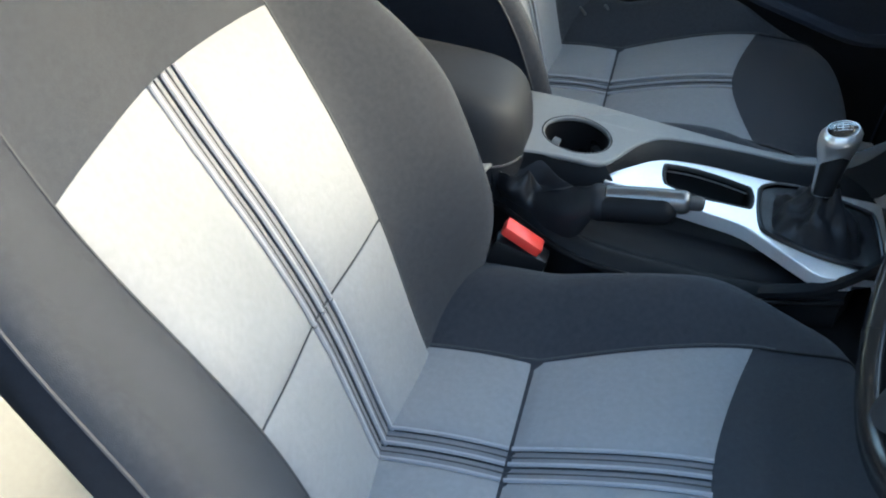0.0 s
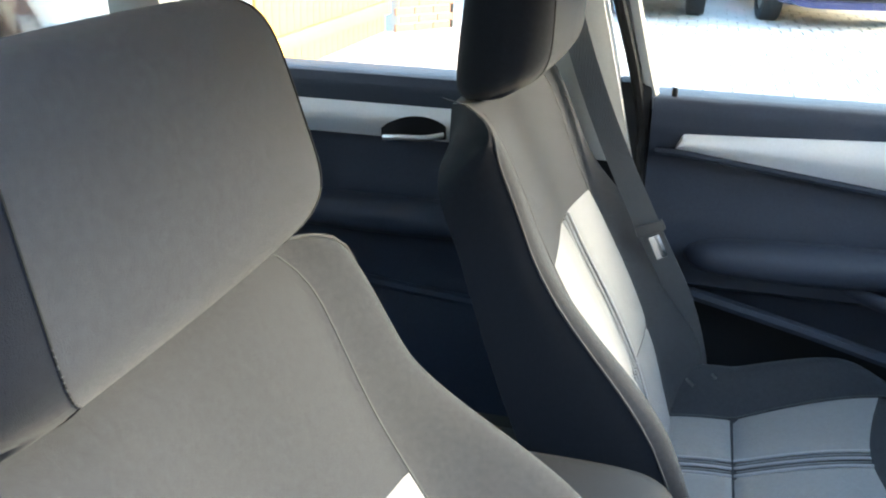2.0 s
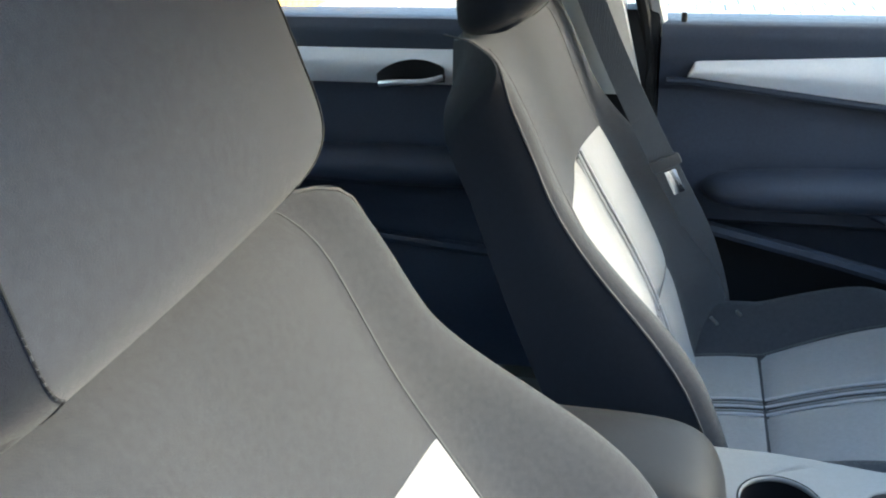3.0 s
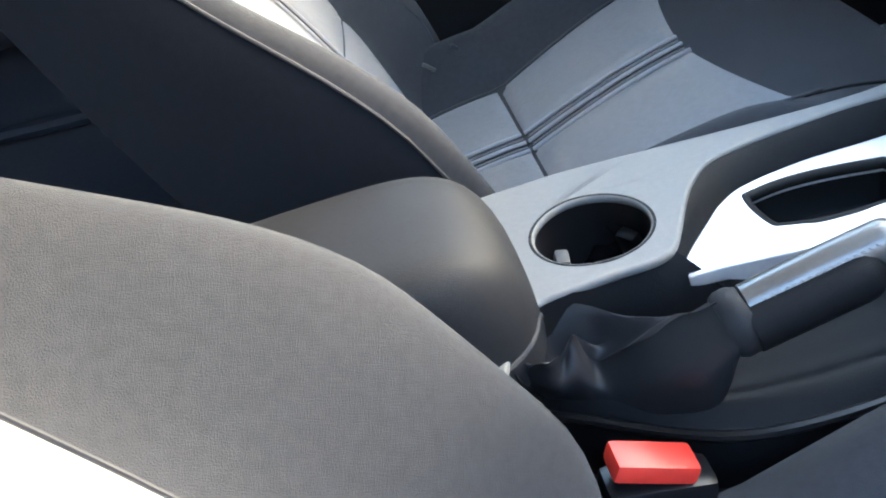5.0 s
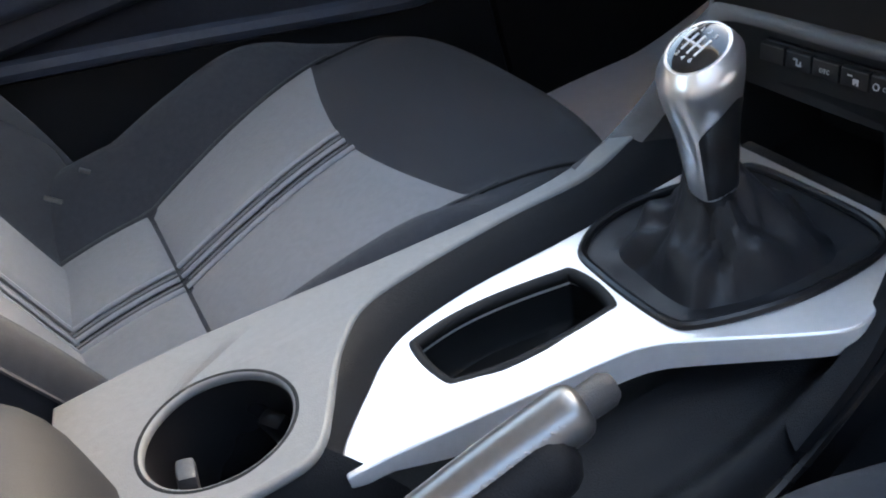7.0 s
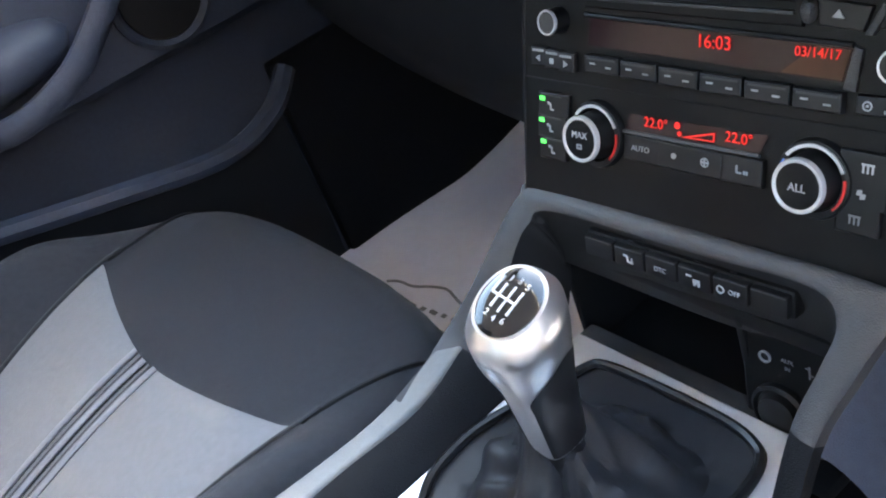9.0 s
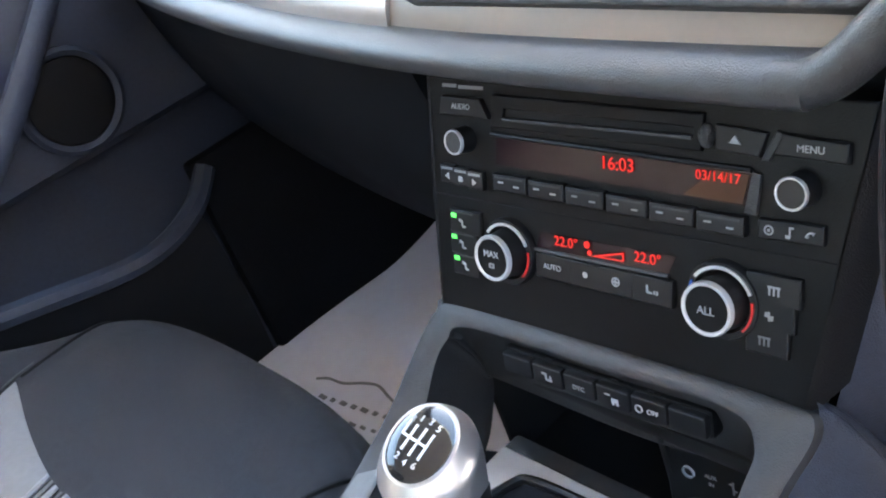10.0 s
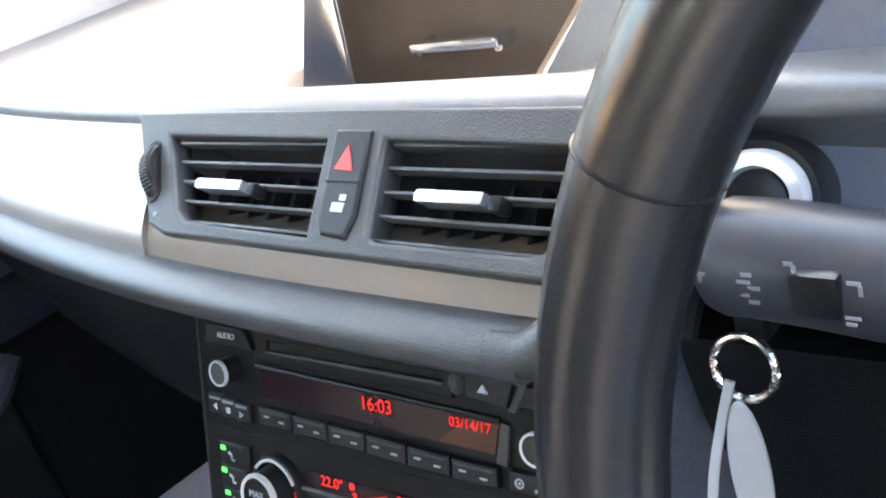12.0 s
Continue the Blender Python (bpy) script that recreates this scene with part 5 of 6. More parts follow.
# radio: top row
part("printed_bars", bars([(-0.0895, 0.1134, 0.0095, 0.0016), (-0.0755, 0.1130, 0.0160, 0.0016)], pose(0, 0, 0.0001)), GREYMARK, radio)
b = key(radio, "audio_button", [(-0.0943, 0.1010), (-0.0645, 0.1003), (-0.0688, 0.1076), (-0.0928, 0.1080)])
mark(b, "AUDIO", -0.0800, 0.1044, 0.0038)
part("slot_shroud", plate([[(-0.0620, 0.0968), (0.0460, 0.0958), (0.0470, 0.1085), (-0.0600, 0.1100)], [(-0.0560, 0.1000), (0.0440, 0.0992), (0.0440, 0.1046), (-0.0545, 0.1056)]], 0.0035, 0.0008, 0.0022), FASCIA, radio, "raised dark shroud round the disc slot")
part("disc_slot", plate([[(-0.0560, 0.1000), (0.0440, 0.0992), (0.0440, 0.1046), (-0.0545, 0.1056)]], 0.004, 0.0, 0.0004), RUBBER, radio, "black disc slot")
part("slot_lip", box((0.098, 0.0016, 0.003), (-0.006, 0.1000, 0.0012), 0.0006), RIM, radio)
part("eject_bump", turned([(0.0040, -0.001), (0.0038, 0.0016), (0.0024, 0.0032), (0, 0.0036)], 20, pose(0.0483, 0.1010, 0) @ Matrix.Diagonal((0.85, 1.25, 1, 1))), RIM, radio, "small dark bump beside the eject key")
b = key(radio, "eject_button", [(0.0535, 0.0968), (0.0700, 0.0958), (0.0725, 0.1035), (0.0535, 0.1050)], 0.002)
part("mark", plate([[(0.0586, 0.0994), (0.0634, 0.0992), (0.0611, 0.1024)]], 0.0006, 0, 0.0026), WHITEMARK, b)
part("divider", plate([[(0.0720, 0.0945), (0.0740, 0.0945), (0.0790, 0.1040), (0.0772, 0.1046)]], 0.0030, 0.0006, 0.0020), RIM, radio, "slanting raised divider")
b = key(radio, "menu_button", [(0.0775, 0.0976), (0.1024, 0.0966), (0.1026, 0.1022), (0.0805, 0.1038)])
mark(b, "MENU", 0.0903, 0.0999, 0.0037)
# radio: display and knobs
part("display", plate([[(-0.0622, 0.0787), (0.0645, 0.0760), (0.0674, 0.0889), (-0.0606, 0.0920)]], 0.004, 0.0, 0.0006), SCREEN, radio, "smoked red-black display window")
# Sunlight on the glass, painted as a thin lighter brown plate.
part("display_edge", plate([[(0.0380, 0.0772), (0.0636, 0.0767), (0.0662, 0.0880), (0.0520, 0.0884)]], 0.0005, 0.0, 0.0010), SCREENLIT, radio, "sunlight painted on a corner of the display")
part("display_frame", tube([(-0.0640, 0.0925, 0.0008), (0.0670, 0.0898, 0.0008)], 0.0011, 8), BUTTON, radio)
part("display_cheek", plate([[(0.0648, 0.0740), (0.0690, 0.0736), (0.0706, 0.0885), (0.0680, 0.0892)]], 0.003, 0.0004, 0.0016), RIM, radio)
part("clock_digits", lettering("16:03", 0.0078, pose(0.0071, 0.0857, 0.0013)), REDGLOW, radio, "red clock digits")
part("date_digits", lettering("03/14/17", 0.0054, pose(0.0533, 0.0858, 0.0013)), REDGLOW, radio, "red date digits")


def dial(parent, name, x, y, r, high, ring, cap, label):
    d = part(name, turned([(r * 1.05, -0.002), (r * 1.05, high * 0.2), (r, high * 0.35), (r * 0.97, high * 0.92), (r * 0.93, high), (r * 0.80, high), (0, high)], 44, pose(x, y, 0)), BUTTON, parent, label)
    part("dial_ring", turned([(r * 0.985, high * 0.86), (r * 1.0, high * 0.95), (r * 0.95, high * 1.05), (r * 0.86, high * 1.04), (r * 0.82, high * 0.99), (r * 0.86, high * 0.9)], 44, pose(x, y, 0)), ring, d, "bright metal ring")
    part("dial_cap", turned([(r * 0.82, high * 0.98), (r * 0.78, high * 1.01), (0, high * 1.02)], 40, pose(x, y, 0)), cap, d)
    return d


dial(radio, "volume_knob", -0.0807, 0.0887, 0.0060, 0.009, PALE, RIM, "small chrome volume knob")
dial(radio, "tuning_knob", 0.0865, 0.0853, 0.0062, 0.009, PALE, BLACK, "tuning knob with chrome ring")
# radio: lower row
for i in range(6):
    x0, y1 = -0.0617 + 0.02150 * i, 0.0740 - 0.00047 * i
    b = key(radio, "preset_button", quad(x0, y1 - 0.0062, x0 + 0.0188, y1), 0.0034)
    part("button_edge", bars([(x0 + 0.0094, y1 - 0.0007, 0.0170, 0.0009)], pose(0, 0, 0.0033)), RIM, b)
    part("mark", bars([(x0 + 0.0045, y1 - 0.0028, 0.0032, 0.0008), (x0 + 0.0140, y1 - 0.0040, 0.0032, 0.0008)], pose(0, 0, 0.0034)), WHITEMARK, b)
for i in range(3):
    x, y = -0.0930 + 0.0091 * i, 0.0712 - 0.0007 * i
    b = key(radio, "skip_button", quad(x - 0.0043, y - 0.0036, x + 0.0043, y + 0.0036))
    part("mark", plate([[(x - 0.0015, y - 0.0008), (x + 0.0012, y + 0.0008), (x + 0.0012, y - 0.0024)] if i == 0 else [(x + 0.0015, y - 0.0008), (x - 0.0012, y + 0.0008), (x - 0.0012, y - 0.0024)]] if i != 1 else [rounded(x - 0.0013, y - 0.0022, x + 0.0013, y + 0.0004, 0.0004)], 0.0004, 0, 0.0034), WHITEMARK, b)
    part("button_edge", bars([(x, y + 0.0028, 0.0076, 0.0012)], pose(0, 0, 0.0029)), GREYMARK, b)
    x, y = 0.0753 + 0.0079 * i, 0.0692 + 0.0002 * i
    b = key(radio, "source_button", quad(x - 0.0038, y - 0.0028, x + 0.0038, y + 0.0028))
    if i == 0:
        part("mark", ring_mark(x, y, 0.0019, 0.0006, 0.0031), WHITEMARK, b)
        part("mark", bars([(x, y, 0.0010, 0.0010)], pose(0, 0, 0.0031)), WHITEMARK, b)
    elif i == 1:
        part("mark", bars([(x + 0.0002, y + 0.0002, 0.0006, 0.0038), (x + 0.0010, y + 0.0018, 0.0014, 0.0007), (x - 0.0006, y - 0.0016, 0.0017, 0.0012)], pose(0, 0, 0.0031)), WHITEMARK, b)
    else:
        part("mark", tube([(x + 0.0017 * math.cos(radians(a)) + 0.0004, y - 0.0010 + 0.0020 * math.sin(radians(a)), 0.0033) for a in (175, 150, 125, 100, 75, 50)], [0.0008, 0.0005, 0.0004, 0.0004, 0.0005, 0.0008], 6), WHITEMARK, b)


def arc(x, y, r, a0, a1, wide_, high):
    n = 20
    outer = [(x + (r + wide_) * math.cos(radians(a0 + (a1 - a0) * i / n)), y + (r + wide_) * math.sin(radians(a0 + (a1 - a0) * i / n))) for i in range(n + 1)]
    inner = [(x + r * math.cos(radians(a1 + (a0 - a1) * i / n)), y + r * math.sin(radians(a1 + (a0 - a1) * i / n))) for i in range(n + 1)]
    return plate([outer + inner], 0.0008, 0, high)


# climate: dials
for x, text in ((-0.0562, "MAX"), (0.0560, "ALL")):
    y = 0.0378
    d = dial(climate, "temperature_dial", x, y, 0.0111, 0.0135, PALE, FASCIA, "round temperature dial with chrome ring")
    part("dial_bezel", turned([(0.0162, -0.002), (0.0162, 0.0016), (0.0154, 0.0034), (0.0128, 0.0038), (0.0122, -0.001)], 48, pose(x, y, 0)), BUTTON, climate, "dark ring behind the dial")
    part("dial_scale", arc(x, y, 0.0132, 22, 142, 0.0013, 0.0046), PALE, climate, "pale arc on the dial surround")
    part("dial_scale", arc(x, y, 0.0134, -46, 10, 0.0009, 0.0046), REDMARK, climate, "red warm arc")
    if text == "ALL":
        part("dial_scale", arc(x, y, 0.0134, 152, 190, 0.0008, 0.0046), BLUEMARK, climate, "blue cold arc")
        mark(d, "ALL", x, y - 0.0006, 0.0046, 0.0140)
    else:
        mark(d, "MAX", x, y + 0.0020, 0.0044, 0.0140)
        part("mark", bars([(x, y - 0.0026, 0.0032, 0.0008), (x, y - 0.0042, 0.0032, 0.0008), (x - 0.0012, y - 0.0034, 0.0008, 0.0022), (x + 0.0012, y - 0.0034, 0.0008, 0.0022)], pose(0, 0, 0.0139)), WHITEMARK, d)
# climate: display
part("climate_display", plate([[(-0.0398, 0.0424), (0.0305, 0.0432), (0.0345, 0.0512), (-0.0370, 0.0502)]], 0.004, 0.0, 0.0008), SCREEN, climate, "smoked climate display window")
part("display_lip", tube([(-0.0405, 0.0418, 0.0012), (0.0310, 0.0424, 0.0012)], 0.0010, 8), RAILMAT, climate)
part("digits", lettering("22.0\u00b0", 0.0064, pose(-0.0218, 0.0478, 0.0016)), REDGLOW, climate, "red temperature digits")
part("digits", lettering("22.0\u00b0", 0.0064, pose(0.0212, 0.0480, 0.0016)), REDGLOW, climate, "red temperature digits")
part("fan_graph", plate([[(-0.0080, 0.0442), (0.0094, 0.0447), (0.0094, 0.0488)], [(-0.0030, 0.0448), (0.0087, 0.0452), (0.0087, 0.0478)]], 0.0004, 0, 0.0018), REDGLOW, climate, "red fan speed wedge")
part("fan_graph", plate([circle(-0.0100, 0.0489, 0.0016, 12)], 0.0004, 0, 0.0018), REDGLOW, climate)
part("fan_graph", plate([circle(-0.0087, 0.0455, 0.0012, 12)], 0.0004, 0, 0.0018), REDGLOW, climate)
# climate: keys
for i, (x0, x1) in enumerate(((-0.0385, -0.0194), (-0.0188, -0.0024), (-0.0022, 0.0136), (0.0146, 0.0328))):
    b = key(climate, "climate_button", quad(x0, 0.0300, x1, 0.0402), 0.0028)
    xm, ym = (x0 + x1) / 2, 0.0355
    if i == 0:
        mark(b, "AUTO", xm, ym, 0.0037)
    elif i == 1:
        part("mark", plate([circle(xm, ym, 0.0014, 10)], 0.0004, 0, 0.0031), WHITEMARK, b)
    elif i == 2:
        part("mark", ring_mark(xm, ym, 0.0021, 0.0005, 0.0028), WHITEMARK, b)
        part("mark", bars([(xm, ym, 0.0030, 0.0007), (xm, ym, 0.0007, 0.0030)], pose(0, 0, 0.0029)), WHITEMARK, b)
    else:
        part("mark", bars([(xm - 0.0020, ym + 0.0003, 0.0009, 0.0032), (xm - 0.0008, ym - 0.0012, 0.0024, 0.0008), (xm + 0.0016, ym - 0.0008, 0.0008, 0.0016), (xm + 0.0029, ym - 0.0008, 0.0008, 0.0016)], pose(0, 0, 0.0029)), WHITEMARK, b)
for i in range(3):
    x, y = -0.0911 - (0.0008 if i == 1 else 0), 0.0508 - 0.0109 * i
    b = key(climate, "air_button", quad(x - 0.0024, y - 0.0078, x + 0.0165 - 0.0015 * i, y + 0.0022), 0.0026)
    part("button_edge", bars([(x + 0.0060, y + 0.0017, 0.0140, 0.0008)], pose(0, 0, 0.0025)), RIM, b)
    part("lamp", bars([(x, y, 0.0034, 0.0021)], pose(0, 0, 0.0028)), GREENGLOW, b, "glowing green lamp")
    part("mark", bars([(x + 0.0056, y - 0.0034, 0.0008, 0.0032), (x + 0.0066, y - 0.0050, 0.0022, 0.0008), (x + 0.0042, y - 0.0020, 0.0014, 0.0014)], pose(0, 0, 0.0028)), WHITEMARK, b)
    y = 0.0462 - 0.0103 * i
    xr = 0.0870 - 0.0022 * i
    b = key(climate, "defrost_button", quad(0.0668, y - 0.0050, xr, y + 0.0050), 0.0026)
    xm = 0.0776 - 0.0018 * i
    if i == 1:
        part("mark", bars([(xm, y, 0.0036, 0.0007), (xm, y, 0.0007, 0.0036), (xm - 0.0010, y + 0.0010, 0.0012, 0.0012), (xm + 0.0010, y - 0.0010, 0.0012, 0.0012)], pose(0, 0, 0.0028)), WHITEMARK, b)
    else:
        part("mark", bars([(xm, y + 0.0014, 0.0050, 0.0008)] + [(xm + d, y - 0.0004, 0.0007, 0.0030) for d in (-0.0018, 0.0, 0.0018)], pose(0, 0, 0.0028)), WHITEMARK if i == 0 else GREYMARK, b)

# ---- dashboard ----
dash = thing("dashboard", (0.50, 0, 0.70), "dark dashboard with a sweeping satin silver trim panel", "dashboard")


def dw(x, y, z):
    return (x - 0.50, y, z - 0.70)


def bow(y):  # the dashboard falls back towards the doors
    return 0.21 * y * abs(y) if y > 0 else 0.10 * y * y


def lifted(y, z):  # the trim's lower edge and the lip rise towards the passenger door
    return 0.105 * max(0.0, y) ** 2 * min(1.0, max(0.0, (0.9465 - z) / 0.045)) if z > 0.866 else 0.0


def sweep(section, y0, y1, n, close=True):
    """A bar of the dashboard: section(y) gives its outline as x, z pairs."""
    bm = bmesh.new()
    rings = []
    for i in range(n + 1):
        y = y0 + (y1 - y0) * i / n
        rings.append([bm.verts.new(dw(x + bow(y), y, z + lifted(y, z))) for x, z in section(y)])
    k = len(rings[0])
    for a, b in zip(rings, rings[1:]):
        for s in range(k):
            bm.faces.new((a[s], a[(s + 1) % k], b[(s + 1) % k], b[s]))
    bm.faces.new(rings[0][::-1]), bm.faces.new(rings[-1])
    return bm


def spline2(pts, n=5):
    return [(p.x, p.y) for p in curve_points([(a, b, 0) for a, b in pts], n)]


TOPPAD = spline2([(0.418, 0.940), (0.4105, 0.946), (0.4135, 0.9525), (0.428, 0.9545), (0.45, 0.951), (0.50, 0.944), (0.65, 0.938), (0.88, 0.935)]) + [(0.88, 0.90), (0.44, 0.90)]
HOLLOW = spline2([(0.418, 0.940), (0.4105, 0.946), (0.4135, 0.9525), (0.428, 0.9545), (0.438, 0.946), (0.452, 0.925), (0.56, 0.918), (0.88, 0.918)]) + [(0.88, 0.90), (0.44, 0.90)]
part("top_pad", sweep(lambda y: HOLLOW if -0.098 < y < 0.074 else TOPPAD, -0.66, 0.66, 110), DASHTOP, dash, "soft dark upper dashboard")
TRIM = spline2([(0.412, 0.9465), (0.399, 0.9385), (0.3825, 0.9245), (0.3725, 0.911), (0.3695, 0.900)], 5) + [(0.40, 0.895), (0.44, 0.93)]
part("trim_panel", sweep(lambda y: TRIM, 0.100, 0.425, 30), DASHTRIM, dash, "satin champagne silver trim panel")
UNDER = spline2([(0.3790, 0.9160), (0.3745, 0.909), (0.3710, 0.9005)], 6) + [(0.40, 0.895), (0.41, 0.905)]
part("trim_panel", sweep(lambda y: UNDER, -0.128, 0.100, 20), TRIMDIM, dash, "satin trim under the vents, its shade painted in beige")
part("trim_panel", sweep(lambda y: TRIM, -0.66, -0.56, 8), DASHTRIM, dash)
LIP = spline2([(0.373, 0.9015), (0.364, 0.9015), (0.3565, 0.8985), (0.3540, 0.8935), (0.3565, 0.8885), (0.372, 0.8860)], 5) + [(0.42, 0.884), (0.42, 0.90)]
part("padded_lip", sweep(lambda y: LIP, -0.110, 0.60, 50), LIPMAT, dash, "padded dark lip under the trim")


def lip_end():
    pts = curve_points([dw(0.3625, -0.098, 0.8940), dw(0.3630, -0.109, 0.8950), dw(0.3645, -0.1185, 0.9000), dw(0.3680, -0.130, 0.9105), dw(0.3750, -0.143, 0.9250), dw(0.392, -0.154, 0.948), dw(0.43, -0.160, 0.985)], 8)
    return tube(pts, 0.0076, 14)


part("padded_lip", lip_end(), LIPMAT, dash)
LOWER = spline2([(0.392, 0.872), (0.398, 0.84), (0.412, 0.79), (0.43, 0.74), (0.47, 0.68), (0.56, 0.62)], 5) + [(0.75, 0.62), (0.75, 0.88)]
part("glovebox", sweep(lambda y: LOWER, 0.132, 0.63, 26), PLASTIC, dash, "dark glovebox lid")
part("driver_knee_panel", sweep(lambda y: [(x + 0.02, z) for x, z in LOWER], -0.63, -0.125, 26), PLASTIC, dash, "dark panel under the steering column")
part("centre_stack", box((0.20, 0.23, 0.25), dw(0.520, 0, 0.775), 0.006), PLASTIC, dash)
# The left cheek's lighter plastic paints in the highlight on its rounded edge.
for k, x0, y0, dy, run, out_ in ((1, 0.3470, 0.1075, -0.0020, 0.055, 0.020), (-1, 0.3580, 0.0885, 0.0220, 0.024, 0.006)):
    part("stack_cheek", shell(lambda u, v, k=k, x0=x0, y0=y0, dy=dy, run=run, out_=out_: dw(x0 + 0.0395 * v + run * u, k * (y0 + dy * v + out_ * u ** 0.6), 0.757 + 0.112 * v), lambda u, v, k=k, x0=x0, y0=y0, dy=dy, run=run, out_=out_: dw(x0 + 0.016 + 0.0395 * v + 0.6 * run * u, k * (y0 - 0.002 + dy * v + 0.2 * out_ * u), 0.757 + 0.112 * v), 8, 14), RIM if k > 0 else PLASTIC, dash, "rounded side of the centre stack")
# side wall of the centre stack towards the driver


def stack_flank(u, v, back):
    z = 0.640 + 0.222 * v
    k = max(-0.25, (z - 0.757) / 0.112)
    x, y = 0.3800 + 0.0395 * k, -0.0925 - 0.0220 * k
    return dw(x + (0.512 - x) * u + back, y + (-0.235 - y) * u ** 1.15, z - back)


part("stack_flank", shell(lambda u, v: stack_flank(u, v, 0), lambda u, v: stack_flank(u, v, 0.006), 14, 14), DOORSKIN, dash, "blue-black side of the centre stack")
part("side_vent", sweep(lambda y: [(x + 0.006, z) for x, z in TRIM], 0.430, 0.506, 10), RUBBER, dash, "black outer air vent")
part("side_panel", sweep(lambda y: TRIM, 0.512, 0.60, 8), PLASTIC, dash)
for y in (0.431, 0.508):
    part("side_vent_frame", tube([dw(x + bow(y), y, z + lifted(y, z)) for x, z in TRIM[:21]], 0.0042, 8), RIM, dash, "graphite edge of the outer vent")
for i in range(6):
    t = (i + 0.3) / 6
    part("side_vent_slat", tube([dw(0.408 - 0.038 * t + bow(y), y, 0.9450 - 0.043 * t + lifted(y, 0.9450 - 0.043 * t)) for y in (0.434, 0.455, 0.48, 0.506)], 0.0021, 6), RIM, dash)
part("side_vent_tab", box((0.010, 0.026, 0.006), dw(0.382 + bow(0.475), 0.478, 0.926 + lifted(0.475, 0.926)), 0.002), KNOBMETAL, dash, "silver tab of the outer vent")

# centre vents on their sloping face
VN = Vector((-1, 0, 1.03)).normalized()
VU = Vector((1.03, 0, 1)).normalized()
VENT = Matrix.Translation((0.389, 0, 0.9265)) @ Matrix(((0, VU.x, VN.x, 0), (-1, 0, 0, 0), (0, VU.z, VN.z, 0), (0, 0, 0, 1)))
vent = thing("air_vents", label="pair of dark centre air vents with silver tabs and hazard switch", category="air vent", m=VENT)


def vy(z):
    return (z - 0.9265) / VU.z


hole1 = [(-0.1000, vy(0.9440)), (0.0065, vy(0.9430)), (0.0105, vy(0.9152)), (-0.0680, vy(0.9162)), (-0.076, vy(0.9195))]
hole2 = [(0.0335, vy(0.9430)), (0.1330, vy(0.9415)), (0.1120, vy(0.9172)), (0.1070, vy(0.9160)), (0.0420, vy(0.9158)), (0.0385, vy(0.9172))]
frame_loop = [(-0.126, vy(0.9495)), (0.145, vy(0.9480)), (0.142, vy(0.930)), (0.1250, vy(0.9148)), (0.1180, vy(0.9134)), (-0.080, vy(0.9138)), (-0.092, vy(0.9162))]
part("vent_frame", plate([frame_loop, hole1, hole2], 0.012, 0.0016, 0.0025), RIM, vent, "graphite vent surround")
part("vent_hollow", box((0.262, 0.050, 0.004), (0.012, 0, -0.034), 0.0005), RUBBER, vent, "black hollow behind the slats")
for xa, xb, lean in ((-0.0955, 0.0075, 0.028), (0.036, 0.1290, -0.016)):
    for i in range(5):
        t = (i + 0.45) / 5
        y = vy(0.9440) + (vy(0.9145) - vy(0.9440)) * t
        x0 = xa + (lean * t if lean > 0 else 0.004 * t)
        x1 = xb + (lean * t if lean < 0 else 0.003 * t)
        part("vent_slat", box((x1 - x0, 0.0012, 0.0065), ((x0 + x1) / 2, y, -0.0040), 0.0004, None), RAILMAT, vent)
    for i in range(7):
        x = xa + 0.012 + (xb - xa - 0.024) * i / 6
        part("vent_vane", box((0.0012, 0.030, 0.008), (x + (0.012 if lean > 0 else -0.006), 0, -0.024), 0.0003), RUBBER, vent)
    tx = -0.0465 if lean > 0 else 0.0745
    wtab = 0.033 if lean > 0 else 0.031
    part("vent_tab", box((wtab * 0.92, 0.0046, 0.009), (tx - 0.002, vy(0.9280), 0.0010), 0.0016), KNOBMETAL, vent, "silver vent tab")
    part("tab_end", box((0.005, 0.0052, 0.007), (tx + wtab / 2 - 0.001, vy(0.9278), -0.001), 0.0014), BLACK, vent)
sw = part("switch_block", plate([[(0.0120, vy(0.9432)), (0.0275, vy(0.9428)), (0.0310, vy(0.9225)), (0.0290, vy(0.9175)), (0.0180, vy(0.9180)), (0.0155, vy(0.9215))]], 0.008, 0.0015, 0.0040), BUTTON, vent, "dark block with hazard and locking switches")
part("switch_gap", bars([(0.0215, vy(0.9305), 0.0165, 0.0006)], pose(0, 0, 0.0040)), RUBBER, sw)
part("hazard_triangle", plate([[(0.0160, vy(0.9335)), (0.0255, vy(0.9332)), (0.0203, vy(0.9398))]], 0.0006, 0, 0.0044), REDMARK, sw, "red hazard triangle")
part("lock_mark", bars([(0.0230, vy(0.9240), 0.0062, 0.0034), (0.0245, vy(0.9265), 0.0034, 0.0022)], pose(0, 0, 0.0040)), WHITEMARK, sw, "white locking symbol")
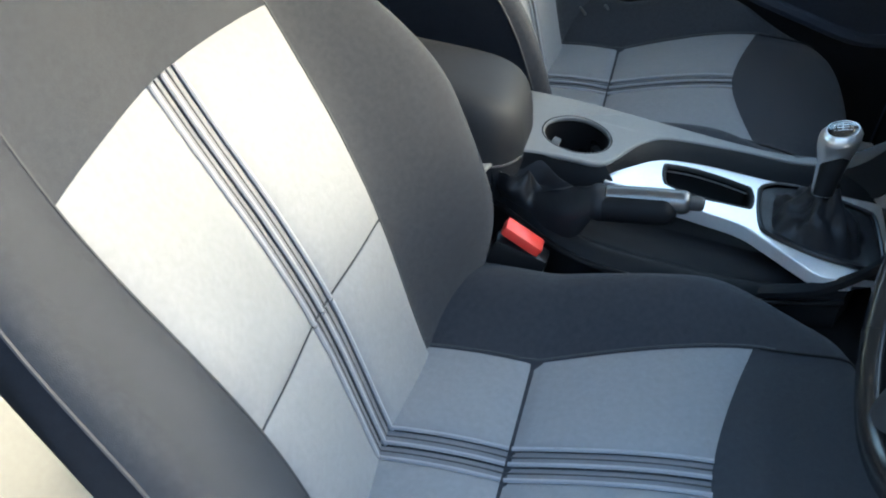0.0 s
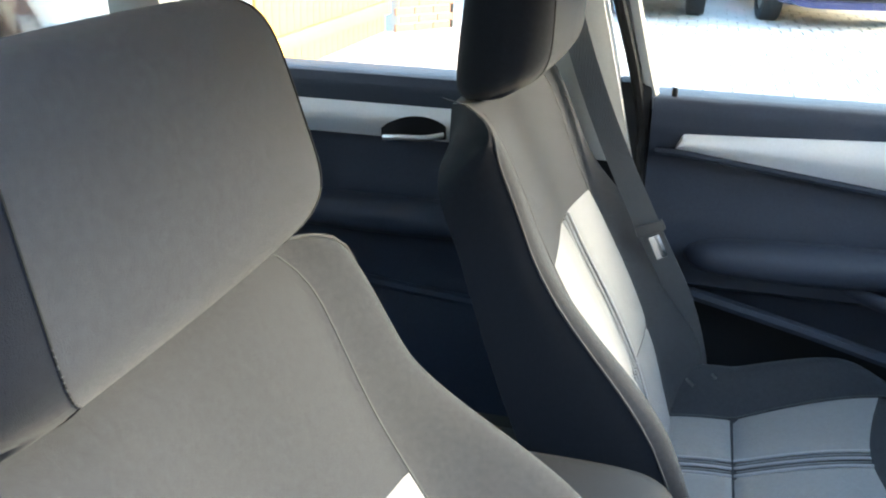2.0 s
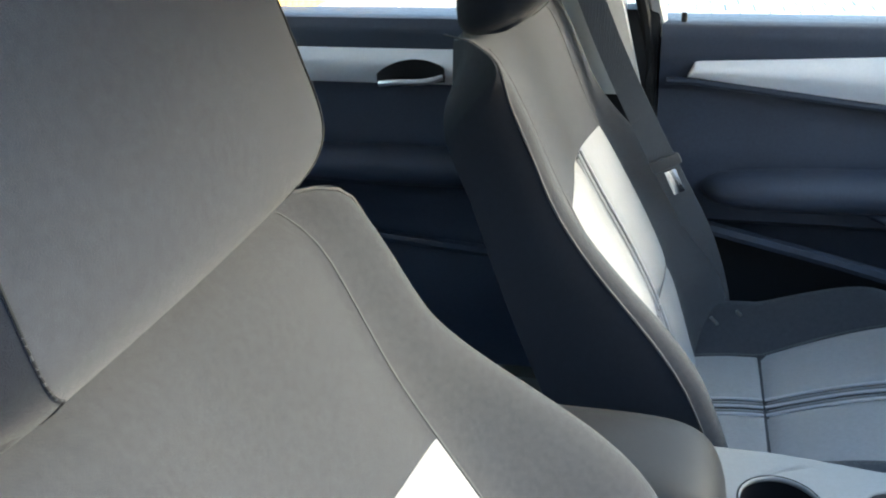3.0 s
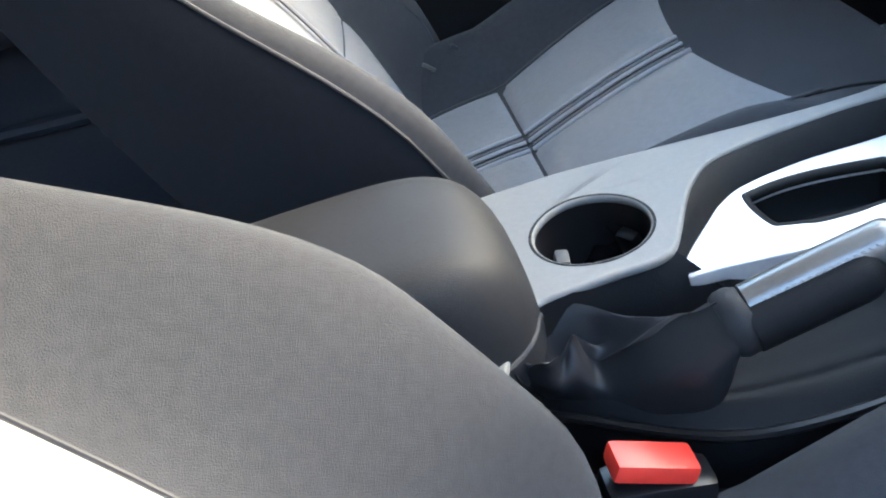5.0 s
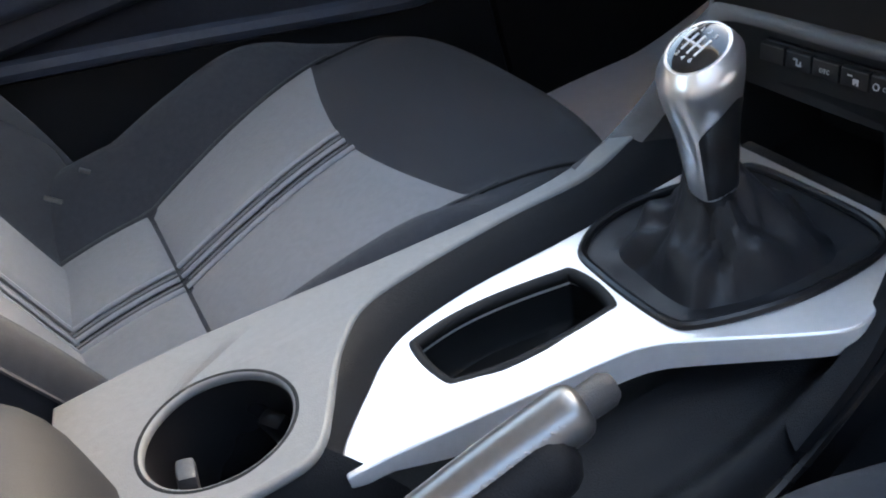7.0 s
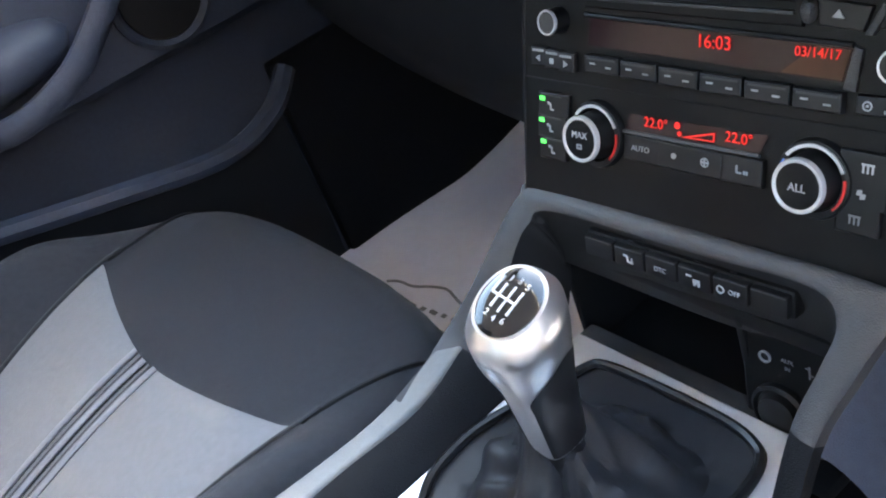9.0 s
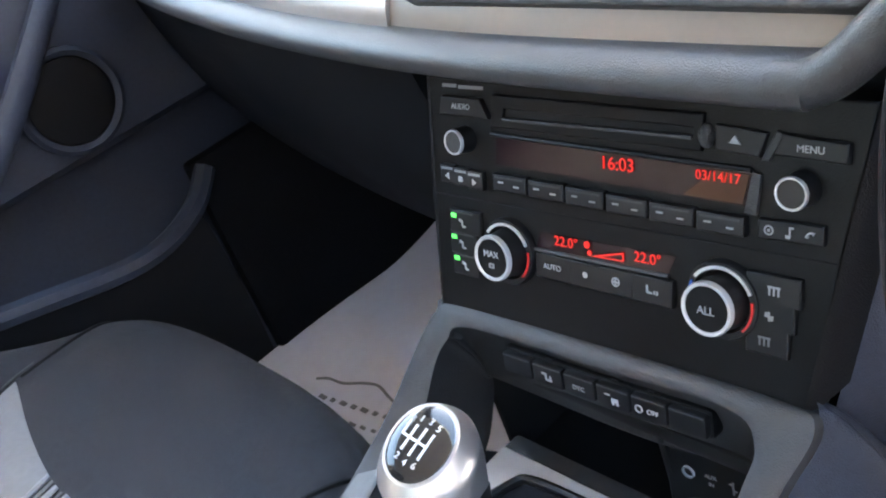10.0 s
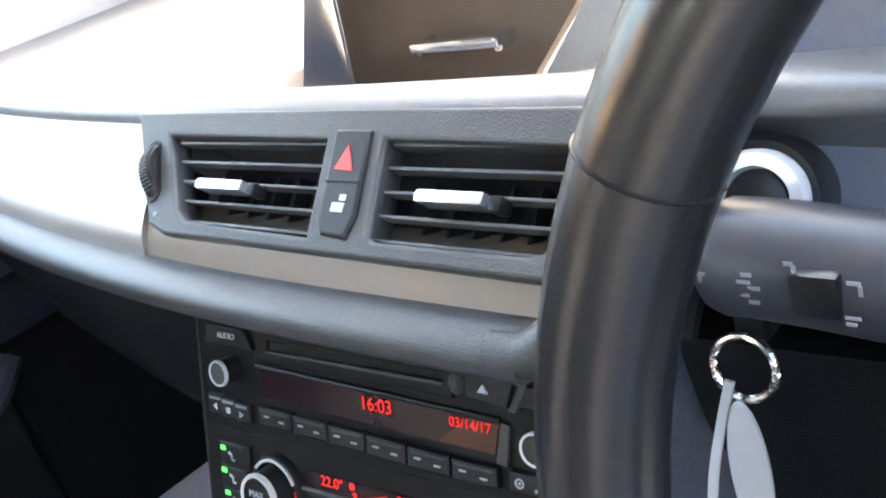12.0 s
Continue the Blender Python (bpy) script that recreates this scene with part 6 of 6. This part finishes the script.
for x in (-0.0975, 0.1335):
    xm, ym, tilt = (-0.1005, 0.0068, 28) if x < 0 else (0.1312, 0.0035, -27)
    spot = pose(xm, ym, 0, 0, 0, tilt)
    part("wheel_slot", plate([[tuple((spot @ Vector((p, q, 0)))[:2]) for p, q in rounded(-0.0050, -0.0150, 0.0050, 0.0150, 0.0048)]], 0.0010, 0, 0.0031), RUBBER, vent, "dark slot round the thumb wheel")
    wv = part("thumb_wheel", turned([(0.0, -0.0037), (0.0160, -0.0037), (0.0170, -0.0020), (0.0170, 0.0020), (0.0160, 0.0037), (0, 0.0037)], 48, spot @ pose(0, 0, -0.0085, 0, 90, 0)), BUTTON, vent, "ribbed thumb wheel")
    ribs = bmesh.new()
    for i in range(15):
        a_ = radians(52 + 76 * i / 14)
        bmesh.ops.create_cube(ribs, size=1, matrix=spot @ Matrix.Translation((0, 0.0171 * math.cos(a_), -0.0085 + 0.0171 * math.sin(a_))) @ Matrix.Diagonal((0.0056, 0.0007, 0.0008, 1)))
    part("wheel_ribs", ribs, RIM, wv)
    part("wheel_mark", plate([circle(-0.0865 if x < 0 else 0.1215, vy(0.9180 if x < 0 else 0.9165), 0.0011, 12)], 0.0006, 0, 0.0046), GREYMARK, vent)

# open tray in the top of the dashboard
bin_ = thing("dash_top_tray", (0.455, -0.012, 0.925), "hooded brown-lined tray in the dashboard top with a metal bar", "storage tray")
part("back_panel", shell(lambda u, v: (0.034 + 0.010 * v, 0.0825 - (0.1005 + 0.070 * v) * u, 0.002 + 0.075 * v), lambda u, v: (0.042 + 0.010 * v, 0.0825 - (0.1005 + 0.070 * v) * u, 0.002 + 0.075 * v), 6, 6), BROWNWOOD, bin_, "dark brown back panel")
part("side_wing", shell(lambda u, v: (0.034 * u, 0.0855 - 0.040 * v * (1 - u) - 0.003 * u, 0.002 + 0.075 * v), lambda u, v: (0.004 + 0.034 * u, 0.0895 - 0.040 * v * (1 - u) - 0.003 * u, 0.002 + 0.075 * v), 8, 8), HOODBLUE, bin_, "flared blue-black side of the tray hood")
# This wing's lighter grey has the light falling on it painted in.
part("side_wing", shell(lambda u, v: (0.034 * u + 0.010 * v * u, -0.088 + 0.070 * u - (0.060 * (1 - u) + 0.070 * u) * v, -0.004 + 0.081 * v), lambda u, v: (0.004 + 0.034 * u + 0.010 * v * u, -0.092 + 0.070 * u - (0.060 * (1 - u) + 0.070 * u) * v, -0.004 + 0.081 * v), 8, 8), LEDGE, bin_, "flared side of the tray hood, painted a lit grey")
part("seam_line", tube([(0.031, 0.0800, 0.004), (0.040, 0.0800, 0.076)], 0.0008, 6), HOODBLUE, bin_)
part("metal_bar", box((0.006, 0.046, 0.0045), (0.024, 0.0045, 0.026), 0.0015), CHROME, bin_, "bright metal bar")
for y in (-0.0165, 0.0255):
    part("bar_foot", box((0.012, 0.003, 0.006), (0.030, y, 0.0245), 0.001), CHROME, bin_)

# ---- driver side ----
hood = thing("instrument_hood", (0.46, -0.36, 0.94), "grey-black instrument binnacle hood behind the steering wheel", "instrument hood")
part("hood", shell(lambda u, v: (-0.02 + 0.20 * u, -0.20 + 0.40 * v, 0.02 + 0.085 * (1 - abs(2 * v - 1) ** 2.6) ** 0.7 - 0.03 * u), lambda u, v: (0.02 + 0.16 * u, -0.185 + 0.37 * v, 0.0 + 0.066 * (1 - abs(2 * v - 1) ** 2.6) ** 0.7 - 0.02 * u), 12, 30), PLASTIC, hood)
part("dial_panel", box((0.02, 0.34, 0.08), (0.08, 0, 0.02), 0.006), BLACK, hood, "black instrument panel")

start = thing("start_button", label="round start button with a bright silver ring", category="start button", m=look((0.4025, -0.1650, 0.9270), (0.6565, -0.1230, 0.8130)) @ Matrix.Diagonal((1.12, 1.12, 1.0, 1)))
part("button_ring", turned([(0.0118, -0.01), (0.0118, 0.002), (0.0109, 0.0038), (0.0080, 0.0034), (0.0072, 0.0)], 44), PALE, start, "silver ring")
part("button_cap", turned([(0.0072, -0.004), (0.0070, 0.0010), (0.005, 0.002), (0, 0.0024)], 36), BUTTON, start, "dark button cap")
part("button_seat", turned([(0.0152, -0.020), (0.0152, -0.004), (0.0138, 0.000), (0.0118, -0.002), (0.0, -0.012)], 44), BLACK, start, "black socket round the button")
part("start_button_panel", shell(lambda u, v: (0.402 + 0.075 * v + 0.01 * u, -0.146 - 0.006 * v - 0.09 * u, 0.893 + 0.142 * v), lambda u, v: (0.475 + 0.05 * v, -0.146 - 0.006 * v - 0.09 * u, 0.893 + 0.142 * v), 8, 10), HOODBLUE, None)
tagged(bpy.data.objects["start_button_panel"], "blue-black dashboard panel beside the steering column", "dash panel", kind="structure")

# steering wheel
WC = Vector((0.3030, -0.3500, 0.9030))
WHEEL = Matrix.Translation(WC) @ pose(0, 0, 0, 0, -80, 0) @ pose(0, 0, 0, 0, 0, -90)
wheel = thing("steering_wheel", label="black leather steering wheel with grey spokes", category="steering wheel", m=WHEEL)
ring = [(0.1757 * math.cos(6.2831853 * i / 96), 0.1757 * math.sin(6.2831853 * i / 96), 0) for i in range(96)]
part("wheel_rim", tube(ring, 0.0128, 20, True), WHEELHIDE, wheel, "black leather rim")
for a in (26.0, 154.0, -60, -120):
    c, s = math.cos(radians(a)), math.sin(radians(a))
    part("rim_seam", tube([(0.1757 * c + 0.0128 * math.cos(t) * c, 0.1757 * s + 0.0128 * math.cos(t) * s, 0.0128 * math.sin(t)) for t in (6.2831853 * i / 20 for i in range(20))], 0.0004, 6, True), RUBBER, wheel)
part("airbag_cover", turned([(0, -0.02), (0.07, -0.02), (0.082, 0.0), (0.075, 0.022), (0.05, 0.034), (0, 0.038)], 40), PLASTIC, wheel, "dark airbag cover")
for a in (-38, 218, 270):
    c, s = math.cos(radians(a)), math.sin(radians(a))
    part("spoke", tube([(0.06 * c, 0.06 * s, 0.0), (0.12 * c, 0.12 * s, -0.004), (0.168 * c, 0.168 * s, 0.0)], [0.028, 0.022, 0.018], 12, flat=0.45), RIM, wheel, "graphite spoke")
part("column_cowl", tube([(0, 0, -0.03), (0, 0, -0.16)], [0.055, 0.06], 24), PLASTIC, wheel, "dark steering column cowl")

# stalk and keys
stalk = thing("control_stalk", (0.387, -0.178, 0.919), "dark control stalk with pale symbols", "stalk")
part("stalk_body", tube(curve_points([(-0.002, 0.020, 0.001), (0.0, 0.0, 0.0), (0.002, -0.06, -0.006), (0.006, -0.14, -0.014)], 6), [0.010, 0.0128, 0.0140] + [0.0150] * 16, 18), STALKMAT, stalk)
part("stalk_collar", tube([(-0.0014, 0.0160, 0.0008), (-0.0010, 0.0105, 0.0005)], [0.0126, 0.0132], 18), BLACK, stalk, "dark end ring of the stalk")
part("stalk_slider", box((0.008, 0.0115, 0.0115), (-0.0118, -0.0125, 0.0005), 0.0018), BLACK, stalk, "black slider on the stalk")
part("stalk_marks", bars([(-0.0140, 0.0035, 0.0030, 0.0009), (-0.0140, 0.0015, 0.0030, 0.0009), (-0.0150, 0.0025, 0.0009, 0.0026), (-0.0030, 0.0045, 0.0026, 0.0010), (-0.0040, 0.0025, 0.0034, 0.0010), (-0.0016, 0.0010, 0.0030, 0.0010), (-0.0040, -0.0010, 0.0022, 0.0010), (-0.0020, -0.0028, 0.0026, 0.0010), (0.0075, 0.0085, 0.0022, 0.0010), (0.0086, 0.0072, 0.0010, 0.0020), (0.0215, 0.0050, 0.0030, 0.0009), (0.0228, 0.0032, 0.0009, 0.0026), (0.0205, -0.0040, 0.0034, 0.0009), (0.0200, -0.0056, 0.0024, 0.0009)], Matrix.Translation((-0.0148, 0, 0.0)) @ Matrix(((0, 0, -1, 0), (-1, 0, 0, 0), (0, 1, 0, 0), (0, 0, 0, 1)))), GREYMARK, stalk, "pale symbols")

keys = thing("car_key", (0.400, -0.156, 0.877), "black car key with split ring, grey tag and pale strap", "key")
part("key_body", box((0.026, 0.010, 0.014), (0.014, -0.001, 0.012), 0.003), BLACK, keys, "black key end")
part("key_ring", tube([(-0.003 + 0.002 * math.sin(a), 0.0093 * math.cos(a), 0.0093 * math.sin(a)) for a in (6.2831853 * i / 40 for i in range(40))], 0.0013, 8, True), CHROME, keys, "bright split ring")
part("key_strap", strap([(-0.005, 0.004, -0.004), (-0.008, 0.007, -0.016), (-0.014, 0.010, -0.034), (-0.020, 0.012, -0.060)], 0.0028, (0, 1, 0.2)), WHITEMARK, keys, "thin pale strap")
part("key_tag", turned([(0, -0.0012), (0.95, -0.0012), (1.0, 0), (0.95, 0.0012), (0, 0.0012)], 32, pose(-0.008, 0.001, -0.034, 0, 90, 20) @ Matrix.Diagonal((0.026, 0.0058, 1, 1))), WHITEMARK, keys, "grey oval key tag")

# paper mat in the passenger footwell
matt = thing("paper_floor_mat", (0.56, 0.40, FLOOR), "white printed paper mat on the passenger footwell floor", "floor mat")


def mat_z(x):
    return 0.052 + 0.30 * max(0, x - 0.62) ** 1.2


part("sheet", shell(lambda u, v: (-0.28 + 0.50 * u, -0.27 + 0.53 * v, mat_z(0.28 + 0.50 * u) + 0.004 * math.sin(7 * u + 5 * v)), lambda u, v: (-0.28 + 0.50 * u, -0.27 + 0.53 * v, mat_z(0.28 + 0.50 * u) - 0.002 + 0.004 * math.sin(7 * u + 5 * v)), 24, 20), PAPER, matt)
def sheet_z(x, y):
    return mat_z(x) + 0.004 * math.sin(7 * (x - 0.28) / 0.5 + 5 * (y - 0.13) / 0.53) + 0.0006


def printed(y, x, wide_, high):
    """One dark bar of unreadable print; y runs along the line of print, x across it."""
    return part("print_mark", box((high, wide_, 0.0008), (x - 0.56, y - 0.40, sheet_z(x, y)), 0), INK, matt)


for i, wide_ in enumerate((0.011, 0.006, 0.009, 0.007, 0.010, 0.006, 0.008, 0.009)):
    printed(0.536 - 0.0150 * i, 0.4275 + 0.0024 * i, wide_, 0.0050)
for i, wide_ in enumerate((0.009, 0.006, 0.008, 0.010, 0.007, 0.006)):
    printed(0.516 - 0.0145 * i, 0.4105 + 0.0024 * i, wide_, 0.0036)
OUTLINE = curve_points([(0.442, 0.566, 0), (0.449, 0.552, 0), (0.452, 0.53, 0), (0.462, 0.51, 0), (0.468, 0.49, 0), (0.463, 0.468, 0), (0.459, 0.448, 0), (0.455, 0.43, 0)], 6)
part("print_line", tube([(p.x - 0.56, p.y - 0.40, sheet_z(p.x, p.y) - 0.0008) for p in OUTLINE], 0.0017, 6), INK, matt, "dark printed line drawing")
part("toe_board", shell(lambda u, v: (-0.20 + 0.50 * u, -0.30 + 0.60 * v, mat_z(0.36 + 0.50 * u) - 0.006), lambda u, v: (-0.20 + 0.50 * u, -0.30 + 0.60 * v, 0.0), 16, 6), CARPET, None)
tagged(bpy.data.objects["toe_board"], "black carpet rising towards the bulkhead", "carpet", kind="structure").matrix_world = pose(0.56, 0.40, FLOOR)

# ---- outside ----
tagged(part("ground", box((160, 160, 0.2), (0, 0, -0.1), 0), JOINT), "pale sandy driveway ground", "ground", kind="structure")


def paved():
    """Joined paving blocks between the car and the parked cars."""
    verts, faces = [], []
    for i in range(62):
        for j in range(40):
            x, y = -6 + 0.205 * i + (0.1 if j % 2 else 0), 1.6 + 0.255 * j
            h = 0.012 + 0.003 * random.random()
            a, b, k = x + 0.006, y + 0.006, len(verts)
            c, d = x + 0.199, y + 0.249
            verts.extend([(a, b, 0), (c, b, 0), (c, d, 0), (a, d, 0), (a + 0.006, b + 0.006, h), (c - 0.006, b + 0.006, h), (c - 0.006, d - 0.006, h), (a + 0.006, d - 0.006, h)])
            faces.extend([(k + 4, k + 5, k + 6, k + 7), (k, k + 1, k + 5, k + 4), (k + 1, k + 2, k + 6, k + 5), (k + 2, k + 3, k + 7, k + 6), (k + 3, k, k + 4, k + 7)])
    me = bpy.data.meshes.new("paving")
    me.from_pydata(verts, [], faces)
    return me


tagged(part("paving", paved(), PAVING), "pale block paving of the driveway", "paving", kind="stuff")

# Unseen wall, added to hold back low skylight from the open doorway.
tagged(part("unseen_wall_right", box((16, 0.25, 3.1), (0, -4.6, 1.55), 0.02), GREYWALL), "added unseen grey wall that blocks skylight on the right", "wall", kind="structure")
# timber garage doors beside the driveway
gate = thing("timber_gate", (-2.95, 6.60, 0), "yellow stained timber boarded gate", "gate")
for i in range(22):
    part("board", box((0.030, 0.122, 2.3), (0, -1.35 + 0.125 * i, 1.18), 0.006), WOOD, gate)
for z in (0.25, 1.2, 2.2):
    part("rail", box((0.05, 2.75, 0.12), (0.035, 0, z), 0.01), WOOD, gate)
wallb = thing("brick_wall", label="red brick garden wall beside the timber gate", category="wall", m=pose(-2.74, 8.34, 0, 0, 0, 55))
part("mortar_core", box((0.62, 0.20, 2.6), (0, 0, 1.3), 0.0), MORTAR, wallb)
brick_me = None
for r in range(34):
    for i in range(3):
        if brick_me is None:
            o = part("brick", box((0.215, 0.03, 0.065), (0, 0, 0), 0.004, segments=1), BRICK, wallb)
            brick_me = o.data
        else:
            o = new("brick", brick_me)
            o.parent = wallb
        o.location = (-0.235 + 0.225 * i + (0.045 if r % 2 else -0.005), -0.095, 0.05 + 0.075 * r)
part("downpipe", tube([(0.345, -0.07, 0), (0.345, -0.07, 2.6)], 0.034, 14), BLACK, wallb, "black downpipe at the end of the wall")
houseb = thing("brick_house", (-8.5, 6.5, 0), "red brick house behind the driveway", "house")
part("wall", box((7.0, 0.3, 5.0), (0, 3.5, 2.5), 0.0), BRICK, houseb)
part("roof", box((7.6, 3.0, 0.2), (0, 4.6, 5.5), 0.02, pose(0, 0, 0, 30)), TYRE, houseb)


def parked_car(at, turn, paint, label):
    """A hatchback, nose towards its own -y."""
    c = thing("parked_car", label=label, category="car", m=pose(*at, 0, 0, turn))

    def body(u, v):
        a = 6.2831853 * v
        y = -2.0 + 4.0 * u
        nose = (1 - abs(2 * u - 1) ** 6) ** 0.3
        hx = 0.86 * (0.80 + 0.20 * nose)
        top = 0.72 + 0.18 * smooth(0.0, 0.25, u) - 0.05 * smooth(0.85, 1, u)
        x = hx * math.copysign(abs(math.cos(a)) ** 0.35, math.cos(a))
        z = 0.22 + (top - 0.22) * (0.5 + 0.5 * math.copysign(abs(math.sin(a)) ** 0.45, math.sin(a)))
        return x, y, z
    bm = bmesh.new()
    rows = [[bm.verts.new(body(i / 30, k / 36)) for k in range(36)] for i in range(31)]
    for r, q in zip(rows, rows[1:]):
        for s in range(36):
            bm.faces.new((r[s], r[(s + 1) % 36], q[(s + 1) % 36], q[s]))
    bm.faces.new(rows[0][::-1]), bm.faces.new(rows[-1])
    part("body", bm, paint, c)
    part("cabin", shell(lambda u, v: ((2 * v - 1) * (0.78 - 0.16 * max(0.0, math.sin(3.14159265 * u)) ** 0.5), -0.95 + 2.7 * u, 0.86 + 0.58 * (1 - abs(2 * u - 1) ** 3.2) ** 0.7 * (1 - abs(2 * v - 1) ** 8) ** 0.4), lambda u, v: ((2 * v - 1) * 0.78, -0.95 + 2.7 * u, 0.80), 24, 20), DARKGLASS, c, "dark glazed cabin")
    part("roof", box((1.05, 1.35, 0.05), (0, 0.42, 1.435), 0.02), paint, c)
    part("bumper", box((1.60, 0.20, 0.26), (0, -1.96, 0.42), 0.06), paint, c)
    part("lower_grille", box((0.95, 0.05, 0.10), (0, -2.055, 0.36), 0.02), BLACK, c)
    part("grille", box((0.70, 0.05, 0.09), (0, -2.00, 0.66), 0.02), BLACK, c)
    part("number_plate", box((0.52, 0.012, 0.115), (0, -2.075, 0.52), 0.004), PLATE, c, "pale number plate")
    for x in (-0.62, 0.62):
        part("headlight", turned([(0.0, -0.05), (0.13, -0.04), (0.13, 0.0), (0.09, 0.03), (0, 0.045)], 28, pose(x, -1.93, 0.68, 90)), CHROME, c, "clear headlight")
        for y in (-1.28, 1.25):
            w_ = part("wheel", turned([(0.0, -0.08), (0.19, -0.085), (0.19, 0.085), (0, 0.08)], 28, pose(x * 1.20, y, 0.31, 0, 90, 0)), STEEL, c)
            part("tyre", turned([(0.19, -0.10), (0.29, -0.10), (0.315, -0.07), (0.315, 0.07), (0.29, 0.10), (0.19, 0.10)], 32, pose(x * 1.20, y, 0.31, 0, 90, 0)), TYRE, w_, "black tyre")
    return c


parked_car((1.12, 12.05, 0), 8, BLUEPAINT, "dark blue hatchback parked nose-on across the driveway")
parked_car((-1.02, 12.05, 0), 3, GREYPAINT, "grey hatchback parked across the driveway")
hedge = thing("far_house", (3, 24, 0), "pale far house beyond the parked cars", "house")
part("wall", box((40, 0.4, 5.5), (0, 0, 2.75), 0), RENDERED, hedge)
part("roof", box((40, 5, 0.25), (0, 2, 6.4), 0, pose(0, 0, 0, 28)), TYRE, hedge)

# garage ahead of the car
garage = thing("garage", (9.0, 0.6, 0), "brown timber garage door in a white rendered front", "garage")
part("wall", box((0.3, 3.6, 2.7), (0.25, 4.6, 1.35), 0.02), RENDERED, garage)
part("wall", box((0.3, 6.0, 2.7), (0.25, -5.3, 1.35), 0.02), RENDERED, garage)
part("lintel", box((0.3, 5.2, 0.35), (0.25, 0.3, 2.56), 0.02), RENDERED, garage)
for i in range(14):
    part("door_board", box((0.06, 0.34, 2.4), (0.12, -2.1 + 0.35 * i, 1.2), 0.01), BROWNWOOD, garage)
part("door_handle", box((0.05, 0.42, 0.05), (0.05, 0.15, 0.98), 0.01), CHROME, garage, "bright metal handle")
